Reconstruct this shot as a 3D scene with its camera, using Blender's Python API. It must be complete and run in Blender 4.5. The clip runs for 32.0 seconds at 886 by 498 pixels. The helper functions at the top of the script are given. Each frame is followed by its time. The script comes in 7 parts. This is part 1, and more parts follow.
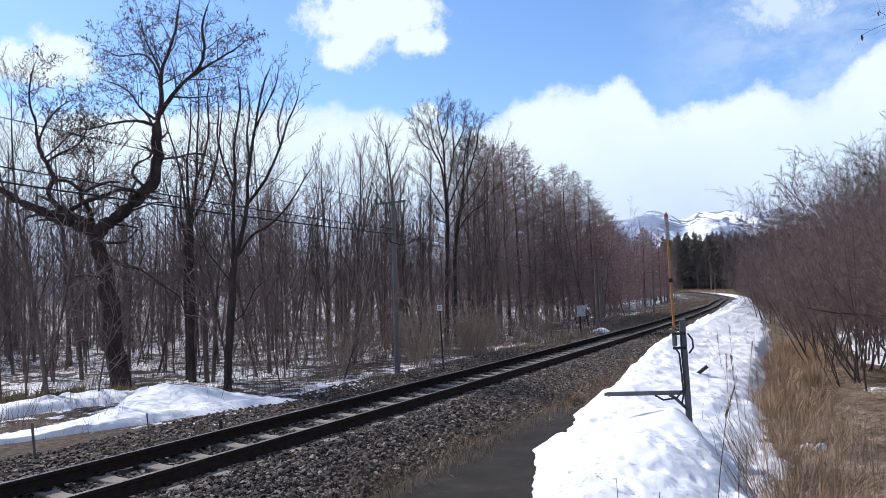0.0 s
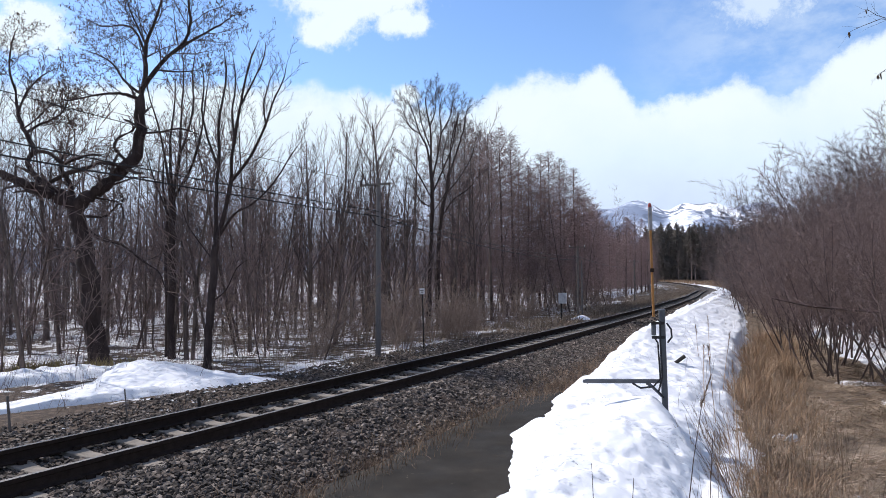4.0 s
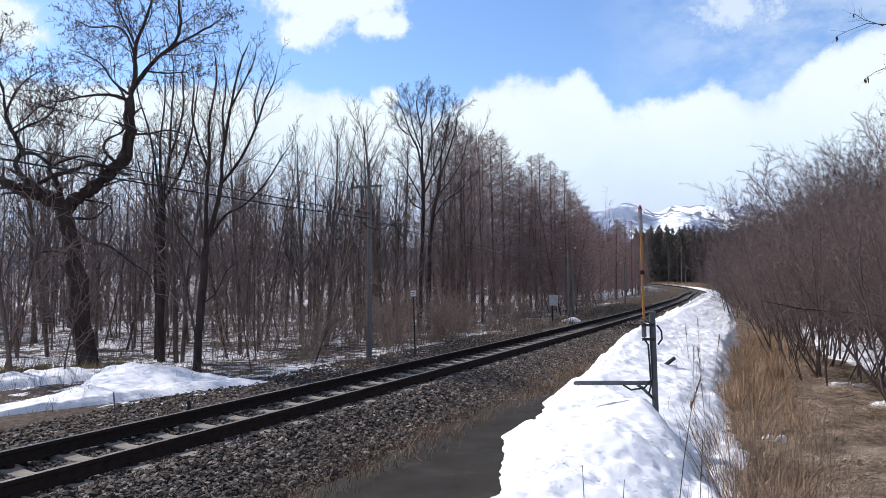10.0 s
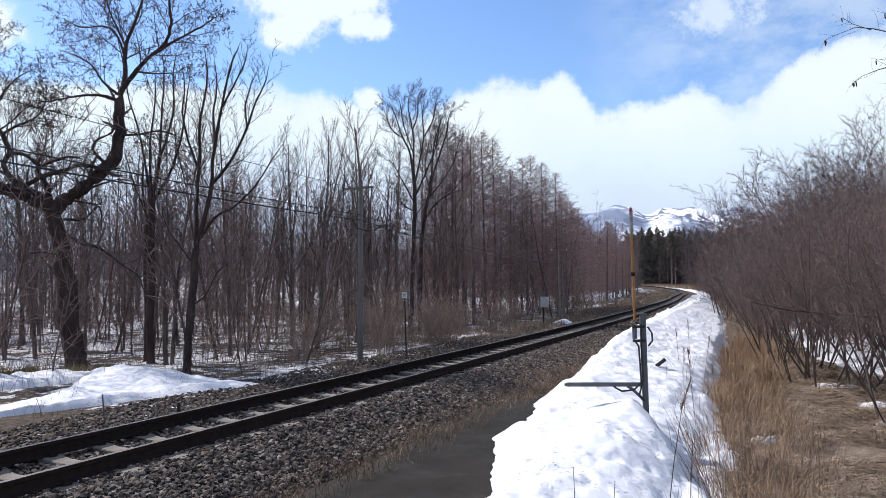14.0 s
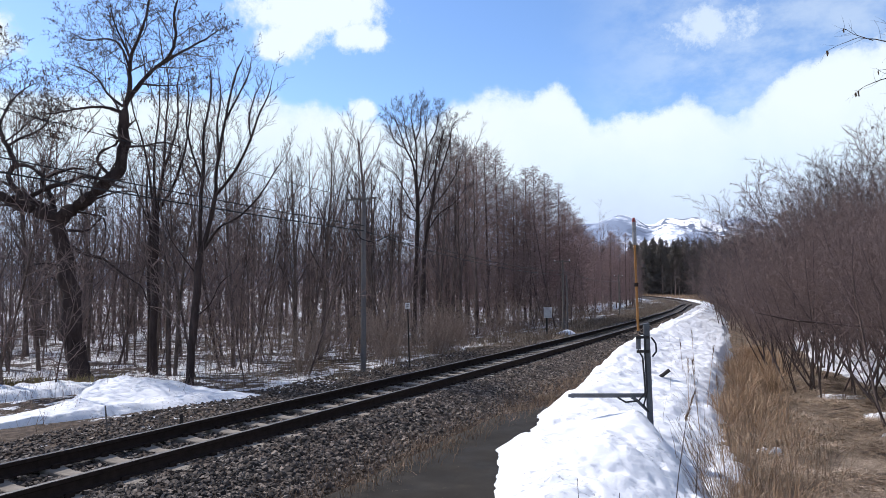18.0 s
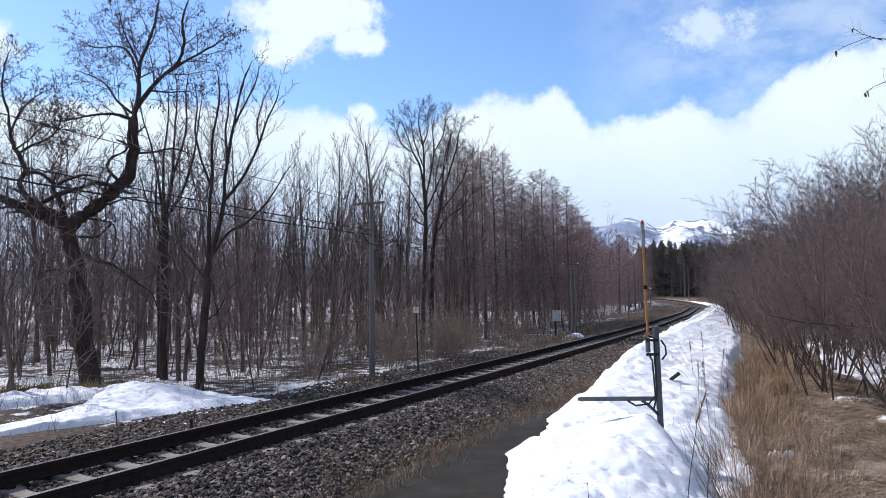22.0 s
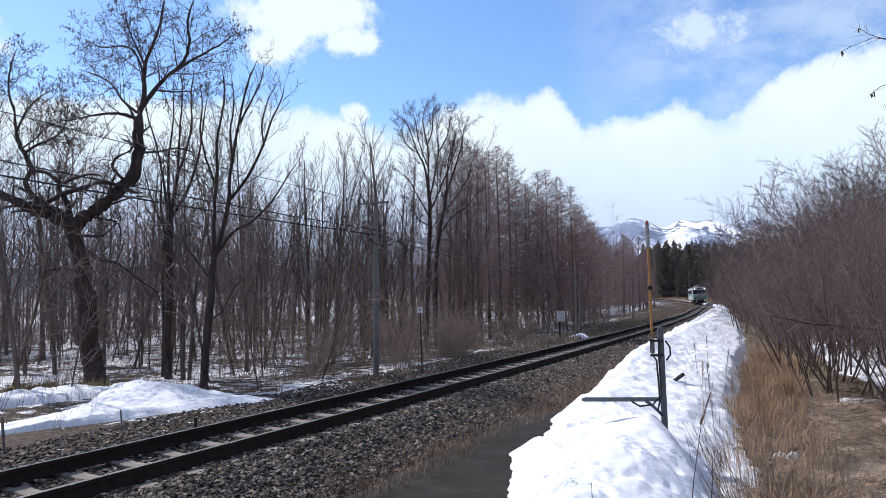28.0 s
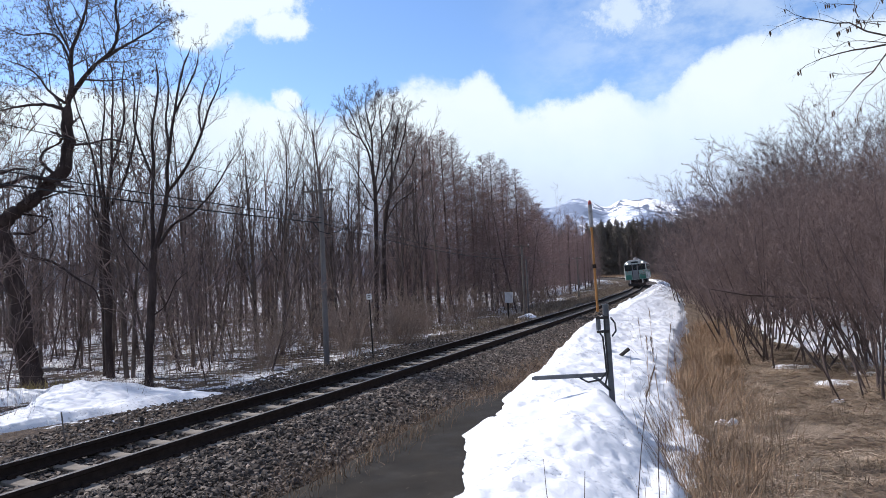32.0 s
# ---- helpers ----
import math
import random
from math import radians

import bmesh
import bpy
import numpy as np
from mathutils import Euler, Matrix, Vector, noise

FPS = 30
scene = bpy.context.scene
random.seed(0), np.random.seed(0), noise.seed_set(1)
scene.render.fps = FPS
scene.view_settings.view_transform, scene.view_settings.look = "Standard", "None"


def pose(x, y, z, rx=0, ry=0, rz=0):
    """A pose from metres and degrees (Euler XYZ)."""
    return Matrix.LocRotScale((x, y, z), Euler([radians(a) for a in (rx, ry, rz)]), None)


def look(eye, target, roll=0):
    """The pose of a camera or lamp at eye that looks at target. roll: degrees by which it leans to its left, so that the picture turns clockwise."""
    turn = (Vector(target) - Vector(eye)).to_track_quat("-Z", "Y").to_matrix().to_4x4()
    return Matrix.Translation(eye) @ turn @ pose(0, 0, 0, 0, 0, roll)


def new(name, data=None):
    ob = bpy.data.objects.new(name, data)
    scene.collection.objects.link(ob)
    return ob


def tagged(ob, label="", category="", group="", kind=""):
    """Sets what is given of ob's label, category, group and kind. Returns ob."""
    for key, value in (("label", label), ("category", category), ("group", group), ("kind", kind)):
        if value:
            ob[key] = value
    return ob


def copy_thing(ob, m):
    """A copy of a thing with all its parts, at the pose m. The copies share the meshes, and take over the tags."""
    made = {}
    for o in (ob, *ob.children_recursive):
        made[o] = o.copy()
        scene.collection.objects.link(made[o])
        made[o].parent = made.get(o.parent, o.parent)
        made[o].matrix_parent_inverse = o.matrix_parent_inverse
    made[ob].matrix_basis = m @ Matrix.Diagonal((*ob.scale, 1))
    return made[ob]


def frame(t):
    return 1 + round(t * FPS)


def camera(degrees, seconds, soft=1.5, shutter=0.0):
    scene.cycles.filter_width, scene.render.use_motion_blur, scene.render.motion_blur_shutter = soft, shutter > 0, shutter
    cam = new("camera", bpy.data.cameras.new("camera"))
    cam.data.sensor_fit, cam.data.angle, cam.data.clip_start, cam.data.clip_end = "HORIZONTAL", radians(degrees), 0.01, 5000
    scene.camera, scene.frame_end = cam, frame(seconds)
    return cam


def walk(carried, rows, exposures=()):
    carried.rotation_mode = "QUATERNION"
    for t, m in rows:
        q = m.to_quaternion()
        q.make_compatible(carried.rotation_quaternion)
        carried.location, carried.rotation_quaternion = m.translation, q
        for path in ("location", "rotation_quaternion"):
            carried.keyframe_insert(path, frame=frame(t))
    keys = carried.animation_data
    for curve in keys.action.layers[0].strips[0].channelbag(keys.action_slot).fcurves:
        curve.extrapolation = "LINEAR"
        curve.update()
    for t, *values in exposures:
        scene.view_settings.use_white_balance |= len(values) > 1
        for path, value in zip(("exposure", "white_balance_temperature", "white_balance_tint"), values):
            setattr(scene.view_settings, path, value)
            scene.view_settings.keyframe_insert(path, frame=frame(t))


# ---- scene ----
cam = camera(65.88, 32.0, soft=0.75)
EYE = (0.0, 0.0, 1.934)
TURNS = [  # seconds and the camera's turn in degrees, held by hand at one spot
    (0, 93.877, 1.809, 2.778),
    (0.5, 93.554, 1.783, 2.36),
    (1, 93.298, 1.375, 1.796),
    (1.5, 93.121, 0.683, 1.05),
    (2, 92.933, 0.968, 0.973),
    (2.5, 92.725, 1.009, 0.959),
    (3, 92.488, 0.826, 0.978),
    (3.5, 92.445, 0.522, 1.133),
    (5.5, 92.99, -0.269, 1.682),
    (6, 93.082, -0.293, 1.582),
    (6.5, 93.073, -0.268, 1.377),
    (7, 93.095, -0.254, 1.202),
    (7.5, 93.056, -0.337, 0.971),
    (8, 92.982, -0.313, 0.662),
    (8.5, 92.977, -0.365, 0.416),
    (9, 92.846, -0.075, 0.33),
    (9.5, 92.678, 0.181, 0.436),
    (10, 92.677, 0.262, 0.595),
    (10.5, 92.716, 0.359, 0.564),
    (11, 92.741, 0.293, 0.494),
    (11.5, 92.797, 0.321, 0.432),
    (12, 92.851, 0.349, 0.396),
    (12.5, 92.786, 0.534, 0.225),
    (13, 92.652, 0.601, 0.028),
    (13.5, 92.717, 0.379, -0.048),
    (14, 92.816, 0.229, -0.134),
    (14.5, 92.951, 0.273, -0.177),
    (16.5, 93.405, 0.756, -0.028),
    (17, 93.538, 0.806, 0.068),
    (17.5, 93.606, 0.561, 0.11),
    (18, 93.706, 0.3, 0.125),
    (18.5, 93.765, 0.231, 0.174),
    (19, 93.753, 0.317, 0.398),
    (19.5, 93.72, 0.364, 0.573),
    (20, 93.714, 0.616, 0.657),
    (20.5, 93.792, 0.753, 0.751),
    (21, 93.932, 0.816, 0.836),
    (21.5, 93.961, 0.757, 0.776),
    (22, 94.032, 0.624, 0.824),
    (22.5, 94.082, 0.551, 0.841),
    (23, 94.11, 0.487, 0.941),
    (23.5, 94.085, 0.411, 1.016),
    (24, 94.086, 0.319, 1.159),
    (24.5, 94.066, 0.488, 1.37),
    (25, 94.15, 0.447, 1.517),
    (25.5, 94.116, 0.356, 1.516),
    (27.5, 94.087, 0.412, 1.277),
    (28, 94.028, 0.457, 1.164),
    (28.5, 93.841, 0.899, 0.993),
    (29, 92.879, 2.341, 0.437),
    (29.5, 92.24, 2.789, -0.308),
    (30, 91.938, 3.034, -1.044),
    (30.5, 91.897, 3.109, -1.642),
    (31, 91.913, 2.972, -2.264),
    (31.5, 92.168, 2.853, -2.975),
    (32, 92.664, 2.641, -3.127),
]
walk(cam, [(t, pose(*EYE, rx, ry, rz)) for t, rx, ry, rz in TURNS], [(0.0, 0.06, 6110, 12.5), (2.5, 0.06, 6180, 12.5), (5.5, 0.06, 6290, 12.5), (12.0, 0.06, 6290, 12.5), (17.0, 0.06, 6250, 12.5), (20.5, 0.06, 6100, 12.5), (28.0, 0.06, 6100, 12.5), (30.5, 0.06, 6200, 12.5), (32.0, 0.06, 6220, 12.5)])

# ---- light ----
SUN_EL, SUN_AZ = 46.0, -57.0  # degrees above the horizon, degrees to the right of +y
world = bpy.data.worlds.new("sky_world")
scene.world = world
world.use_nodes = True
wt = world.node_tree
sky = wt.nodes.new("ShaderNodeTexSky")
sky.sky_type, sky.sun_disc = "NISHITA", False
sky.sun_elevation, sky.sun_rotation = radians(SUN_EL), radians(SUN_AZ)
sky.altitude, sky.air_density, sky.dust_density, sky.ozone_density = 400, 1.0, 0.3, 2.5
back = wt.nodes["Background"]
back.inputs["Strength"].default_value = 0.182
tint = wt.nodes.new("ShaderNodeHueSaturation")
tint.inputs["Hue"].default_value, tint.inputs["Saturation"].default_value = 0.503, 1.09
wt.links.new(sky.outputs[0], tint.inputs["Color"])
# unseen broken white cloud, added overhead and behind to whiten the sky light
way = wt.nodes.new("ShaderNodeTexCoord").outputs["Generated"]
cover = wt.nodes.new("ShaderNodeTexNoise")
cover.inputs["Scale"].default_value, cover.inputs["Detail"].default_value = 2.2, 6
wt.links.new(way, cover.inputs["Vector"])
puffs = wt.nodes.new("ShaderNodeMapRange")
puffs.interpolation_type = "SMOOTHSTEP"
puffs.inputs[1].default_value, puffs.inputs[2].default_value = 0.46, 0.6
wt.links.new(cover.outputs["Fac"], puffs.inputs[0])
split = wt.nodes.new("ShaderNodeSeparateXYZ")
wt.links.new(way, split.inputs[0])
back_side = wt.nodes.new("ShaderNodeMapRange")
back_side.interpolation_type = "SMOOTHSTEP"
back_side.inputs[1].default_value, back_side.inputs[2].default_value = 0.72, 0.35
wt.links.new(split.outputs[1], back_side.inputs[0])
both = wt.nodes.new("ShaderNodeMath")
both.operation = "MULTIPLY"
wt.links.new(puffs.outputs[0], both.inputs[0])
wt.links.new(back_side.outputs[0], both.inputs[1])
blend = wt.nodes.new("ShaderNodeMix")
blend.data_type = "RGBA"
blend.inputs[7].default_value = (2.7, 2.75, 2.9, 1)
wt.links.new(both.outputs[0], blend.inputs[0])
wt.links.new(tint.outputs[0], blend.inputs[6])
wt.links.new(blend.outputs[2], back.inputs["Color"])

sun_data = bpy.data.lights.new("sun", "SUN")
sun_data.energy, sun_data.angle, sun_data.color = 4.7, radians(0.5), (1.0, 0.94, 0.87)
sun = new("sun", sun_data)
sa, se = radians(SUN_AZ), radians(SUN_EL)
sun.matrix_world = look((60 * math.sin(sa) * math.cos(se), 60 * math.cos(sa) * math.cos(se), 60 * math.sin(se)), (0, 0, 0))
scene.view_settings.exposure = 0.0


# ---- node helpers ----
class Mat:
    """A principled material with short ways to add nodes."""

    def __init__(self, name, rough=0.8, metal=0.0, spec=0.3):
        self.m = bpy.data.materials.new(name)
        self.m.use_nodes = True
        self.nt = self.m.node_tree
        self.b = self.nt.nodes["Principled BSDF"]
        self.b.inputs["Roughness"].default_value = rough
        self.b.inputs["Metallic"].default_value = metal
        self.b.inputs["Specular IOR Level"].default_value = spec
        self.out = self.nt.nodes["Material Output"]

    def put(self, sock, v):
        if isinstance(v, bpy.types.NodeSocket):
            self.nt.links.new(v, sock)
        elif isinstance(v, (tuple, list)) and len(v) == 3 and sock.type == "RGBA":
            sock.default_value = (*v, 1)
        else:
            sock.default_value = v

    def coord(self, kind="Object"):
        return self.nt.nodes.new("ShaderNodeTexCoord").outputs[kind]

    def noise(self, vec, scale, detail=4.0, rough=0.55, colour=False):
        n = self.nt.nodes.new("ShaderNodeTexNoise")
        n.inputs["Scale"].default_value, n.inputs["Detail"].default_value, n.inputs["Roughness"].default_value = scale, detail, rough
        self.put(n.inputs["Vector"], vec)
        return n.outputs["Color" if colour else "Fac"]

    def stretch(self, vec, sx, sy, sz):
        n = self.nt.nodes.new("ShaderNodeMapping")
        n.inputs["Scale"].default_value = (sx, sy, sz)
        self.put(n.inputs["Vector"], vec)
        return n.outputs[0]

    def ramp(self, fac, stops):
        n = self.nt.nodes.new("ShaderNodeValToRGB")
        e = n.color_ramp.elements
        while len(e) < len(stops):
            e.new(0.5)
        for k, (p, c) in enumerate(stops):
            e[k].position = p
            e[k].color = (*c, 1) if isinstance(c, tuple) else (c, c, c, 1)
        self.put(n.inputs[0], fac)
        return n.outputs[0]

    def mix(self, fac, a, b):
        n = self.nt.nodes.new("ShaderNodeMix")
        n.data_type = "RGBA"
        self.put(n.inputs[0], fac)
        self.put(n.inputs[6], a)
        self.put(n.inputs[7], b)
        return n.outputs[2]

    def math(self, op, a, b=0.0, clamp=False):
        n = self.nt.nodes.new("ShaderNodeMath")
        n.operation, n.use_clamp = op, clamp
        self.put(n.inputs[0], a)
        self.put(n.inputs[1], b)
        return n.outputs[0]

    def step(self, v, lo, hi):
        n = self.nt.nodes.new("ShaderNodeMapRange")
        n.interpolation_type = "SMOOTHSTEP"
        self.put(n.inputs[0], v)
        n.inputs[1].default_value, n.inputs[2].default_value = lo, hi
        return n.outputs[0]

    def xyz(self, vec):
        n = self.nt.nodes.new("ShaderNodeSeparateXYZ")
        self.put(n.inputs[0], vec)
        return n.outputs

    def rand(self):
        return self.nt.nodes.new("ShaderNodeObjectInfo").outputs["Random"]

    def island(self):
        return self.nt.nodes.new("ShaderNodeNewGeometry").outputs["Random Per Island"]

    def where(self):
        return self.nt.nodes.new("ShaderNodeNewGeometry").outputs["Position"]

    def colour(self, v):
        self.put(self.b.inputs["Base Color"], v)
        return self

    def bump(self, height, strength=0.5, dist=0.01):
        n = self.nt.nodes.new("ShaderNodeBump")
        n.inputs["Strength"].default_value, n.inputs["Distance"].default_value = strength, dist
        self.put(n.inputs["Height"], height)
        self.nt.links.new(n.outputs[0], self.b.inputs["Normal"])
        return self


def plain(name, colour, rough=0.7, metal=0.0, vary=0.25, scale=8.0, relief=0.003):
    """A worn surface of one colour: stains at two scales and fine relief."""
    m = Mat(name, rough, metal)
    v = m.coord()
    a, b = m.noise(v, scale, 5), m.noise(v, scale * 7, 3)
    dark = tuple(c * (1 - vary) for c in colour)
    light = tuple(min(1, c * (1 + vary)) for c in colour)
    m.colour(m.ramp(m.math("ADD", m.math("MULTIPLY", a, 0.65), m.math("MULTIPLY", b, 0.35)), [(0.3, dark), (0.5, colour), (0.7, light)]))
    m.bump(b, 0.4, relief)
    return m.m


def bark(name, dark, light, scale=6.0):
    m = Mat(name, 0.9, spec=0.15)
    v = m.stretch(m.coord(), 1, 1, 0.22)
    a, b = m.noise(v, scale, 5, 0.65), m.noise(m.coord(), 1.3, 3)
    f = m.math("ADD", m.math("MULTIPLY", a, 0.7), m.math("MULTIPLY", b, 0.3))
    c = m.ramp(f, [(0.35, dark), (0.65, light)])
    c = m.mix(m.math("MULTIPLY", m.rand(), 0.35), c, tuple(x * 0.55 for x in light))
    m.colour(c)
    m.bump(a, 0.8, 0.02)
    return m.m


M_OAK = bark("oak_bark", (0.024, 0.017, 0.016), (0.085, 0.062, 0.057), 9)
M_BARK = bark("grey_brown_bark", (0.047, 0.036, 0.031), (0.205, 0.158, 0.139))
# twigs of the far trees, lightened: distance haze is put into the colour
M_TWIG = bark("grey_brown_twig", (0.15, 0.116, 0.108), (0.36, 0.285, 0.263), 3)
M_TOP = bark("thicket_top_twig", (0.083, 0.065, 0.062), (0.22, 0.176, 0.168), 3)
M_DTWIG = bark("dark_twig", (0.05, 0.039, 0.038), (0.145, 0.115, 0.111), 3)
M_LARCH = bark("larch_bark", (0.05, 0.037, 0.033), (0.155, 0.115, 0.103))
# larch twigs are lightened by painted-in distance haze as well
M_LTWIG = bark("larch_twig", (0.165, 0.112, 0.104), (0.375, 0.265, 0.246), 3)
M_SHRUB = bark("shrub_stem", (0.055, 0.041, 0.037), (0.15, 0.112, 0.1), 5)
M_STWIG = bark("shrub_twig", (0.13, 0.095, 0.087), (0.275, 0.203, 0.186), 3)
M_BRUSH = bark("tan_brush", (0.17, 0.127, 0.102), (0.42, 0.325, 0.265), 3)
M_DARKLEAF = plain("withered_leaf", (0.035, 0.026, 0.022), 0.8)
M_LEAF = plain("dead_leaf", (0.12, 0.075, 0.045), 0.8)
M_SPRUCE = bark("spruce_needles", (0.12, 0.104, 0.09), (0.2, 0.174, 0.152), 2)
M_CONCRETE = plain("sleeper_concrete", (0.215, 0.188, 0.158), 0.9, vary=0.3, scale=5)
M_STEEL = plain("galvanised_steel", (0.11, 0.115, 0.125), 0.55, 0.4, vary=0.3)
M_GREY = plain("grey_painted_box", (0.5, 0.5, 0.51), 0.6)
M_POLE = plain("concrete_pole", (0.145, 0.134, 0.134), 0.85, vary=0.2, scale=3)
M_YELLOW = plain("faded_yellow_rod", (0.32, 0.15, 0.045), 0.6, vary=0.4, scale=6)
M_SLEEVE = plain("weathered_grey_sleeve", (0.27, 0.26, 0.27), 0.6, vary=0.5, scale=14)
M_WHITE = plain("white_plate", (0.7, 0.7, 0.7), 0.6, vary=0.12)
M_RED = plain("red_cap", (0.3, 0.06, 0.05), 0.5)
M_RUBBER = plain("black_cable", (0.025, 0.025, 0.027), 0.6)
M_DARK = plain("dark_iron", (0.04, 0.035, 0.032), 0.7, 0.3)
M_RUST = plain("rusty_rail", (0.03, 0.022, 0.019), 0.9, 0.0, vary=0.35, scale=12)
M_RUST.node_tree.nodes["Principled BSDF"].inputs["Specular IOR Level"].default_value = 0.05
M_WOODPOLE = plain("weathered_wood", (0.16, 0.14, 0.125), 0.9, vary=0.3, scale=5)


def mat_rail_top():
    m = Mat("worn_rail_head", 0.55, 0.6)
    m.colour(m.ramp(m.noise(m.coord(), 20, 4), [(0.3, (0.1, 0.09, 0.085)), (0.7, (0.22, 0.21, 0.2))]))
    return m.m


def mat_ballast(name="ballast_stone"):
    m = Mat(name, 0.9)
    v = m.coord()
    c = m.ramp(m.island(), [(0.0, (0.0155, 0.0133, 0.0117)), (0.5, (0.068, 0.0555, 0.047)), (0.8, (0.17, 0.14, 0.117)), (1.0, (0.31, 0.255, 0.21))])
    m.colour(m.mix(m.step(m.noise(v, 3, 3), 0.45, 0.7), c, (0.09, 0.067, 0.053)))
    m.bump(m.noise(v, 60, 4), 0.5, 0.006)
    return m.m


def mat_loose():
    m = Mat("loose_ballast_stone", 0.9)
    v = m.coord()
    c = m.ramp(m.rand(), [(0.0, (0.0165, 0.0145, 0.013)), (0.5, (0.044, 0.037, 0.0325)), (0.85, (0.098, 0.082, 0.071)), (1.0, (0.215, 0.18, 0.152))])
    m.colour(m.mix(m.step(m.noise(v, 40, 3), 0.45, 0.7), c, (0.07, 0.054, 0.044)))
    m.bump(m.noise(v, 60, 4), 0.5, 0.006)
    return m.m


M_LOOSE = mat_loose()


def mat_bed():
    m = Mat("ballast_bed", 0.95)
    v = m.coord()
    n = m.nt.nodes.new("ShaderNodeTexVoronoi")
    n.inputs["Scale"].default_value = 17
    m.put(n.inputs["Vector"], v)
    c = m.ramp(m.xyz(n.outputs["Color"])[0], [(0.0, (0.022, 0.02, 0.019)), (0.6, (0.075, 0.067, 0.061)), (1.0, (0.21, 0.185, 0.165))])
    m.colour(m.mix(m.step(m.noise(v, 0.6, 4), 0.48, 0.66), c, (0.07, 0.054, 0.042)))
    m.bump(m.math("SUBTRACT", 1.0, n.outputs["Distance"]), 1.0, 0.05)
    return m.m


def mat_snow():
    """Coarse old snow, pitted by thaw, with specks of dirt."""
    m = Mat("old_snow", 0.75, spec=0.2)
    v = m.coord()
    fine, mid, big = m.noise(v, 30, 4, 0.55), m.noise(v, 4.5, 4, 0.55), m.noise(v, 0.9, 4)
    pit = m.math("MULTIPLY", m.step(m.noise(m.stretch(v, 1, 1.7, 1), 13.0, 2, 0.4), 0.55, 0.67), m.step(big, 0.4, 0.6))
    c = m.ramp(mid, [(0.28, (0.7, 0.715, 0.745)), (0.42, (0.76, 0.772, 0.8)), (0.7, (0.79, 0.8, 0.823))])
    # the shade inside the pits is put into the colour as grey
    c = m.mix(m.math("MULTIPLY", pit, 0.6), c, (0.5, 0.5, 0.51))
    dirt = m.math("MULTIPLY", m.step(m.noise(v, 26, 2, 0.5), 0.69, 0.72), m.step(big, 0.42, 0.62))
    m.colour(m.mix(dirt, c, (0.14, 0.11, 0.085)))
    h = m.math("ADD", m.math("MULTIPLY", mid, 1.1), m.math("MULTIPLY", fine, 0.16))
    m.bump(m.math("SUBTRACT", h, m.math("MULTIPLY", pit, 0.7)), 0.45, 0.05)
    return m.m


def mat_ground():
    """Leaf litter, matted dry grass and patches of old snow."""
    m = Mat("forest_ground", 0.92, spec=0.15)
    v = m.where()
    x, y, z = m.xyz(v)
    litter = m.ramp(m.noise(v, 7, 6, 0.65), [(0.3, (0.03, 0.023, 0.019)), (0.5, (0.075, 0.056, 0.043)), (0.7, (0.17, 0.13, 0.1))])
    straw = m.ramp(m.math("ADD", m.math("MULTIPLY", m.math("MAXIMUM", m.noise(m.stretch(v, 2.6, 0.5, 1), 42, 3, 0.6), m.noise(m.stretch(v, 0.5, 2.4, 1), 38, 3, 0.6)), 0.6), m.math("MULTIPLY", m.noise(v, 2.2, 6, 0.7), 0.4)), [(0.38, (0.04, 0.029, 0.022)), (0.5, (0.15, 0.112, 0.08)), (0.64, (0.38, 0.3, 0.225))])
    field = m.math("MULTIPLY", m.step(m.math("SUBTRACT", m.math("MULTIPLY", y, 0.42), x), 2.0, -1.0), m.step(m.noise(v, 0.8, 3), 0.3, 0.42))
    worn = m.math("MULTIPLY", m.step(m.noise(v, 0.75, 4, 0.6), 0.52, 0.66), 0.7)
    straw = m.mix(worn, straw, (0.085, 0.062, 0.047))
    litter = m.mix(field, litter, straw)
    snow = m.ramp(m.noise(v, 3, 4), [(0.3, (0.56, 0.56, 0.57)), (0.6, (0.76, 0.76, 0.77))])
    patch = m.math("ADD", m.math("MULTIPLY", m.noise(v, 0.3, 3), 0.4), m.math("MULTIPLY", m.noise(v, 2.2, 6, 0.7), 0.6))
    # the woods left of the track keep most of their snow, the verge right of it has little
    side = m.math("SUBTRACT", m.math("MULTIPLY", y, 0.42), x)
    woods = m.math("MULTIPLY", m.step(side, 8.7, 11.6), m.step(y, 11.0, 15.0))
    right_woods = m.step(side, -5.0, -11.0)
    keep = m.math("MAXIMUM", m.math("ADD", m.math("MULTIPLY", woods, 0.138), m.math("MULTIPLY", m.step(side, 16.0, 24.0), 0.01)), m.math("MULTIPLY", right_woods, 0.15))
    snowy = m.step(m.math("ADD", patch, keep), 0.62, 0.65)
    m.colour(m.mix(snowy, litter, snow))
    m.bump(m.math("ADD", m.noise(v, 9, 6, 0.7), m.math("MULTIPLY", snowy, 0.6)), 0.8, 0.06)
    return m.m


def mat_asphalt():
    m = Mat("worn_asphalt", 0.9, spec=0.12)
    v = m.coord()
    c = m.ramp(m.noise(v, 2.2, 5), [(0.3, (0.013, 0.011, 0.008)), (0.6, (0.026, 0.0215, 0.016)), (0.8, (0.05, 0.041, 0.03))])
    c = m.mix(m.math("MULTIPLY", m.noise(v, 130, 2), 0.3), c, (0.07, 0.066, 0.062))
    wet = m.noise(v, 1.4, 3)
    m.put(m.b.inputs["Roughness"], m.ramp(wet, [(0.35, 0.7), (0.6, 0.95)]))
    m.colour(c)
    m.bump(m.noise(v, 90, 3), 0.35, 0.006)
    return m.m


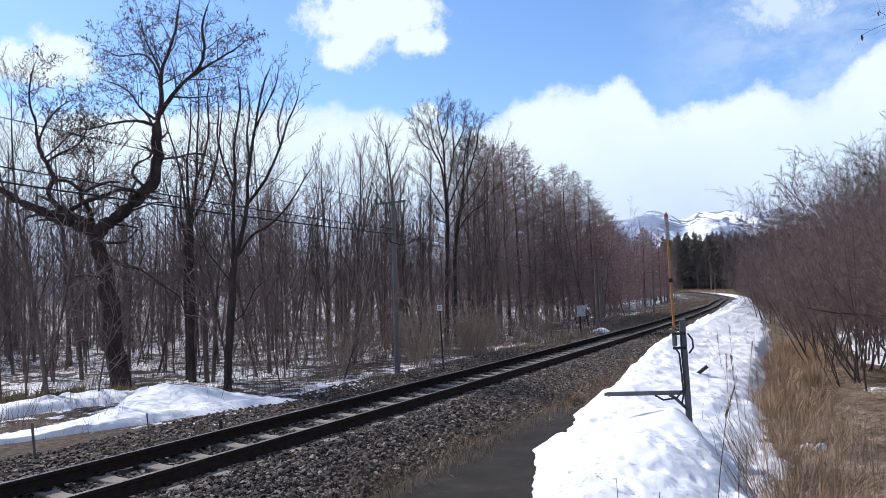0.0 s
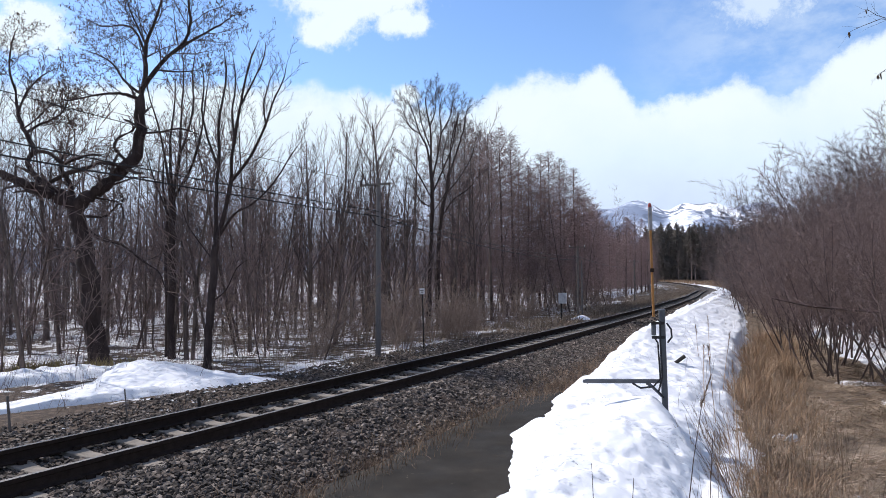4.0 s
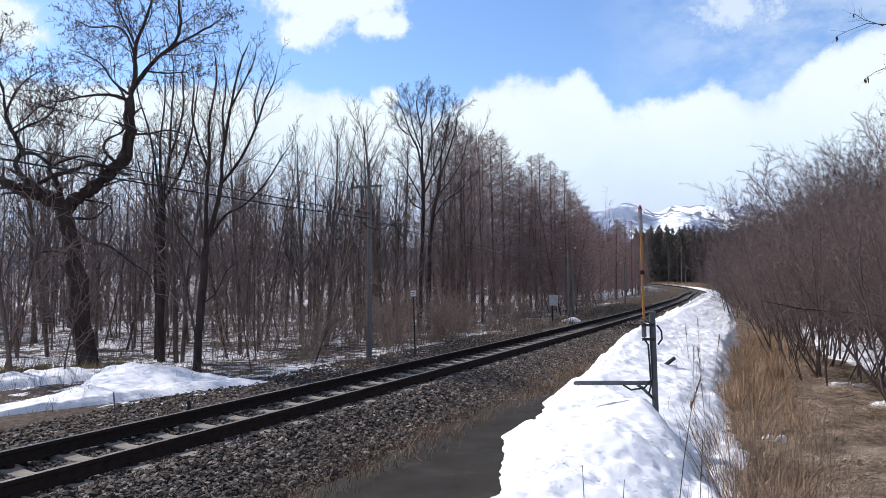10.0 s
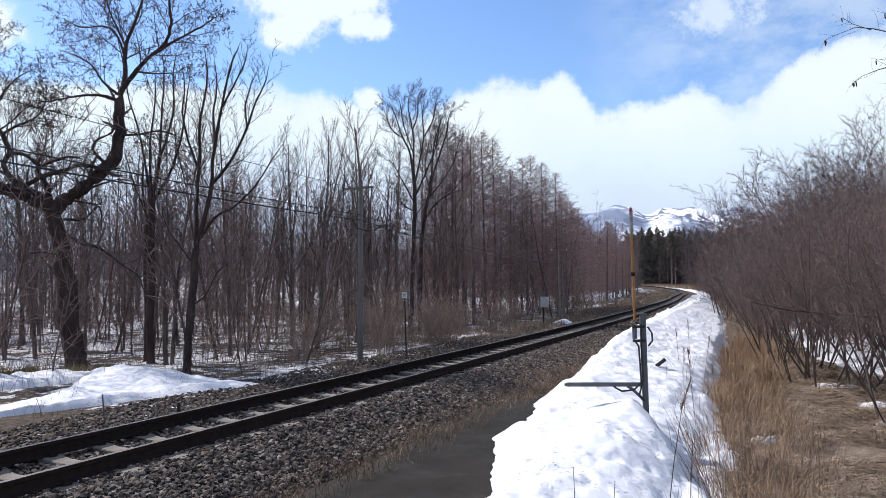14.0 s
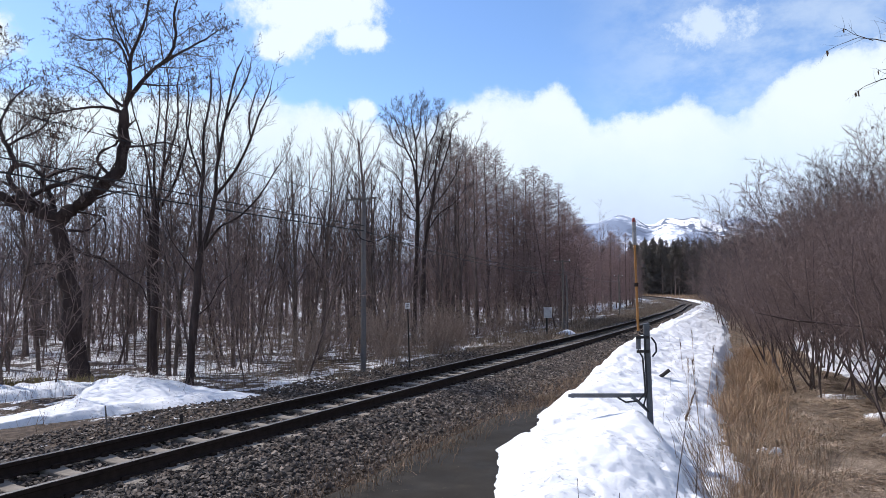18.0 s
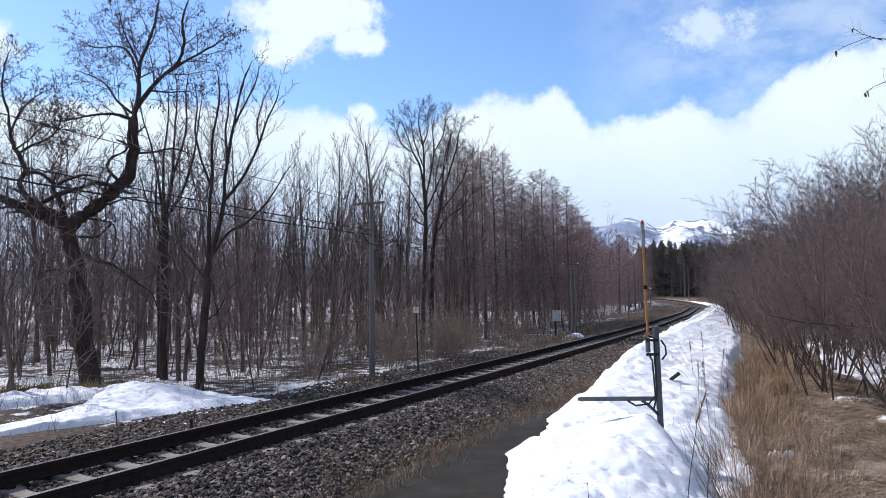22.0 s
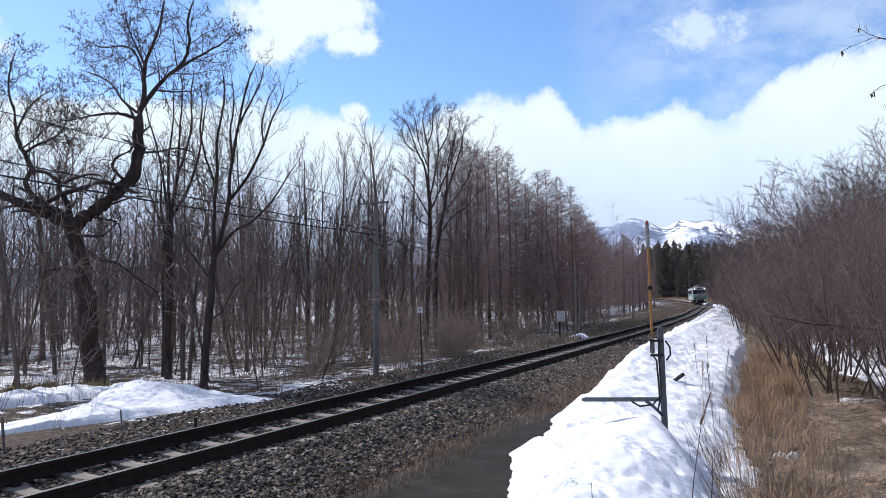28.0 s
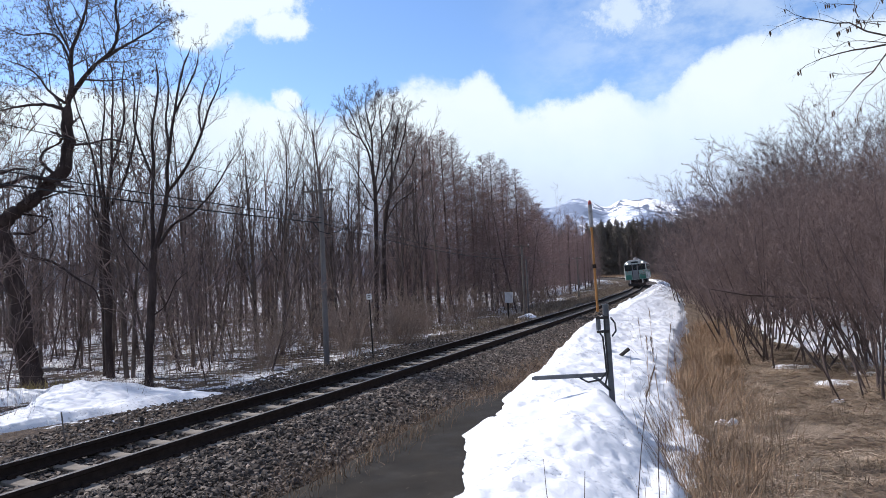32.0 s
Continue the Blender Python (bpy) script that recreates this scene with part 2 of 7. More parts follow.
def mat_grass(name, a, b):
    m = Mat(name, 0.75, spec=0.2)
    m.colour(m.mix(m.step(m.noise(m.where(), 1.5, 3), 0.35, 0.65), m.ramp(m.island(), [(0, a), (1, b)]), tuple(c * 0.75 for c in a)))
    return m.m


def mat_mountain():
    """Snow with woods on the ridges and in bands along the slopes."""
    m = Mat("snowy_mountain", 0.9)
    v = m.where()
    f = m.noise(v, 0.03, 8, 0.75)
    g = m.noise(m.stretch(v, 1, 0.5, 0.9), 0.0045, 4, 0.5)
    # woods stand in patches and in lines along the spurs
    east = m.math("MULTIPLY", m.math("ARCTAN2", *m.xyz(v)[:2]), 57.2958)
    hill = m.math("MULTIPLY", m.step(east, 17.4, 16.4), 0.1)  # the hill in the west is wooded
    woods = m.math("ADD", m.math("ADD", m.math("MULTIPLY", f, 0.3), m.math("MULTIPLY", g, 0.7)), hill)
    # blue haze of distance is mixed into all the wood colours below
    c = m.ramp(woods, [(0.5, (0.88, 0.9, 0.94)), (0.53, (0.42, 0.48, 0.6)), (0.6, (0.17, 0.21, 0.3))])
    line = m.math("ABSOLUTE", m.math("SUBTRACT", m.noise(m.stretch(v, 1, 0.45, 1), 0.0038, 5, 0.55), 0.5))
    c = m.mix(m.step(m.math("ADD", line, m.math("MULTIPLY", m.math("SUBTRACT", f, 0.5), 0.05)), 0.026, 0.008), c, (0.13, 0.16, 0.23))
    m.colour(c)
    return m.m


M_RAILTOP, M_STONE, M_BED, M_SNOW, M_GROUND, M_ASPHALT = mat_rail_top(), mat_ballast(), mat_bed(), mat_snow(), mat_ground(), mat_asphalt()
M_MOUNTAIN = mat_mountain()
M_STRAW = mat_grass("dry_straw", (0.2, 0.148, 0.105), (0.55, 0.44, 0.33))
M_REED = mat_grass("golden_reed", (0.33, 0.215, 0.13), (0.56, 0.405, 0.275))
M_BAMBOO = mat_grass("dwarf_bamboo_leaf", (0.2, 0.16, 0.07), (0.36, 0.29, 0.14))
M_WEED = mat_grass("dead_weed", (0.2, 0.135, 0.09), (0.4, 0.29, 0.2))


# ---- mesh helpers ----
class Geo:
    def __init__(self):
        self.v, self.f, self.k = [], [], []

    def tube(self, pts, rads, sides=4, cap=False, k=0):
        base, n = len(self.v), len(pts)
        for i, p in enumerate(pts):
            d = (pts[min(i + 1, n - 1)] - pts[max(i - 1, 0)]).normalized()
            ref = Vector((1, 0, 0)) if abs(d.x) < 0.8 else Vector((0, 1, 0))
            a = d.cross(ref).normalized()
            b = d.cross(a)
            for s in range(sides):
                w = 2 * math.pi * s / sides
                self.v.append(p + (a * math.cos(w) + b * math.sin(w)) * rads[i])
        for i in range(n - 1):
            for s in range(sides):
                q = (s + 1) % sides
                self.f.append((base + i * sides + s, base + i * sides + q, base + (i + 1) * sides + q, base + (i + 1) * sides + s))
                self.k.append(k)
        if cap:
            self.f.append(tuple(base + s for s in reversed(range(sides))))
            self.f.append(tuple(base + (n - 1) * sides + s for s in range(sides)))
            self.k += [k, k]

    def spike(self, p, q, r, k=0):
        """A thin three-sided twig that ends in a point."""
        d = (q - p).normalized()
        a = d.orthogonal().normalized()
        b = d.cross(a)
        n = len(self.v)
        self.v += [p + a * r, p - a * (r * 0.5) + b * (r * 0.87), p - a * (r * 0.5) - b * (r * 0.87), q]
        self.f += [(n, n + 1, n + 3), (n + 1, n + 2, n + 3), (n + 2, n, n + 3)]
        self.k += [k] * 3

    def box(self, c, size, turn=None, k=0, bev=0.0):
        """A box; with bev its upright edges are chamfered."""
        x, y, z = (s / 2 for s in size)
        ring = [(-x, -y), (x, -y), (x, y), (-x, y)]
        if bev:
            e = min(bev, x * 0.9, y * 0.9)
            ring = [(-x + e, -y), (x - e, -y), (x, -y + e), (x, y - e), (x - e, y), (-x + e, y), (-x, y - e), (-x, -y + e)]
        base, n = len(self.v), len(ring)
        for h in (-z, z):
            for a, b in ring:
                p = Vector((a, b, h))
                self.v.append(Vector(c) + (turn @ p if turn else p))
        self.f.append(tuple(base + i for i in reversed(range(n))))
        self.f.append(tuple(base + n + i for i in range(n)))
        for i in range(n):
            j = (i + 1) % n
            self.f.append((base + i, base + j, base + n + j, base + n + i))
        self.k += [k] * (n + 2)

    def mesh(self, name, *mats, smooth=False):
        me = bpy.data.meshes.new(name)
        me.from_pydata(self.v, [], self.f)
        for m in mats:
            me.materials.append(m)
        me.polygons.foreach_set("material_index", self.k + [0] * (len(self.f) - len(self.k)))
        if smooth:
            me.polygons.foreach_set("use_smooth", [True] * len(self.f))
        me.update()
        return me


def part(name, geo, mats, parent, label="", smooth=False):
    """Links a mesh as one part under a thing or part."""
    mats = mats if isinstance(mats, tuple) else (mats,)
    ob = new(name, geo.mesh(name, *mats, smooth=smooth))
    ob.parent = parent
    return tagged(ob, label)


def thing(name, label, category, m=None, group="", kind=""):
    ob = new(name)
    ob.empty_display_size = 0.2
    if m:
        ob.matrix_basis = m
    return tagged(ob, label, category, group, kind)


def grid_mesh(name, xs, ys, zs, mat, smooth=True):
    """xs, ys, zs: arrays of one shape (rows, columns)."""
    r, c = xs.shape
    v = np.stack([xs, ys, zs], -1).reshape(-1, 3)
    i = np.arange(r * c).reshape(r, c)
    f = np.stack([i[:-1, :-1], i[:-1, 1:], i[1:, 1:], i[1:, :-1]], -1).reshape(-1, 4)
    me = bpy.data.meshes.new(name)
    me.from_pydata(v.tolist(), [], f.tolist())
    me.materials.append(mat)
    if smooth:
        me.polygons.foreach_set("use_smooth", [True] * len(f))
    me.update()
    return me


def fuzz(x, y, scale, octaves=4, seed=0):
    """Smooth value noise on arrays, about -1 to 1."""
    x, y = np.asarray(x, float), np.asarray(y, float)
    out, amp = np.zeros(np.broadcast(x, y).shape), 0.55
    for o in range(octaves):
        u, w = x / scale + 31.7 * o + seed * 7.3, y / scale - 17.1 * o + seed * 3.1
        iu, iw = np.floor(u), np.floor(w)
        fu, fw = u - iu, w - iw
        fu, fw = fu * fu * (3 - 2 * fu), fw * fw * (3 - 2 * fw)
        h = lambda a, b: np.modf(np.abs(np.sin(a * 127.1 + b * 311.7 + 13.3) * 43758.5453))[0] * 2 - 1
        out += amp * ((h(iu, iw) * (1 - fu) + h(iu + 1, iw) * fu) * (1 - fw) + (h(iu, iw + 1) * (1 - fu) + h(iu + 1, iw + 1) * fu) * fw)
        scale, amp = scale / 2.1, amp * 0.5
    return out


# ---- the line of the track ----
S0, DS = -60.0, 0.5
SS = np.arange(S0, 640, DS)
HEAD = np.radians(np.interp(SS, [-60, 0, 30, 60, 80, 95, 110, 125, 150, 180, 210, 240, 300, 640], [27.5, 26.14, 24.32, 21.25, 20.5, 21.2, 21.8, 19.8, 17.4, 12.3, 5.7, -1.61, -18, -30]))
TX, TY = np.cumsum(np.sin(HEAD)) * DS, np.cumsum(np.cos(HEAD)) * DS
ZERO = int(-S0 / DS)
TX, TY = TX - TX[ZERO] - 4.32, TY - TY[ZERO] + 6.72
TZ = np.interp(SS, [-60, 50, 80, 150, 185, 215, 240, 640], [0, 0, -0.26, -0.2, 0.0, 0.42, 0.7, 1.4])


def track(s, u=0.0, z=0.0):
    """A place s metres along the track and u metres to its right."""
    x, y, h, tz = (np.interp(s, SS, a) for a in (TX, TY, HEAD, TZ))
    return x + u * np.cos(h), y - u * np.sin(h), tz + z


def track_turn(s):
    return -math.degrees(float(np.interp(s, SS, HEAD)))


def track_uv(x, y):
    """The nearest s and the offset u of places, as arrays."""
    x, y = np.asarray(x, float).ravel(), np.asarray(y, float).ravel()
    s, u = np.empty(x.shape), np.empty(x.shape)
    cs, cx, cy = SS[::8], TX[::8], TY[::8]
    for a in range(0, len(x), 4000):
        b = slice(a, a + 4000)
        k = np.argmin((x[b, None] - cx) ** 2 + (y[b, None] - cy) ** 2, 1)
        h = np.interp(cs[k], SS, HEAD)
        dx, dy = x[b] - cx[k], y[b] - cy[k]
        s[b] = cs[k] + dx * np.sin(h) + dy * np.cos(h)
        u[b] = dx * np.cos(h) - dy * np.sin(h)
    return s, u


def ground_z(x, y):
    shape = np.shape(x)
    s, u = track_uv(x, y)
    z = np.interp(u, [-60, -14, -7, -3.3, -2.4, 1.5, 2.9, 3.3, 5.2, 5.9, 7.0, 12, 40], [-0.75, -0.7, -0.55, -0.38, -0.4, -0.4, -0.34, -0.16, -0.14, -0.36, -0.38, -0.4, -0.6])
    z = z + np.interp(s, SS, TZ) * np.exp(-(u / 90) ** 2)
    xr, yr = np.ravel(x), np.ravel(y)
    rough = np.clip((np.abs(u - 0.5) - 3.0) / 6, 0, 1)
    z = z + rough * (0.16 * fuzz(xr, yr, 5, 4, 1) + 0.3 * fuzz(xr, yr, 30, 2, 2))
    far = np.hypot(xr, yr)
    z = z + np.clip((far - 230) / 200, 0, 1) * 2.0 + np.clip((far - 600) / 2000, 0, 1) * 25
    return z.reshape(shape)


def on_ground(x, y):
    return float(ground_z(np.array([x]), np.array([y]))[0])


def surface_z(x, y):
    """The height of what lies uppermost but the snow: ground, ballast or platform."""
    x, y = np.asarray(x, float), np.asarray(y, float)
    s, u = track_uv(x, y)
    z = ground_z(x, y)
    bed_z = np.interp(u, [q[0] for q in BED], [q[1] for q in BED], left=-9, right=-9) + np.interp(s, SS, TZ)
    flat = np.where((u > 2.9) & (u < 5.1) & (s < 7.5), -0.02, -9.0)
    return np.maximum(np.maximum(z, bed_z), flat)


# ---- ground, snow, ballast, platform ----
def axis(lo, hi, near, step, growth):
    """Coordinates that are dense within near and widen to lo and hi."""
    a = [0.0]
    while a[-1] < hi:
        a.append(a[-1] + (step if a[-1] < near else (a[-1] - near) * growth + step))
    b = [0.0]
    while b[-1] > lo:
        b.append(b[-1] - (step if -b[-1] < near else (-b[-1] - near) * growth + step))
    return np.array(sorted(set(b + a)))


gx, gy = np.meshgrid(axis(-4500, 4500, 22, 0.5, 0.12), axis(-3000, 4900, 34, 0.5, 0.11))
ground = tagged(new("ground", grid_mesh("ground", gx, gy, ground_z(gx, gy), M_GROUND)), "leaf litter and matted dry grass with patches of old snow", "ground", kind="structure")


def ribbon(name, svals, prof, mat, rough=0.0, seed=0):
    """A strip along the track; prof: rows of (u, z) across it."""
    s = np.asarray(svals, float)[:, None]
    u = np.array([p[0] for p in prof])[None, :]
    z = np.array([p[1] for p in prof])[None, :]
    x, y, tz = track(np.broadcast_to(s, (s.shape[0], u.shape[1])), u)
    zz = tz + z
    if rough:
        zz = zz + rough * fuzz(x, y, 0.5, 3, seed)
    return grid_mesh(name, x, y, zz, mat)


s_fine = np.concatenate([np.arange(-14, 60, 0.25), np.arange(60, 300, 1.0), np.arange(300, 620, 6.0)])
BED = [(-3.7, -0.8), (-3.6, -0.46), (-3.0, -0.37), (-2.5, -0.33), (-1.9, -0.24), (-1.3, -0.05), (-1.05, -0.005), (-0.75, -0.01), (-0.5, -0.035), (0.0, -0.045), (0.5, -0.035), (0.75, -0.01), (1.0, -0.005), (1.3, -0.05), (1.8, -0.14), (2.4, -0.24), (2.8, -0.28), (3.15, -0.32), (3.2, -0.6)]
bed = tagged(new("ballast_bed", ribbon("ballast_bed", s_fine, BED, M_BED, 0.03, 5)), "dark grey crushed-stone track bed beneath the rails", "track bed", kind="structure")

# platform of worn asphalt beside the ballast, under the snow bank
plat_s = np.arange(-12, 9.1, 0.3)
pu = np.array([2.75, 2.8, 3.2, 3.6, 4.0, 4.4, 4.8, 5.0, 5.05])
ps, pq = np.meshgrid(plat_s, pu, indexing="ij")
wob = 0.18 * fuzz(ps, ps * 0 + 3, 1.6, 3, 8)
taper = np.clip((9.0 - ps) / 3.0, 0, 1)
pq = np.where(pq < 3.0, pq + wob, pq)
pz = np.where((pq > 5.02) | (np.arange(len(pu)) == 0)[None, :], -0.5, -0.02) - (1 - taper) * 0.25
ax_, ay_, at_ = track(ps, pq)
tagged(new("platform", grid_mesh("platform", ax_, ay_, pz + 0.012 * fuzz(ax_, ay_, 1.5, 3, 3), M_ASPHALT)), "dark worn asphalt platform edged with dry grass", "platform", kind="structure")


def snow_sheet(name, label, svals, left, right, across, height, seed, mats=None, lump=0.14):
    """Snow laid over the ground: left and right edges by s, a rounded back of the given height."""
    s = np.asarray(svals, float)
    ul, ur = left(s), right(s)
    w = np.linspace(0, 1, across)
    w = w[None, :]
    u = ul[:, None] + (ur - ul)[:, None] * w
    ss = np.broadcast_to(s[:, None], u.shape)
    x, y, tz = track(ss, u)
    edge = np.clip(np.minimum(w, 1 - w) / 0.16, 0, 1)
    ends = np.clip(np.minimum(ss - s[0], s[-1] - ss) / 0.8, 0, 1)
    e = (edge * ends) ** 0.75
    z = height(ss, w) * e + lump * e * fuzz(x, y, 1.1, 4, seed) + 0.5 * lump * e * fuzz(x, y, 0.3, 3, seed + 1)
    # cups that the sun has melted
    cup = np.clip(fuzz(x, y * 0.75, 0.2, 2, seed + 2) * 1.7, 0, 1)
    z = z - 0.4 * lump * e * cup * cup * (3 - 2 * cup)
    base = ground_z(x, y)
    if u.max() > 0:  # on the platform the snow lies higher
        lift = np.interp(u, [5.15, 6.0], [1, 0]) * np.interp(ss, [5, 9], [1, 0])
        base = base + lift * (0.03 - base)
    zz = base - 0.16 * (1 - e) + z
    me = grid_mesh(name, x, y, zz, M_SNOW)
    return tagged(new(name, me), label, "snow", kind="structure")


def edge_line(ks, ku, rag, seed, scale=0.9):
    return lambda s: np.interp(s, ks, ku) + rag * fuzz(s, s * 0 + seed, scale, 4, seed) + 0.4 * rag * fuzz(s, s * 0 + seed, scale * 0.22, 4, seed + 3)


def bank_height(s, w):
    mid = np.interp(s, [-2, 8, 14, 20], [0.4, 0.32, 0.22, 0.18])
    ridge = np.where(w < mid, np.exp(-((w - mid) / 0.3) ** 2), np.clip(1 - (w - mid) / (1.02 - mid), 0, 1) ** 1.1)
    top = np.interp(s, [-2, 2, 5, 9, 11, 14, 18.6, 26, 38, 51, 97, 190], [0.2, 0.24, 0.28, 0.46, 0.58, 0.72, 0.87, 1.0, 1.1, 1.25, 0.85, 0.5])
    # the near heap breaks off in a scarp along x = 2.4; behind it lies a hollow
    u = BANK_LEFT(s) + (BANK_RIGHT(s) - BANK_LEFT(s)) * w
    x, y, _ = track(s, u)
    off = np.clip((x + 0.12 * fuzz(x, y, 1.2, 3, 31) - 2.38) / 0.6, 0, 1)
    near = np.clip((12.2 - y) / 2.2, 0, 1)
    near = near * near * (3 - 2 * near)
    heap = 0.38 * np.clip(w / 0.55, 0, 1) ** 0.6 * (1 - 0.97 * off * off * (3 - 2 * off))
    return np.maximum(top * (0.06 + 0.94 * ridge) * (1 - near) + heap * near, 0.085)


bank_s = np.concatenate([np.arange(-1.5, 12, 0.04), np.arange(12, 20, 0.08), np.arange(20, 60, 0.25), np.arange(60, 190, 1.2)])
BANK_LEFT = edge_line([-2, 1.5, 2.6, 3.9, 5.1, 6.8, 9.7, 15, 23, 190], [4.8, 4.38, 4.05, 3.45, 3.4, 2.9, 2.85, 2.4, 2.25, 2.2], 0.12, 4)
BANK_RIGHT = edge_line([-2, 2.7, 4.4, 5.6, 6.5, 8.1, 10.9, 16, 23.5, 31, 50, 100, 190], [6.7, 6.6, 6.65, 6.7, 6.64, 6.35, 6.0, 5.85, 5.65, 5.3, 4.7, 4.3, 4.0], 0.15, 9, 1.5)
snow_sheet("snow_bank", "granular white snow bank lying along the railway", bank_s, BANK_LEFT, BANK_RIGHT, 110, bank_height, 2, lump=0.1)


def mound_height(s, w):
    return 0.12 + 0.36 * np.exp(-(abs(s - 7.1) / 0.95) ** 2 - (abs(w - 0.34) / 0.32) ** 2) + 0.12 * np.exp(-((s - 5.0) / 1.4) ** 2 - ((w - 0.4) / 0.4) ** 2)


snow_sheet("snow_mound", "heap of old snow with bluish shadows beside the track", np.arange(1.0, 8.75, 0.045),
           edge_line([1, 2.5, 3.5, 4.6, 5.4, 6.4, 7.2, 8.0, 9.0], [-8.5, -7.6, -7.0, -6.9, -7.1, -7.9, -8.5, -7.6, -4.6], 0.26, 3, 1.3),
           edge_line([1, 2.5, 3.5, 4.6, 5.6, 7.8, 9.0], [-7.4, -6.5, -5.9, -5.2, -4.7, -3.6, -3.3], 0.16, 5, 1.2), 76, mound_height, 6, lump=0.075)
snow_sheet("snow_strip", "low strip of old snow at the edge of the wood", np.arange(1.0, 8.8, 0.09),
           edge_line([1, 5, 8.8], [-12.2, -11.8, -10.2], 0.4, 13, 1.6), edge_line([1, 5.7, 7.8, 8.8], [-10.0, -9.3, -8.6, -8.4], 0.3, 15, 1.2), 30, lambda s, w: 0.2 + 0 * s, 16)
snow_sheet("thicket_snow", "thin old snow lying under the thicket", np.arange(13.5, 40, 0.25),
           edge_line([13, 16, 19, 30, 40], [9.4, 8.2, 7.5, 7.0, 6.8], 0.6, 23, 2.2), edge_line([13, 40], [17, 17], 0.6, 25, 2.0), 60, lambda s, w: 0.24 + 0 * s, 18, lump=0.07)
snow_sheet("snow_field", "far flat patch of snow at the bend", np.arange(94, 138, 0.8),
           edge_line([94, 106, 138], [-13, -22, -20], 1.2, 3, 9), edge_line([94, 106, 122, 138], [-12.0, -11.2, -10.6, -13.0], 0.8, 5, 9), 40, lambda s, w: 0.85 + 0.2 * np.exp(-((s - 116) / 12) ** 2), 12)

# ---- distance: mountains, clouds ----
def mountains():
    az = np.radians(np.linspace(-60, 75, 700))
    d = np.linspace(1900, 3900, 34)
    top = np.interp(np.degrees(az), [-60, -20, 4, 10.8, 12.6, 13.4, 14.7, 15.6, 16.9, 17.5, 18.3, 19.4, 20.3, 21.0, 21.7, 22.7, 24, 26, 40, 75], [2.2, 2.4, 2.8, 5.5, 5.65, 6.0, 6.35, 6.0, 5.35, 5.6, 5.95, 5.8, 6.0, 5.75, 5.5, 5.75, 5.9, 5.2, 5.5, 4.5])
    a2, d2 = np.meshgrid(az, d, indexing="ij")
    top = np.convolve(np.pad(top, 2, mode="edge"), np.ones(5) / 5, "valid")
    rise = np.interp(d2, [1900, 2200, 2500, 2800, 3050, 3250, 3500, 3900], [0.0, 0.18, 0.42, 0.72, 0.93, 1.0, 0.9, 0.3])
    x, y = d2 * np.sin(a2), d2 * np.cos(a2)
    z = EYE[2] + np.tan(np.radians(top))[:, None] * 3200 * rise + 48 * np.sin(rise * math.pi * 0.96) * fuzz(x, y, 330, 6, 4) + 5 * fuzz(x, y, 90, 5, 5)
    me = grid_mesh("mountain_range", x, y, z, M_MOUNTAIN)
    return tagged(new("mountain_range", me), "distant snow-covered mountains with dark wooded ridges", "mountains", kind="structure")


mountains()


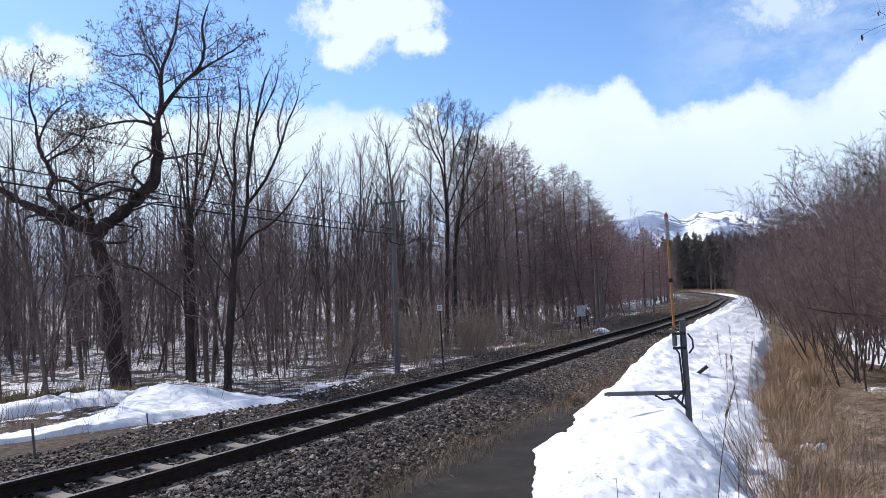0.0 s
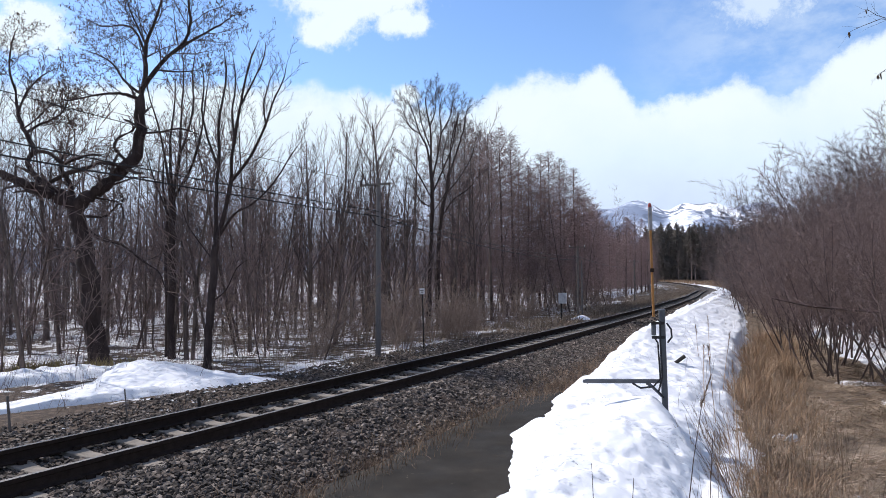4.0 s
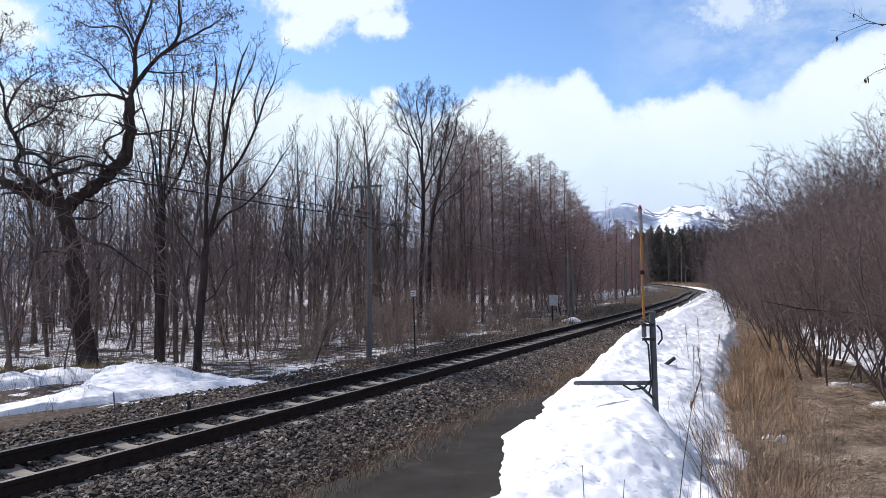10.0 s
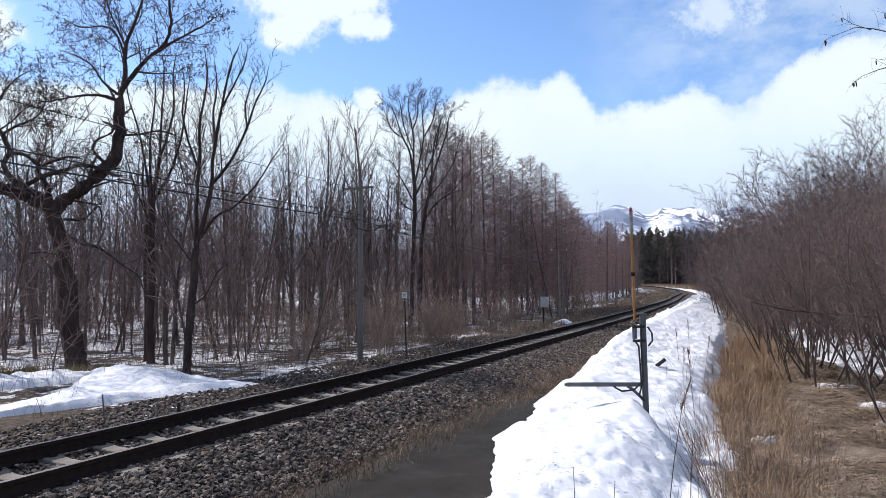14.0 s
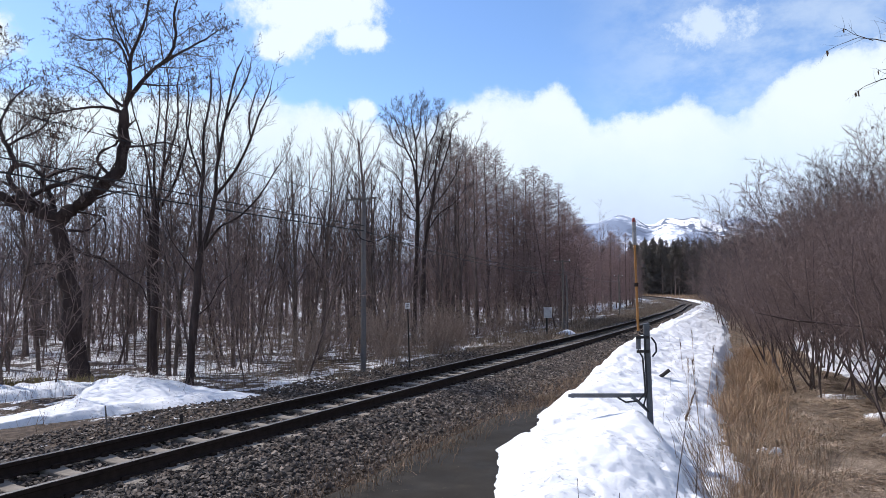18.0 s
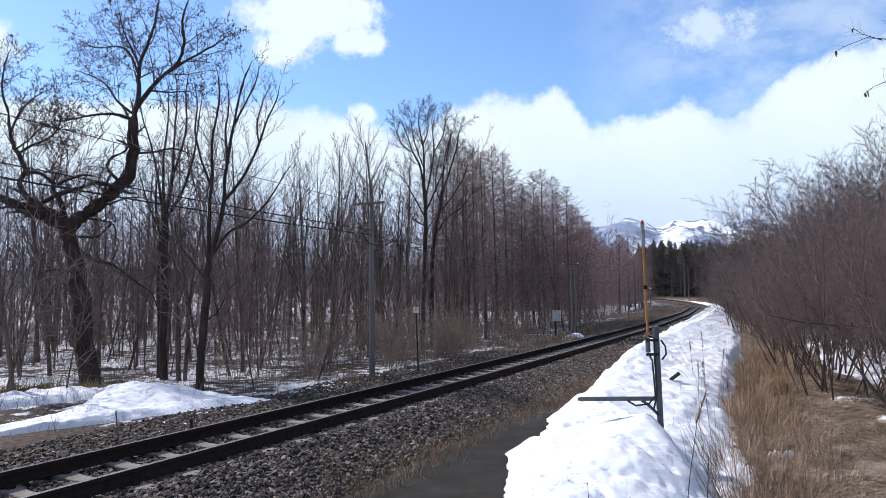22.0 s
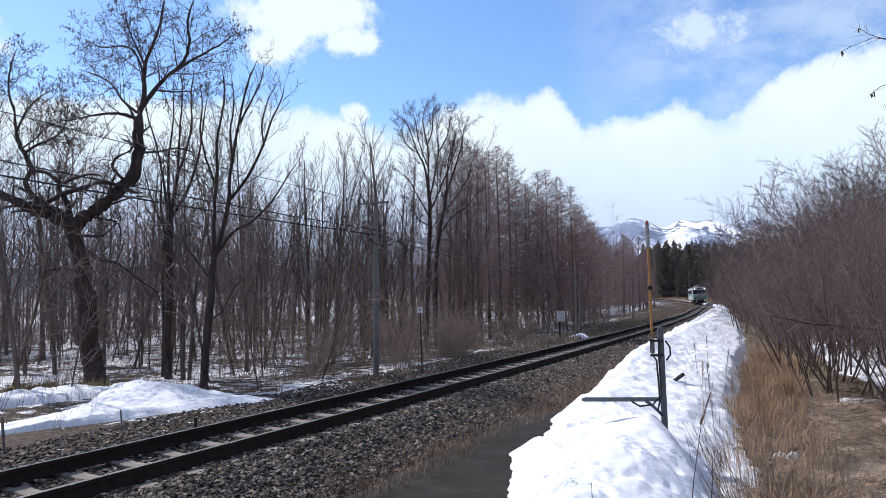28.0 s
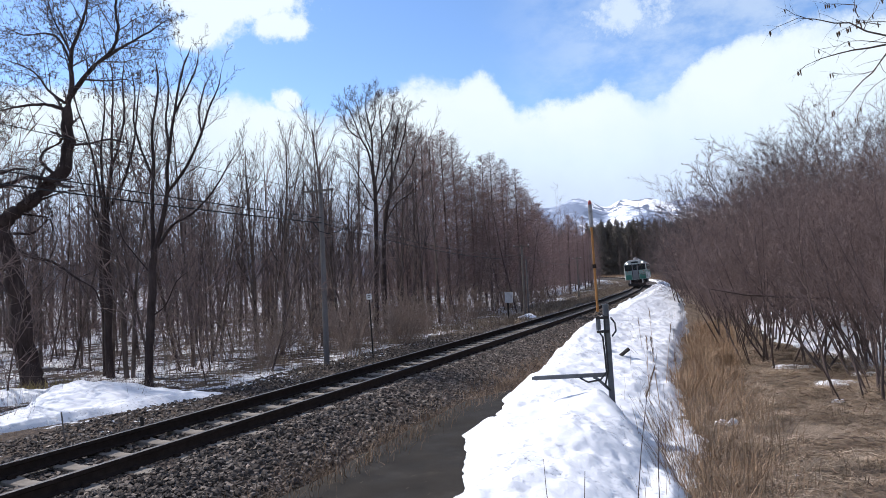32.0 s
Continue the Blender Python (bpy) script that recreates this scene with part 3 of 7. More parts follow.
def mat_cloud():
    m = Mat("cloud")
    nt = m.nt
    nt.nodes.remove(m.b)
    nv = nt.nodes.new("ShaderNodeVectorMath")
    nv.operation = "NORMALIZE"
    nt.links.new(m.coord(), nv.inputs[0])
    v = nv.outputs[0]
    x, y, z = m.xyz(v)
    az = m.math("MULTIPLY", m.math("ARCTAN2", x, y), 57.2958)
    el = m.math("MULTIPLY", m.math("ARCSINE", z), 57.2958)
    w1 = m.math("SUBTRACT", m.noise(v, 26, 6, 0.6), 0.5)
    w2 = m.math("SUBTRACT", m.noise(v, 9, 5, 0.55), 0.5)
    w3 = m.math("SUBTRACT", m.noise(v, 75, 7, 0.7), 0.5)
    # upper outline of the great bank, degrees of height over degrees of bearing
    line = [(-40, 13.8), (-33, 14.3), (-24, 15.2), (-14, 15.9), (-6.3, 14.9), (-2, 13.8), (1.9, 15.7), (5.7, 16.6), (8.5, 16.4), (10.4, 17.2), (11.6, 16.0), (13.1, 14.0), (15.4, 13.8), (17.4, 14.5), (19.3, 14.8), (21.4, 14.8), (23.8, 13.7), (25.5, 14.4), (27.4, 16.0), (31.1, 17.2), (36, 17.6), (40, 17)]
    top = m.math("MULTIPLY", m.ramp(m.math("MULTIPLY", m.math("ADD", az, 40.0), 0.0125), [((a + 40) / 80, e / 30) for a, e in line]), 30.0)
    over = m.math("SUBTRACT", top, el)
    over = m.math("ADD", over, m.math("ADD", m.math("MULTIPLY", w1, 2.6), m.math("MULTIPLY", w3, 1.2)))
    soft = m.step(m.math("ADD", over, m.math("MULTIPLY", w2, 5.0)), -1.2, 1.6)
    bank = m.math("MULTIPLY", m.step(over, -0.5, 0.7), m.math("ADD", 0.55, m.math("MULTIPLY", soft, 0.45)))
    mask = bank
    for ca, ce, ra, re in ((-10.4, 22.6, 6.6, 2.4), (-12.7, 20.0, 2.6, 1.5), (-6.4, 20.9, 2.6, 1.3), (-33.8, 18.3, 2.3, 1.9), (-36, 17.2, 3.0, 1.4), (-6.0, 15.0, 1.3, 1.0)):
        da = m.math("MULTIPLY", m.math("SUBTRACT", az, ca), 1 / ra)
        de = m.math("MULTIPLY", m.math("SUBTRACT", el, ce), 1 / re)
        r = m.math("SQRT", m.math("ADD", m.math("MULTIPLY", da, da), m.math("MULTIPLY", de, de)))
        r = m.math("SUBTRACT", r, m.math("ADD", m.math("ADD", m.math("MULTIPLY", w1, 1.5), m.math("MULTIPLY", w3, 0.8)), m.math("MULTIPLY", w2, 0.9)))
        mask = m.math("MAXIMUM", mask, m.step(m.math("SUBTRACT", 1.0, r), -0.2, 0.4))
    veil = m.math("MULTIPLY", m.step(m.noise(m.stretch(v, 5, 5, 9), 1.9, 6, 0.62), 0.36, 0.7), m.step(az, 9.0, 24.0))
    mask = m.math("MAXIMUM", mask, m.math("MULTIPLY", veil, 0.42))
    # a torn wisp high over the bank
    da, de = m.math("MULTIPLY", m.math("SUBTRACT", az, 22.5), 0.22), m.math("MULTIPLY", m.math("SUBTRACT", el, 20.4), 0.5)
    r = m.math("SUBTRACT", m.math("SQRT", m.math("ADD", m.math("MULTIPLY", da, da), m.math("MULTIPLY", de, de))), m.math("ADD", m.math("MULTIPLY", w1, 2.2), m.math("MULTIPLY", w3, 1.4)))
    mask = m.math("MAXIMUM", mask, m.math("MULTIPLY", m.step(m.math("SUBTRACT", 1.0, r), -0.1, 0.9), 0.7))
    mask = m.math("MULTIPLY", mask, m.step(el, 42.0, 34.0))
    shade = m.math("ADD", m.step(el, 4.0, 15.0), m.math("MULTIPLY", w2, 0.8), True)
    em = nt.nodes.new("ShaderNodeEmission")
    m.put(em.inputs[0], m.ramp(shade, [(0.0, (0.66, 0.77, 0.95)), (0.5, (0.76, 0.89, 1.0)), (1.0, (0.87, 0.965, 1.0))]))
    em.inputs[1].default_value = 1.0
    tr = nt.nodes.new("ShaderNodeBsdfTransparent")
    mx = nt.nodes.new("ShaderNodeMixShader")
    m.put(mx.inputs[0], mask)
    nt.links.new(tr.outputs[0], mx.inputs[1])
    nt.links.new(em.outputs[0], mx.inputs[2])
    nt.links.new(mx.outputs[0], m.out.inputs[0])
    return m.m


ca_, ce_ = np.meshgrid(np.radians(np.linspace(-75, 75, 61)), np.radians(np.linspace(1.5, 43, 19)), indexing="ij")
clouds = new("cloud_layer", grid_mesh("cloud_layer", 4400 * np.cos(ce_) * np.sin(ca_), 4400 * np.cos(ce_) * np.cos(ca_), 4400 * np.sin(ce_), mat_cloud()))
clouds.location = EYE
tagged(clouds, "bright white cumulus bank drifting over blue sky", "clouds", kind="structure")


# ---- trees ----
def rvec(rng):
    return Vector((rng.uniform(-1, 1), rng.uniform(-1, 1), rng.uniform(-1, 1)))


def limb(rng, p, d, length, segs, wander, lift):
    pts, dirs = [p.copy()], [d.copy()]
    for _ in range(segs):
        d = (d + rvec(rng) * wander + Vector((0, 0, lift))).normalized()
        p = p + d * (length / segs)
        pts.append(p)
        dirs.append(d)
    return pts, dirs


def along(pts, dirs, rads, f):
    g = min(f * (len(pts) - 1), len(pts) - 1.001)
    i = int(g)
    t = g - i
    return pts[i].lerp(pts[i + 1], t), dirs[i].lerp(dirs[i + 1], t).normalized(), rads[i] * (1 - t) + rads[i + 1] * t


def sprout(rng, d, spin, angle):
    side = d.orthogonal().normalized()
    side.rotate(Matrix.Rotation(spin, 3, d))
    return (d * math.cos(angle) + side * math.sin(angle)).normalized()


def grow(out, rng, p, d, length, r, lev, sp, woody=1, tip=0.3):
    """Grows a branch and those on it. sp: for each level (count, start, angle, spread, ratio, taper, wander, lift, segs, sides); one side: a plain twig."""
    a = sp[lev]
    if a[9] == 1:
        out[1].spike(p, p + (d + rvec(rng) * a[6] + Vector((0, 0, a[7]))).normalized() * length, r)
        return
    pts, dirs = limb(rng, p, d, length, a[8], a[6], a[7])
    rads = [r * (1 - (1 - tip) * i / a[8]) for i in range(a[8] + 1)]
    out[0 if lev < woody else 1].tube(pts, rads, a[9])
    bear(out, rng, pts, dirs, rads, length, lev, sp, woody)


TWIG, STOUT = [0.004], [0.55]  # least radius of a twig, and a branch's share of its bearer's, for the tree in hand


def bear(out, rng, pts, dirs, rads, length, lev, sp, woody=1):
    if lev + 1 >= len(sp):
        return
    n, start, angle, spread, ratio, taper = sp[lev + 1][:6]
    spin = rng.uniform(0, 6.28)
    for k in range(n):
        f = start + (1 - start) * (k + rng.random()) / n
        q, dd, rr = along(pts, dirs, rads, f)
        spin += 2.4 + rng.uniform(-0.5, 0.5)
        c = sprout(rng, dd, spin, radians(angle + rng.uniform(-spread, spread)))
        ln = length * ratio * (1 - taper * f) * rng.uniform(0.65, 1.25)
        grow(out, rng, q, c, ln, max(rr * STOUT[0], TWIG[0]), lev + 1, sp, woody)


def tree_from(name, label, category, out, mats, group=""):
    ob = thing(name, label, category, group=group)
    part("trunk", out[0], mats[0], ob, smooth=True)
    part("crown", out[1], mats[1], ob)
    return ob


def make_bare(seed, height, r, stems=1, broad=False):
    """A slender bare broad-leaved tree with steep branches."""
    rng = random.Random(seed)
    out = Geo(), Geo()
    TWIG[0], STOUT[0] = 0.006, 0.4
    sp = [(0, 0, 0, 0, 0, 0, 0.05, 0.05, 9, 6), (13 // stems + 3, 0.3, 30, 10, 0.42, 0.68, 0.08, 0.1, 6, 4), (8, 0.15, 27, 10, 0.4, 0.3, 0.1, 0.08, 3, 3), (7, 0.1, 30, 14, 0.5, 0.3, 0.16, 0.1, 1, 1)]
    if broad:
        sp[1] = (15, 0.36, 46, 10, 0.36, 0.45, 0.1, 0.14, 6, 4)
        sp[2] = (10, 0.12, 40, 14, 0.4, 0.3, 0.15, 0.08, 3, 3)
    for k in range(stems):
        lean = Vector((rng.uniform(-1, 1), rng.uniform(-1, 1), 0)) * (0.05 if stems == 1 else 0.17)
        h = height * rng.uniform(0.8, 1.0) if k else height
        grow(out, rng, Vector((lean.x * 2, lean.y * 2, -0.3)), (Vector((0, 0, 1)) + lean).normalized(), h, r * rng.uniform(0.7, 1), 0, sp, 1, 0.14)
    return out


def make_far(seed, height, r):
    rng = random.Random(seed)
    out = Geo(), Geo()
    TWIG[0], STOUT[0] = 0.012, 0.5
    sp = [(0, 0, 0, 0, 0, 0, 0.05, 0.05, 6, 5), (19, 0.24, 30, 12, 0.36, 0.45, 0.1, 0.1, 3, 3), (12, 0.1, 34, 16, 0.45, 0.3, 0.2, 0.1, 1, 1)]
    grow(out, rng, Vector((0, 0, -0.3)), Vector((rng.uniform(-0.05, 0.05), 0, 1)).normalized(), height, r, 0, sp, 1, 0.18)
    return out


def make_larch(seed, height, r):
    rng = random.Random(seed)
    out = Geo(), Geo()
    pts, dirs = limb(rng, Vector((0, 0, -0.3)), Vector((0, 0, 1)), height, 9, 0.02, 0.03)
    rads = [r * (1 - 0.9 * i / 9) for i in range(10)]
    out[0].tube(pts, rads, 6)
    n = 180
    for k in range(n):
        f = 0.12 + 0.87 * ((k + rng.random()) / n) ** 0.92
        q, dd, rr = along(pts, dirs, rads, f)
        c = sprout(rng, dd, k * 2.4 + rng.uniform(-0.5, 0.5), radians(92 - 20 * f + rng.uniform(-10, 10)))
        ln = height * min(0.23 + 0.04 * math.sin(k * 1.7), 0.6 * (1.0 - f) + 0.012) * rng.uniform(0.6, 1.12)
        bp, bd = limb(rng, q, c, ln, 3, 0.06, 0.05)
        out[1].tube(bp, [0.019, 0.014, 0.009, 0.004], 3)
        br = [0.016] * 4
        for j in range(8 + int(ln * 9)):
            t, td, tr = along(bp, bd, br, rng.uniform(0.1, 1.0))
            e = sprout(rng, td, rng.uniform(0, 6.28), radians(50 + rng.uniform(-20, 24)))
            out[1].spike(t, t + (e + Vector((0, 0, -0.15))) * rng.uniform(0.15, 0.7), 0.0085)
    return out


def make_shrub(seed, height, stems, branches, twigs, thick, spread=36, clear=0.16):
    rng = random.Random(seed)
    out = Geo(), Geo()
    TWIG[0] = thick
    sp = [(0, 0, 0, 0, 0, 0, 0.1, 0.05, 6, 5), (branches, clear, 34, 14, 0.42, 0.4, 0.13, 0.04, 3, 3), (7, 0.1, 38, 16, 0.42, 0.3, 0.18, 0.03, 2, 3), (twigs, 0.1, 40, 20, 0.42, 0.2, 0.3, 0.06, 1, 1)]
    for k in range(stems):
        c = sprout(rng, Vector((0, 0, 1)), k * 2.4, radians(rng.uniform(4, spread)))
        o = Vector((c.x * 0.9, c.y * 0.9, -0.2)) + Vector((rng.uniform(-0.7, 0.7), rng.uniform(-0.7, 0.7), 0))
        grow(out, rng, o, c, height * rng.uniform(0.6, 1.05), rng.uniform(0.013, 0.036), 0, sp, 1, 0.2)
    return out


def make_sapling(seed, height):
    rng = random.Random(seed)
    out = Geo(), Geo()
    TWIG[0], STOUT[0] = 0.006, 0.58
    sp = [(0, 0, 0, 0, 0, 0, 0.08, 0.05, 6, 4), (18, 0.12, 42, 16, 0.38, 0.4, 0.16, 0.06, 2, 3), (10, 0.1, 42, 20, 0.5, 0.3, 0.28, 0.08, 1, 1)]
    c = sprout(rng, Vector((0, 0, 1)), rng.uniform(0, 6), radians(rng.uniform(2, 20)))
    grow(out, rng, Vector((0, 0, -0.2)), c, height, 0.018, 0, sp, 1, 0.3)
    return out


def make_stem(seed):
    """A thin young tree, mostly trunk."""
    rng = random.Random(seed)
    out = Geo(), Geo()
    TWIG[0] = 0.006
    sp = [(0, 0, 0, 0, 0, 0, 0.05, 0.05, 7, 5), (14, 0.2, 38, 14, 0.22, 0.4, 0.13, 0.1, 2, 3), (7, 0.1, 40, 18, 0.5, 0.3, 0.25, 0.1, 1, 1)]
    c = sprout(rng, Vector((0, 0, 1)), rng.uniform(0, 6), radians(rng.uniform(1, 9)))
    grow(out, rng, Vector((0, 0, -0.2)), c, 6.0, 0.038, 0, sp, 1, 0.2)
    return out


def make_spruce(seed, height, r):
    """A dark evergreen with drooping tiers of needle sprays."""
    rng = random.Random(seed)
    out = Geo(), Geo()
    out[0].tube([Vector((0, 0, -0.5)), Vector((0, 0, height))], [r, 0.03], 6)
    tiers = 42
    for k in range(tiers):
        f = (k + 0.5) / tiers
        z = height * (0.05 + 0.93 * f)
        reach = height * 0.2 * (1 - f) ** 0.65 + 0.25
        n = int(15 - 8 * f)
        for j in range(n):
            w = 6.283 * (j + rng.random()) / n
            ln = reach * rng.uniform(0.55, 1.15)
            d = Vector((math.cos(w), math.sin(w), rng.uniform(-0.5, 0.25))).normalized()
            p = Vector((0, 0, z + rng.uniform(-0.5, 0.5)))
            for q in range(5):
                o = p + d * ln * rng.uniform(0.1, 0.8)
                out[1].spike(o, o + (d * 0.8 + rvec(rng) * 0.7).normalized() * ln * rng.uniform(0.25, 0.5), rng.uniform(0.1, 0.2))
    return out


def plant(proto, x, y, turn, size, sink=0.0, first=False):
    m = pose(x, y, on_ground(x, y) - sink, 0, 0, turn) @ Matrix.Diagonal((size, size, size, 1))
    if first:
        proto.matrix_basis = m
        return proto
    return copy_thing(proto, m)


def scatter(protos, places, rng, lo=0.85, hi=1.15):
    used = set()
    for x, y in places:
        k = rng.randrange(len(protos))
        plant(protos[k], x, y, rng.uniform(0, 360), rng.uniform(lo, hi), 0.02, k not in used)
        used.add(k)
    for k in range(len(protos)):
        if k not in used:
            for o in [*protos[k].children_recursive, protos[k]]:
                bpy.data.objects.remove(o)


class LimbTree:
    """A tree grown round a few limbs of known course; the first limb is the trunk."""

    def __init__(self, seed, sp, twig, stout, reach, thin_below=0.0, knots=0.18):
        self.rng, self.sp, self.twig, self.stout, self.reach, self.thin_below, self.knots = random.Random(seed), sp, twig, stout, reach, thin_below, knots
        self.limbs, self.crown = [], Geo()

    def bough(self, r0, r1, *ctrl):
        """Radius at the start and end, then points from the foot."""
        rng, ctrl, pts = self.rng, [Vector(p) for p in ctrl], []
        TWIG[0], STOUT[0] = self.twig, self.stout
        for i in range(len(ctrl) - 1):
            a, b, c, d = ctrl[max(i - 1, 0)], ctrl[i], ctrl[i + 1], ctrl[min(i + 2, len(ctrl) - 1)]
            for j in range(4):
                t = j / 4
                pts.append(0.5 * ((2 * b) + (c - a) * t + (2 * a - 5 * b + 4 * c - d) * t * t + (3 * b - a - 3 * c + d) * t ** 3) + rvec(rng) * r0 * self.knots)
        pts.append(ctrl[-1])
        n = len(pts)
        rads = [(r0 + (r1 - r0) * (i / (n - 1)) ** 0.85) * rng.uniform(0.93, 1.08) for i in range(n)]
        if self.limbs:  # a limb runs out into a twig
            rads = [r * min(1, 0.15 + 0.85 * (n - 1 - i) / 3) for i, r in enumerate(rads)]
        g = Geo()
        if not self.limbs:  # the trunk spreads into its roots
            rads[0], rads[1] = r0 * 1.35, r0 * 1.12
            pts[0] -= Vector((0, 0, 0.5))
        g.tube(pts, rads, 9 if r0 > 0.1 else 6)
        if self.limbs:
            dirs = [(pts[min(i + 1, n - 1)] - pts[max(i - 1, 0)]).normalized() for i in range(n)]
            ln = sum((pts[i + 1] - pts[i]).length for i in range(n - 1))
            low = self.thin_below and sum(p.z for p in pts) / n < self.thin_below
            bear((self.crown, self.crown), rng, pts, dirs, rads, min(ln, self.reach) * (0.62 if low else 1), 0, self.sp[:-1] if low else self.sp, 1)
        self.limbs.append(g)

    def stand(self, name, label, x, y, wood, twigs, group=""):
        ob = thing(name, label, "tree", pose(x, y, -0.55), group)
        for k, g in enumerate(self.limbs):
            part("limb" if k else "trunk", g, wood, ob, smooth=True)
        part("crown", self.crown, twigs, ob)
        return ob


def edge_trees():
    """Forked trees that stand out at the edge of the wood."""
    steep = [None, (11, 0.12, 33, 12, 0.34, 0.45, 0.12, 0.1, 4, 4), (7, 0.12, 34, 12, 0.4, 0.35, 0.14, 0.08, 3, 3), (7, 0.1, 36, 15, 0.4, 0.3, 0.2, 0.08, 1, 1)]
    tree = LimbTree(51, steep, 0.0036, 0.31, 3.2)
    bough = tree.bough
    bough(0.110, 0.088, (-0.08, 0.00, 0.05), (-0.05, 0.00, 0.75), (0.01, 0.00, 1.62), (0.08, 0.00, 2.79), (0.13, 0.00, 3.38))
    bough(0.059, 0.015, (0.13, 0.00, 3.35), (0.12, 0.04, 4.21), (0.11, 0.09, 5.04), (0.15, 0.13, 5.87), (0.12, 0.17, 6.71), (0.25, 0.21, 7.56), (0.28, 0.26, 8.15), (0.15, 0.30, 8.87))
    bough(0.066, 0.015, (0.13, 0.00, 3.35), (0.39, -0.07, 4.29), (0.56, -0.14, 5.00), (0.62, -0.21, 5.80), (0.80, -0.29, 6.76), (0.95, -0.36, 7.47), (1.15, -0.43, 8.17), (1.39, -0.50, 8.70))
    bough(0.044, 0.011, (0.65, -0.30, 5.05), (1.14, -0.44, 5.60), (1.56, -0.58, 6.37), (1.84, -0.72, 7.04), (2.10, -0.86, 7.47), (2.25, -1.00, 7.94))
    bough(0.044, 0.011, (0.16, 0.00, 3.50), (0.65, -0.14, 4.19), (1.17, -0.28, 4.43), (1.77, -0.42, 4.96), (2.19, -0.56, 5.57), (2.58, -0.70, 6.04))
    bough(0.037, 0.011, (0.13, 0.10, 5.48), (-0.22, 0.30, 6.27), (-0.46, 0.50, 7.09), (-0.49, 0.70, 7.92), (-0.71, 0.90, 8.77))
    bough(0.037, 0.011, (0.63, -0.10, 6.18), (0.47, 0.20, 7.00), (0.46, 0.50, 7.85), (0.25, 0.80, 8.81))
    bough(0.029, 0.011, (0.86, -0.30, 7.02), (1.11, -0.13, 7.66), (1.34, 0.03, 8.32), (1.36, 0.20, 8.86))
    bough(0.029, 0.009, (1.61, -0.60, 6.39), (1.46, -0.30, 7.02), (1.52, 0.00, 7.70), (1.61, 0.30, 8.17))
    bough(0.022, 0.009, (0.11, 0.00, 2.94), (-0.42, 0.20, 3.54), (-0.80, 0.40, 4.01), (-1.05, 0.60, 4.64))
    bough(0.022, 0.009, (0.03, 0.00, 1.91), (0.48, -0.20, 2.21), (0.83, -0.40, 2.78), (1.25, -0.60, 3.03))
    tree.stand("forked_tree", "dark forked bare tree at the edge of the wood", -6.5, 17.75, M_OAK, M_DTWIG, "trees of the wood")
    tree = LimbTree(52, steep, 0.0036, 0.31, 3.0)
    bough = tree.bough
    bough(0.121, 0.095, (0.08, 0.00, -0.15), (0.05, 0.00, 0.79), (0.05, 0.00, 2.51), (0.04, 0.00, 3.90), (0.04, 0.00, 5.21))
    bough(0.043, 0.013, (0.03, 0.00, 4.42), (-0.23, 0.15, 6.02), (-0.58, 0.30, 7.39), (-0.95, 0.45, 8.33), (-1.12, 0.60, 9.20))
    bough(0.052, 0.013, (0.02, 0.00, 5.12), (0.01, -0.12, 6.15), (0.07, -0.25, 6.98), (0.24, -0.38, 8.00), (0.26, -0.50, 9.20))
    bough(0.052, 0.013, (0.06, 0.00, 5.12), (0.19, 0.10, 6.28), (0.20, 0.20, 7.67), (0.22, 0.30, 8.97), (0.07, 0.40, 10.04))
    bough(0.052, 0.013, (0.06, 0.00, 4.94), (0.68, -0.18, 5.96), (1.04, -0.35, 6.95), (1.22, -0.52, 7.86), (1.42, -0.70, 8.78))
    bough(0.035, 0.013, (0.04, 0.00, 4.25), (-0.49, 0.30, 5.16), (-0.95, 0.60, 6.10), (-1.32, 0.90, 6.98))
    bough(0.043, 0.013, (0.17, 0.20, 6.38), (0.46, 0.07, 7.07), (0.67, -0.05, 7.92), (0.69, -0.18, 8.94), (0.88, -0.30, 9.70))
    bough(0.060, 0.026, (-0.32, 0.50, -0.13), (-0.30, 0.52, 1.45), (-0.39, 0.54, 3.04), (-0.34, 0.56, 4.29), (-0.52, 0.58, 5.55), (-0.47, 0.60, 6.64))
    bough(0.026, 0.010, (0.05, 0.00, 3.55), (0.24, 0.40, 4.28), (0.52, 0.80, 4.76))
    tree.stand("forked_tree", "many-stemmed dark bare tree at the edge of the wood", -8.9, 20.9, M_OAK, M_DTWIG, "trees of the wood")
    fine = [None, (13, 0.2, 42, 14, 0.42, 0.4, 0.14, 0.1, 4, 4), (9, 0.15, 40, 14, 0.45, 0.3, 0.16, 0.06, 3, 3), (10, 0.1, 42, 18, 0.6, 0.3, 0.22, 0.05, 1, 1)]
    tree = LimbTree(53, fine, 0.0046, 0.38, 2.6)
    bough = tree.bough
    bough(0.129, 0.093, (-0.14, 0.00, -1.14), (-0.11, 0.00, 1.37), (-0.04, 0.00, 3.37), (0.02, 0.00, 4.92), (0.06, 0.00, 6.83), (-0.03, 0.00, 8.28))
    bough(0.072, 0.017, (0.00, 0.00, 7.93), (-0.20, 0.08, 9.17), (-0.61, 0.15, 10.06), (-0.96, 0.23, 11.17), (-1.31, 0.30, 11.93))
    bough(0.072, 0.017, (0.00, 0.00, 8.13), (0.01, -0.08, 9.43), (-0.07, -0.15, 10.43), (-0.26, -0.23, 11.43), (-0.17, -0.30, 12.17))
    bough(0.057, 0.017, (0.03, 0.00, 7.41), (0.35, 0.15, 8.89), (0.52, 0.30, 10.09), (0.44, 0.45, 11.31), (0.67, 0.60, 12.30))
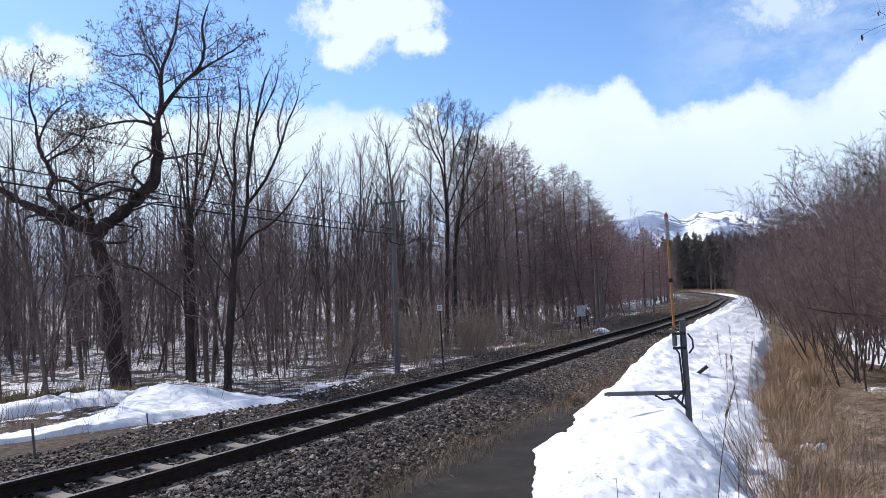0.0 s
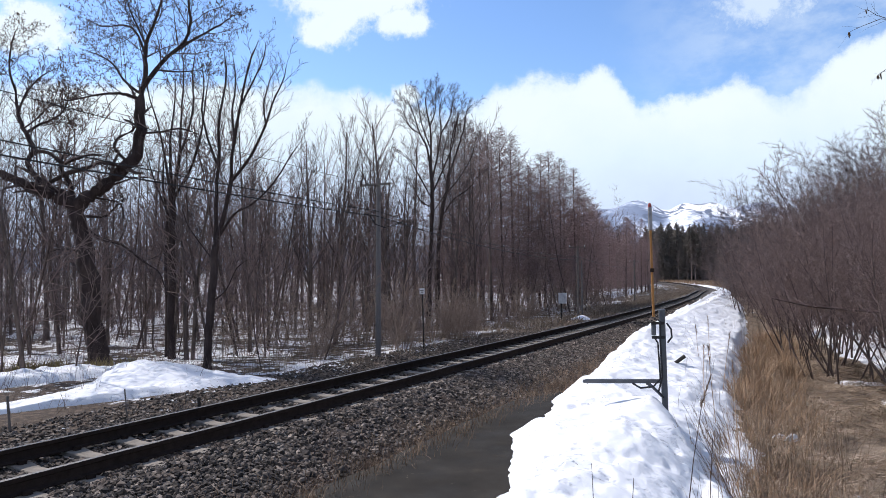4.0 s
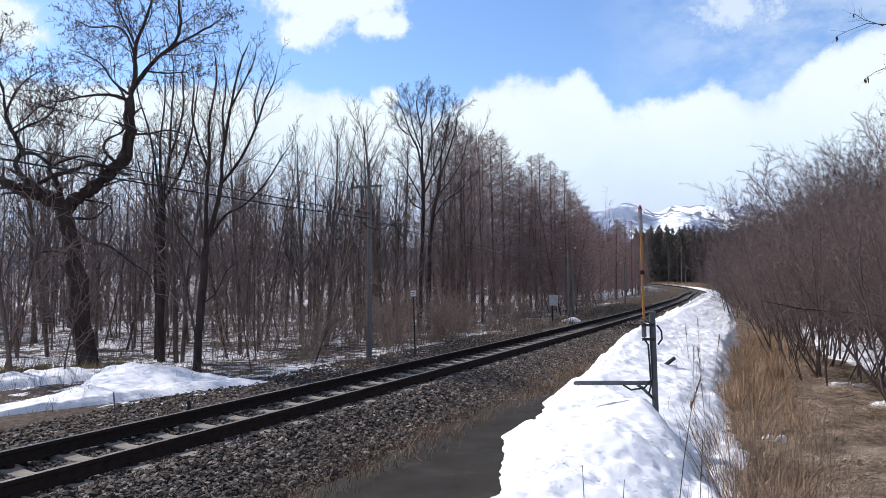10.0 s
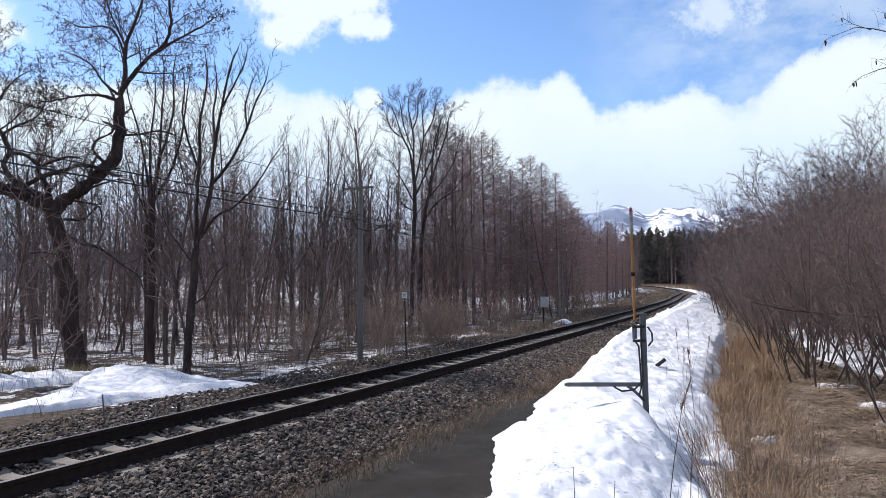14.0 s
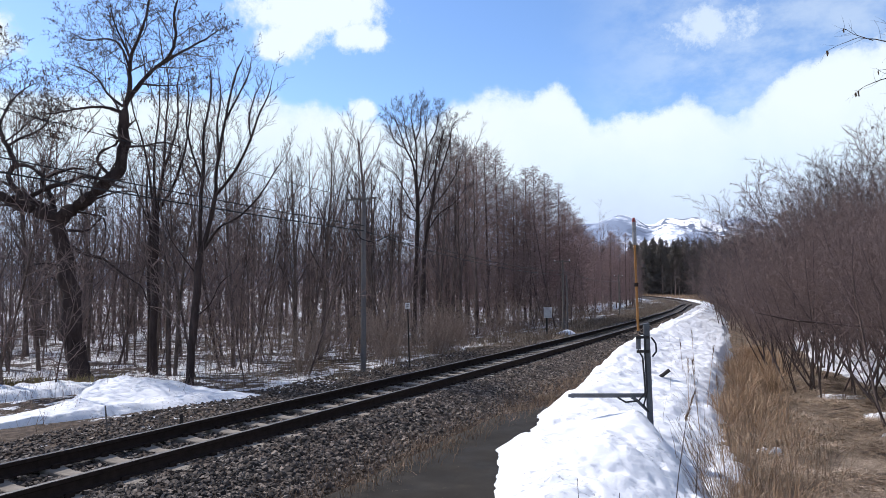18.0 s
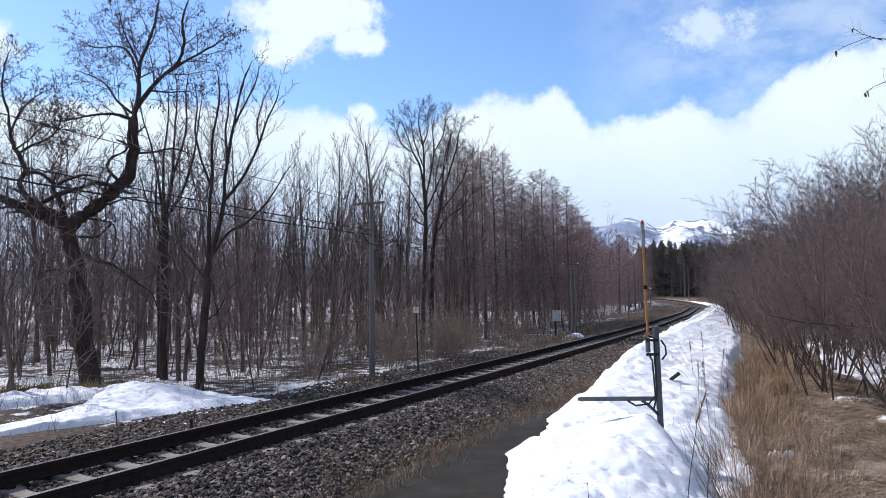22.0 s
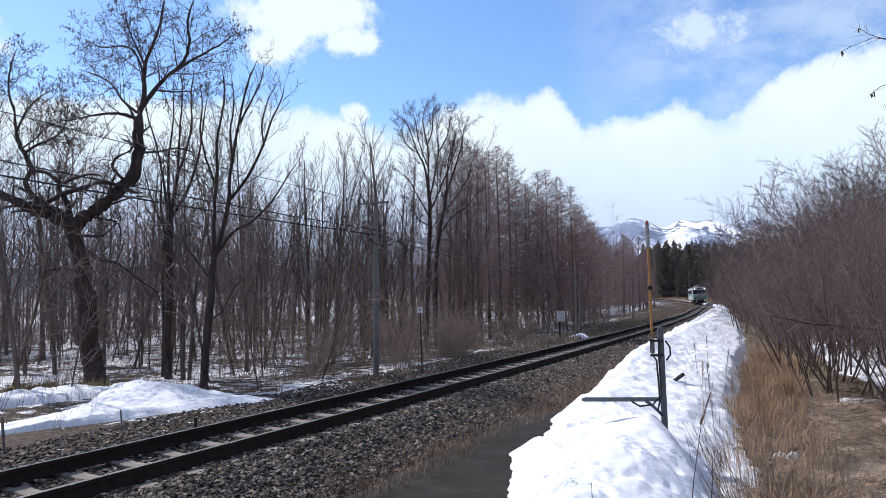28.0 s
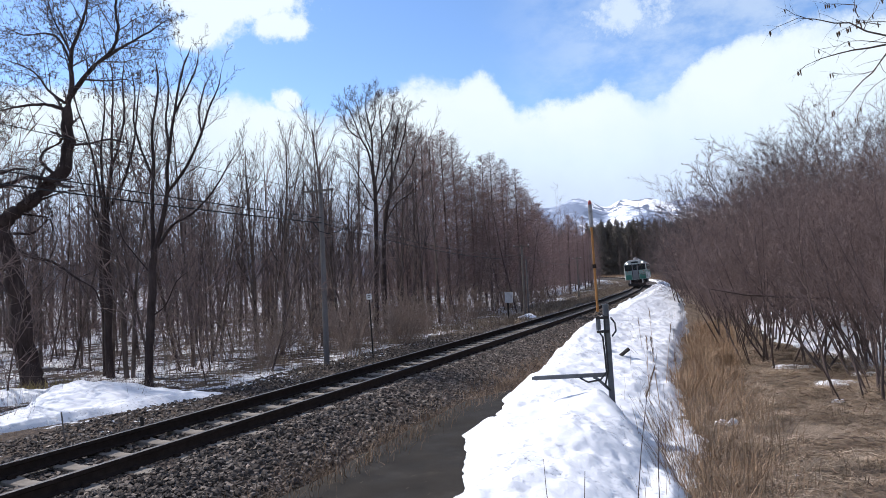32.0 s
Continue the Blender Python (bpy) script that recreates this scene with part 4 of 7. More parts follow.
    bough(0.057, 0.017, (0.06, 0.00, 6.83), (0.58, -0.12, 7.96), (1.11, -0.25, 9.24), (1.32, -0.38, 10.37), (1.61, -0.50, 11.21))
    bough(0.043, 0.014, (0.03, 0.00, 6.54), (-0.59, 0.23, 7.74), (-1.10, 0.47, 8.66), (-1.59, 0.70, 9.15))
    bough(0.043, 0.014, (-0.51, 0.00, 9.88), (-1.04, -0.30, 10.20), (-1.30, -0.60, 10.77), (-1.50, -0.90, 11.27))
    bough(0.043, 0.014, (-0.02, 0.00, 9.15), (-0.49, 0.17, 10.51), (-0.67, 0.33, 11.58), (-0.89, 0.50, 12.37))
    bough(0.043, 0.014, (0.50, 0.20, 9.92), (0.97, 0.00, 10.75), (1.12, -0.20, 11.43), (1.21, -0.40, 11.96))
    bough(0.043, 0.014, (-0.05, 0.00, 10.32), (0.22, -0.13, 11.02), (0.23, -0.27, 11.71), (0.32, -0.40, 12.26))
    bough(0.036, 0.014, (0.02, 0.00, 6.10), (-0.59, 0.20, 6.56), (-0.98, 0.40, 7.32))
    bough(0.036, 0.014, (0.05, 0.00, 5.81), (0.72, -0.20, 6.80), (1.16, -0.40, 7.63))
    tree.stand("crowned_tree", "tall bare tree with a rounded crown of fine twigs", -1.4, 34.7, M_OAK, M_DTWIG, "trees of the wood")
    tree = LimbTree(54, fine, 0.0046, 0.38, 2.4)
    bough = tree.bough
    bough(0.117, 0.088, (-0.36, 0.00, -1.21), (-0.35, 0.00, 1.34), (-0.31, 0.00, 3.38), (-0.19, 0.00, 5.44), (0.12, 0.00, 7.06), (0.30, 0.00, 8.09))
    bough(0.059, 0.018, (0.24, 0.00, 7.80), (0.72, 0.08, 9.29), (1.05, 0.15, 10.35), (1.20, 0.23, 11.26), (1.56, 0.30, 11.73))
    bough(0.059, 0.018, (0.27, 0.00, 7.94), (0.36, -0.13, 9.40), (0.55, -0.27, 10.26), (0.81, -0.40, 11.11))
    bough(0.044, 0.015, (0.06, 0.00, 6.85), (0.94, 0.17, 7.96), (1.49, 0.33, 9.03), (1.74, 0.50, 10.27))
    bough(0.044, 0.015, (-0.10, 0.00, 5.73), (0.50, -0.17, 6.59), (1.29, -0.33, 7.15), (1.96, -0.50, 8.00))
    bough(0.044, 0.015, (0.18, 0.00, 7.35), (-0.09, 0.13, 8.41), (0.09, 0.27, 9.63), (0.27, 0.40, 10.56))
    tree.stand("crowned_tree", "leaning bare tree with a crown of fine twigs", -0.75, 35.4, M_OAK, M_DTWIG, "trees of the wood")


def old_oak():
    """The great crooked oak behind the snow mound."""
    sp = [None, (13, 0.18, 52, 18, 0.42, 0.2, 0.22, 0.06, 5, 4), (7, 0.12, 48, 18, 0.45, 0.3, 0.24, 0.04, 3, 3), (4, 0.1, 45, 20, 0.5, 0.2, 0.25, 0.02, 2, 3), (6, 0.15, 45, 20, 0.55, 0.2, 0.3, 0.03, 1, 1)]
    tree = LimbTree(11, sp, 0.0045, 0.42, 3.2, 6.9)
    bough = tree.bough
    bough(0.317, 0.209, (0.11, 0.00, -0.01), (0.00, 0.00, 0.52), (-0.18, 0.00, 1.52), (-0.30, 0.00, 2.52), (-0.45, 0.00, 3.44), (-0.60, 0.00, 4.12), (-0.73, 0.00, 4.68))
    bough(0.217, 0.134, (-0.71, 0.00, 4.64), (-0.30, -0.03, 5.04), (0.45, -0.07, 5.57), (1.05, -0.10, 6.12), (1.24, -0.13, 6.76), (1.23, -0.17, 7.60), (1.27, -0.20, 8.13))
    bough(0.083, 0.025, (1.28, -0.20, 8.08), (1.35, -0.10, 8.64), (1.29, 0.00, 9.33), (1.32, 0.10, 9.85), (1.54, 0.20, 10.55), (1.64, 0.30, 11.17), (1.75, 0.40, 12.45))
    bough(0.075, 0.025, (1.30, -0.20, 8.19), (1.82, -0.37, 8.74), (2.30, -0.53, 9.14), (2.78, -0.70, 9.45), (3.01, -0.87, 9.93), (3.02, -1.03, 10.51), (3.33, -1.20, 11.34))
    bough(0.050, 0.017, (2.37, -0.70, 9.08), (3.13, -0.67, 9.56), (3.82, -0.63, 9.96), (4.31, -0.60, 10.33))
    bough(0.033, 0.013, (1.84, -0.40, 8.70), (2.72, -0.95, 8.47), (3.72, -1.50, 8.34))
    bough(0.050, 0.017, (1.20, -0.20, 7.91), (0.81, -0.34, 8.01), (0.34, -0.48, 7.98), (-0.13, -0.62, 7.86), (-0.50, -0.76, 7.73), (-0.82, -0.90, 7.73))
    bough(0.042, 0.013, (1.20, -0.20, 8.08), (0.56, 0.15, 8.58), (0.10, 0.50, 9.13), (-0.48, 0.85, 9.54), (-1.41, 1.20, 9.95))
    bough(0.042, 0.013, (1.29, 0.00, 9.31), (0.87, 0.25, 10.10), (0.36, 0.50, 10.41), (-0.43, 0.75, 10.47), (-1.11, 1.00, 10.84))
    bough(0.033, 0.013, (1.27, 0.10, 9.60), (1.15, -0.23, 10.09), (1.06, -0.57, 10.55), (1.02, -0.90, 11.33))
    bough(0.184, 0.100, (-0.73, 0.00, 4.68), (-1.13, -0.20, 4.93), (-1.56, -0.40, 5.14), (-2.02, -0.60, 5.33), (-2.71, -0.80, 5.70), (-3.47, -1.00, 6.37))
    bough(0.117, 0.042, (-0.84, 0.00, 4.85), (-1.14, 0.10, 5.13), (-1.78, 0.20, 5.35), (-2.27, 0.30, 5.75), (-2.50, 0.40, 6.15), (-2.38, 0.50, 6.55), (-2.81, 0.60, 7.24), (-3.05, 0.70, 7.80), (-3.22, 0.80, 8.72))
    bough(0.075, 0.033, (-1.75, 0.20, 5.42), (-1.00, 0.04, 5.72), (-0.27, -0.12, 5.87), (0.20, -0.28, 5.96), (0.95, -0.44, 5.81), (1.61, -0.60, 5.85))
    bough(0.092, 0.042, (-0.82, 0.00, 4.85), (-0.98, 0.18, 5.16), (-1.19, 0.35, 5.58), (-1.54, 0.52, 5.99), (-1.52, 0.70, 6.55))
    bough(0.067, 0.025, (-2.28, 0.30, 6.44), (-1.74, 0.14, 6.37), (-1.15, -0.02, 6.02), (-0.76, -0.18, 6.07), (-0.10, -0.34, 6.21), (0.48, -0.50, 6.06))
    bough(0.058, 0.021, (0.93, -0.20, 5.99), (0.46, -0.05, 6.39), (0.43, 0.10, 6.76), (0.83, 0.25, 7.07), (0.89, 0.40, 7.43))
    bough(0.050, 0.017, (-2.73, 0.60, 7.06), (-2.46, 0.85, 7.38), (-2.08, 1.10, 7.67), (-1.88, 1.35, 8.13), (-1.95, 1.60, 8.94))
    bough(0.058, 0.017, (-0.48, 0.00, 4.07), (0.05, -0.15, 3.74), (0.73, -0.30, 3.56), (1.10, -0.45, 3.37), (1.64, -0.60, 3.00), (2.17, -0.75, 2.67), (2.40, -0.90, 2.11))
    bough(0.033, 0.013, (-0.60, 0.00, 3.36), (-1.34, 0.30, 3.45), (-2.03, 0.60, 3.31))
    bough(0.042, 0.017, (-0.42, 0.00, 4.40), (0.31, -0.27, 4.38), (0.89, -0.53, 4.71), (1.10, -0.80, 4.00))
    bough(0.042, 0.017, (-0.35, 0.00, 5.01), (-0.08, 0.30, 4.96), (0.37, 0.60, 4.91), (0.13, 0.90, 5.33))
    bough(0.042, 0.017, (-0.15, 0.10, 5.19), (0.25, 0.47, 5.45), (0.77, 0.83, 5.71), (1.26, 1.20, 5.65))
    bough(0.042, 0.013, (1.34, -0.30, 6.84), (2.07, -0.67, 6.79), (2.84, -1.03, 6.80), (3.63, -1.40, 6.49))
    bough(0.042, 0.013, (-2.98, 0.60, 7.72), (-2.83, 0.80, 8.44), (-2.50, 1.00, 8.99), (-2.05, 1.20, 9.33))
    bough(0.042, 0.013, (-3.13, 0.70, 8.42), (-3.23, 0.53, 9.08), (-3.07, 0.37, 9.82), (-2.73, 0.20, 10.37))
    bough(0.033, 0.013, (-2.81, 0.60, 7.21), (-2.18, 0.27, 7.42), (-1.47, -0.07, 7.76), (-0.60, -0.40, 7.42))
    rng, twigs, leaves = random.Random(12), tree.crown, Geo()
    for i in range(0, len(twigs.v), 14):
        p = Vector(twigs.v[i])
        if p.z > 6.0 and rng.random() < 0.2:
            a, b = rvec(rng).normalized() * 0.03, rvec(rng).normalized() * 0.022
            q = len(leaves.v)
            drop = Vector((0, 0, -0.04))
            leaves.v += [p, p + a + drop * 0.5, p + drop * 1.6 + b, p - a * 0.6 + drop]
            leaves.f.append((q, q + 1, q + 2, q + 3))
            leaves.k.append(0)
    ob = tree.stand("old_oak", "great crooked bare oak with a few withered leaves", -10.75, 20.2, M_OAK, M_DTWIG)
    tagged(part("foliage", leaves, M_LEAF, ob, "withered brown leaves"), kind="stuff")
    return ob


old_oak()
edge_trees()
wood_rng = random.Random(5)
BARE = "bare grey-brown broad-leaved tree with steep branches in the wood"
bare = [tree_from("bare_tree", BARE, "tree", make_bare(20 + k, 9.5, r, st, k == 4), (M_BARK, M_DTWIG), "trees of the wood") for k, (r, st) in enumerate([(0.125, 1), (0.1, 1), (0.115, 2), (0.09, 3), (0.135, 1), (0.085, 1)])]
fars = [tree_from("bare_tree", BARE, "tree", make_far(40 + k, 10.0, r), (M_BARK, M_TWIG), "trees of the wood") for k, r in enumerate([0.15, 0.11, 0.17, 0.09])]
larches = [tree_from("larch", "tall bare larch with reddish-brown twigs by the railway", "tree", make_larch(60 + k, 13.0, 0.13), (M_LARCH, M_LTWIG), "larches by the railway") for k in range(3)]
saplings = [tree_from("sapling", "thin brown leafless sapling at the edge of the wood", "sapling", make_sapling(80 + k, 3.0), (M_SHRUB, M_STWIG), "saplings of the wood") for k in range(4)]

# trees that stand out at the edge of the wood: prototype, place, turn, size
FRONT = [(5, -6.9, 22.5, 0, 0.92), (0, -4.6, 25.0, 30, 0.86), (1, -3.4, 27.0, 200, 0.9), (3, -2.2, 26.5, 100, 0.78), (2, -5.6, 26.0, 10, 0.92), (1, -0.3, 37.0, 160, 1.1), (4, -3.0, 38.0, 40, 0.98), (5, -13.6, 23.2, 50, 1.05), (0, 0.9, 39.5, 260, 1.05), (0, -4.2, 31.0, 75, 0.94), (5, -5.0, 29.0, 220, 0.9)]
seen_k = set()
for k, x, y, turn, size in FRONT:
    plant(bare[k], x, y, turn, size, 0.02, k not in seen_k)
    seen_k.add(k)


def wood_places(rng, n, d0, d1, a0, a1, edge, gap):
    got = []
    while len(got) < n:
        d, a = math.sqrt(rng.uniform(d0 ** 2, d1 ** 2)), radians(rng.uniform(a0, a1))
        x, y = d * math.sin(a), d * math.cos(a)
        s, u = track_uv([x], [y])
        if u[0] < edge and all((x - p) ** 2 + (y - q) ** 2 > gap * gap for p, q in got) and (x + 10.75) ** 2 + (y - 20.2) ** 2 > 4 and not (d < 20.5 and abs(math.degrees(a) + 28) < 6) and not (d < 29 and math.degrees(a) < -36.5):
            got.append((x, y))
    return got


for x, y in wood_places(wood_rng, 46, 21, 44, -42, 2, -8.5, 1.3):
    plant(bare[wood_rng.randrange(6)], x, y, wood_rng.uniform(0, 360), wood_rng.uniform(0.7, 1.0), 0.02)
scatter(fars, wood_places(wood_rng, 100, 38, 90, -42, 4, -8.5, 1.6), wood_rng, 0.85, 1.15)
LARCHES = [(-0.5, 47.0, 1.06), (0.3, 48.0, 1.1), (1.6, 50.0, 1.07), (3.3, 51.9, 1.05), (4.3, 53.8, 1.01), (2.6, 54.9, 1.07), (1.0, 52.0, 1.05), (7.0, 59.6, 0.97), (7.7, 57.5, 0.98), (8.8, 59.3, 0.96), (10.4, 61.1, 0.89), (5.6, 55.7, 0.87), (12.6, 68.8, 0.87), (15.7, 78.5, 0.81), (20.4, 92.8, 0.78), (24.6, 102.1, 0.77)]
LARCHES += [(9.4, 68, 0.85), (11.6, 66, 0.8), (12.0, 72, 0.75), (13.3, 78, 0.75), (14.6, 84, 0.7), (11.5, 80, 0.8), (16.5, 93, 0.7), (6.6, 52.5, 0.66), (14.6, 74, 0.8), (17.0, 84, 0.78), (18.3, 88, 0.76), (19.0, 96, 0.8), (22.0, 106, 0.75), (20.5, 110, 0.85), (26.5, 118, 0.72), (29.0, 132, 0.75), (4.6, 60, 0.9), (8.0, 64, 0.88), (-1.5, 50, 0.95), (6.2, 57.5, 0.88), (9.6, 62.5, 0.9), (11.2, 64, 0.8), (4.9, 57, 0.92), (13.6, 71, 0.82), (2.0, 57, 1.0)]
for k, (x, y, size) in enumerate(LARCHES):
    plant(larches[k % 3], x, y, k * 67, size, 0.02, k < 3)
back_rng = random.Random(14)
for x, y in wood_places(back_rng, 40, 95, 200, 8.5, 15.8, -9.0, 2.0) + wood_places(back_rng, 46, 110, 215, 11.2, 15.4, -9.0, 1.8):
    plant(larches[back_rng.randrange(3)], x, y, back_rng.uniform(0, 360), back_rng.uniform(0.72, 0.95), 0.02)
scatter(saplings, wood_places(wood_rng, 190, 15.5, 62, -42, 15, -5.2, 0.4), wood_rng, 0.8, 1.9)
for x, y in wood_places(wood_rng, 8, 26, 48, -42, -22, -9.5, 1.2):
    plant(bare[wood_rng.randrange(6)], x, y, wood_rng.uniform(0, 360), wood_rng.uniform(0.72, 0.95), 0.02)
stems = [tree_from("young_tree", "slim straight young tree in the snowy wood", "tree", make_stem(90 + k), (M_BARK, M_TOP), "young trees of the wood") for k in range(4)]
scatter(stems, wood_places(wood_rng, 120, 19, 58, -42, 5, -7.5, 0.5) + wood_places(wood_rng, 36, 22, 50, -42, -24, -9.0, 0.5), wood_rng, 0.7, 1.2)


def make_brush(seed):
    """Low brush whose stems are parts of their own."""
    ob = thing("brush", "low tangle of tan leafless brush by the railway", "shrub", group="brush by the railway")
    rng = random.Random(seed)
    TWIG[0], STOUT[0] = 0.0055, 0.55
    crown = Geo()
    sp = [(0, 0, 0, 0, 0, 0, 0.1, 0.05, 5, 4), (7, 0.16, 34, 14, 0.42, 0.4, 0.13, 0.04, 2, 3), (5, 0.1, 36, 16, 0.45, 0.3, 0.16, 0.03, 2, 3), (3, 0.1, 38, 20, 0.6, 0.2, 0.25, 0.06, 1, 1)]
    for k in range(7):
        stem = Geo()
        c = sprout(rng, Vector((0, 0, 1)), k * 2.4, radians(rng.uniform(6, 36)))
        grow((stem, crown), rng, Vector((c.x * 0.4, c.y * 0.4, -0.2)), c, 2.4 * rng.uniform(0.6, 1.05), 0.016, 0, sp, 1, 0.3)
        part("stem", stem, M_BRUSH, ob)
    part("crown", crown, M_BRUSH, ob)
    return ob


brush = [make_brush(120 + k) for k in range(4)]
brush_rng = random.Random(31)
brush_su = [(11 + 62 * brush_rng.random() ** 1.2, brush_rng.random()) for _ in range(80)]
brush_su = [(q, -9.0 + (4.7 if q < 28 else 2.4) * f) for q, f in brush_su]
brush_su += [(17 + 8 * brush_rng.random(), brush_rng.uniform(-7.2, -4.4)) for _ in range(12)]
brush_su += [(25 + 85 * (k / 54) ** 1.3, brush_rng.uniform(6.0, 7.6)) for k in range(54)]
scatter(brush, [tuple(float(c) for c in track(q, u)[:2]) for q, u in brush_su], brush_rng, 0.6, 1.15)

STOUT[0] = 0.42
SHRUB = "dense leafless reddish-brown thicket shrub beside the snowy verge"
shrubs = [tree_from("thicket_shrub", SHRUB, "shrub", make_shrub(100 + k, 4.5, 22, 12, 10, 0.0036, 38, 0.36), (M_SHRUB, M_STWIG), "thicket along the verge") for k in range(3)]
far_shrubs = [tree_from("thicket_shrub", SHRUB, "shrub", make_shrub(110 + k, 4.7, 10, 13, 8, 0.0058, 38, 0.26), (M_SHRUB, M_STWIG), "thicket along the verge") for k in range(3)]
SHRUB_AT = [(7.9, 10.9, 0.8), (9.7, 13.2, 1.0), (8.7, 15.6, 0.92), (10.9, 15.4, 1.12), (9.4, 18.4, 0.88), (12.4, 17.6, 1.17), (11.2, 20.6, 0.98), (13.6, 20.6, 1.2), (11.4, 23.6, 0.84), (14.0, 24.6, 1.1), (16.2, 22.6, 1.24), (13.0, 27.6, 0.96), (15.4, 28.6, 1.2), (17.6, 27.4, 1.38), (14.8, 31.6, 0.94), (17.4, 33.0, 1.12), (16.4, 36.2, 0.84), (19.4, 37.0, 1.12), (18.2, 41.0, 0.84), (21.2, 42.4, 1.12), (20.2, 46.4, 0.84), (23.4, 48.0, 1.12), (22.6, 52.6, 0.84), (26, 54, 1.12), (25.2, 59.4, 0.9), (28.4, 62, 1.12), (28.2, 67.6, 0.9), (31.6, 70.6, 1.12), (31.4, 77, 0.9), (35, 80, 1.12), (35.2, 88, 0.95), (39, 92, 1.12), (39.4, 99.6, 0.95), (43, 104, 1.12), (43.6, 112, 1.01), (48, 118, 1.12), (49, 126, 1.01), (53, 134, 1.12), (12.6, 13.2, 1.05), (14.6, 15.8, 1.15), (15.6, 19.0, 1.22), (17.0, 24.5, 1.26), (18.6, 29.5, 1.26), (20.4, 35, 1.18), (13.2, 22.4, 1.05), (22.5, 40, 1.18), (24.5, 46, 1.09)]
for k, (x, y, size) in enumerate(SHRUB_AT):
    near = y < 22
    plant((shrubs if near else far_shrubs)[k % 3], x, y, k * 83, size, 0.02, SHRUB_AT.index((x, y, size)) in ((0, 1, 2) if near else (8, 9, 10)))

tall_shrubs = [tree_from("thicket_tree", "many-stemmed leafless tree rising from the thicket", "tree", make_shrub(150 + k, 7.0, 10, 16, 10, 0.005, 26, 0.25), (M_SHRUB, M_TOP), "trees of the thicket") for k in range(3)]
for k, ob in enumerate(tall_shrubs):
    rng, clump = random.Random(160 + k), Geo()
    crown = next(c for c in ob.children if c.name.startswith("crown")).data
    for _ in range(26):
        p = crown.vertices[rng.randrange(len(crown.vertices))].co.copy()
        if p.z < 4.2:
            continue
        for j in range(5):
            q = p + rvec(rng) * 0.05
            clump.spike(q, q + Vector((rng.uniform(-0.03, 0.03), rng.uniform(-0.03, 0.03), -rng.uniform(0.06, 0.14))), 0.022)
    tagged(part("foliage", clump, M_DARKLEAF, ob, "withered dark leaf clusters"), kind="stuff")
TALL_AT = [(13.4, 28.4, 0.76), (15.4, 26.6, 0.93), (17.6, 28.8, 1.08), (19.8, 31.2, 1.2), (15.8, 31.5, 0.88), (17.6, 24.6, 1.02), (15.0, 33.2, 0.76), (20.6, 27.6, 1.24), (14.0, 25.0, 0.8), (16.4, 21.0, 0.92), (18.6, 26.4, 1.1), (16.6, 29.8, 0.98), (17.0, 41.0, 0.9), (19.3, 44.0, 0.96), (16.0, 37.2, 0.84), (20.6, 49.0, 0.98), (23.0, 53.0, 1.05), (18.4, 39.0, 1.0)]
for k, (x, y, size) in enumerate(TALL_AT):
    plant(tall_shrubs[k % 3], x, y, k * 71, size, 0.02, k < 3)


def spikes(name, p, q, rad, mat):
    """Many three-sided twigs from p to q as one mesh."""
    side, fwd = np.cross(q - p, [0.3, 0.2, 1.0]), np.array([[0.0, 1.0, 0.0]])
    side /= np.linalg.norm(side, axis=1, keepdims=True) + 1e-9
    v = np.stack([p - side * rad, p + side * rad, p + fwd * rad * 1.5, q], 1).reshape(-1, 3)
    b = np.arange(len(p))[:, None] * 4
    f3 = np.concatenate([b + [0, 1, 3], b + [1, 2, 3], b + [2, 0, 3]])
    me = bpy.data.meshes.new(name)
    me.from_pydata(v.tolist(), [], f3.tolist())
    me.materials.append(mat)
    me.update()
    return me


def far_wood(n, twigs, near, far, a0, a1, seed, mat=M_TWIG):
    """The depths of the wood, where no tree can be told from the next."""
    r = np.random.RandomState(seed)
    az, d = np.radians(r.uniform(a0, a1, n)), np.sqrt(r.uniform(near ** 2, far ** 2, n))
    x, y = d * np.sin(az), d * np.cos(az)
    s, u = track_uv(x, y)
    ok = (u < -9) | (np.hypot(x, y) > 225) & (np.abs(u) > 9)
    x, y = x[ok], y[ok]
    n = len(x)
    z, h = ground_z(x, y), r.uniform(10, 15.5, n)
    f = r.uniform(0.1, 1.0, (n, twigs)) ** 0.8
    p = np.stack([np.repeat(x[:, None], twigs, 1), np.repeat(y[:, None], twigs, 1), z[:, None] + f * h[:, None]], -1)
    w, up = r.uniform(0, 6.283, (n, twigs)), r.uniform(0.2, 1.2, (n, twigs))
    ln = r.uniform(0.8, 2.6, (n, twigs)) * (1.15 - 0.6 * f)
    q = p + np.stack([np.cos(w), np.sin(w), up], -1) * ln[..., None]
    foot = np.stack([x, y, z - 0.3], -1)[:, None]
    head = np.stack([x + r.normal(0, 0.3, n), y, z + h], -1)[:, None]
    p, q = np.concatenate([foot, p], 1).reshape(-1, 3), np.concatenate([head, q], 1).reshape(-1, 3)
    rad = np.full((n, twigs + 1), 0.022 + 0.00008 * (near - 88))
    rad[:, 0] = r.uniform(0.08, 0.16, n)
    rad = rad.reshape(-1, 1)
    return tagged(new("far_wood", spikes("far_wood", p, q, rad, mat)), "distant bare woodland of grey-brown twigs", "woodland", kind="stuff")


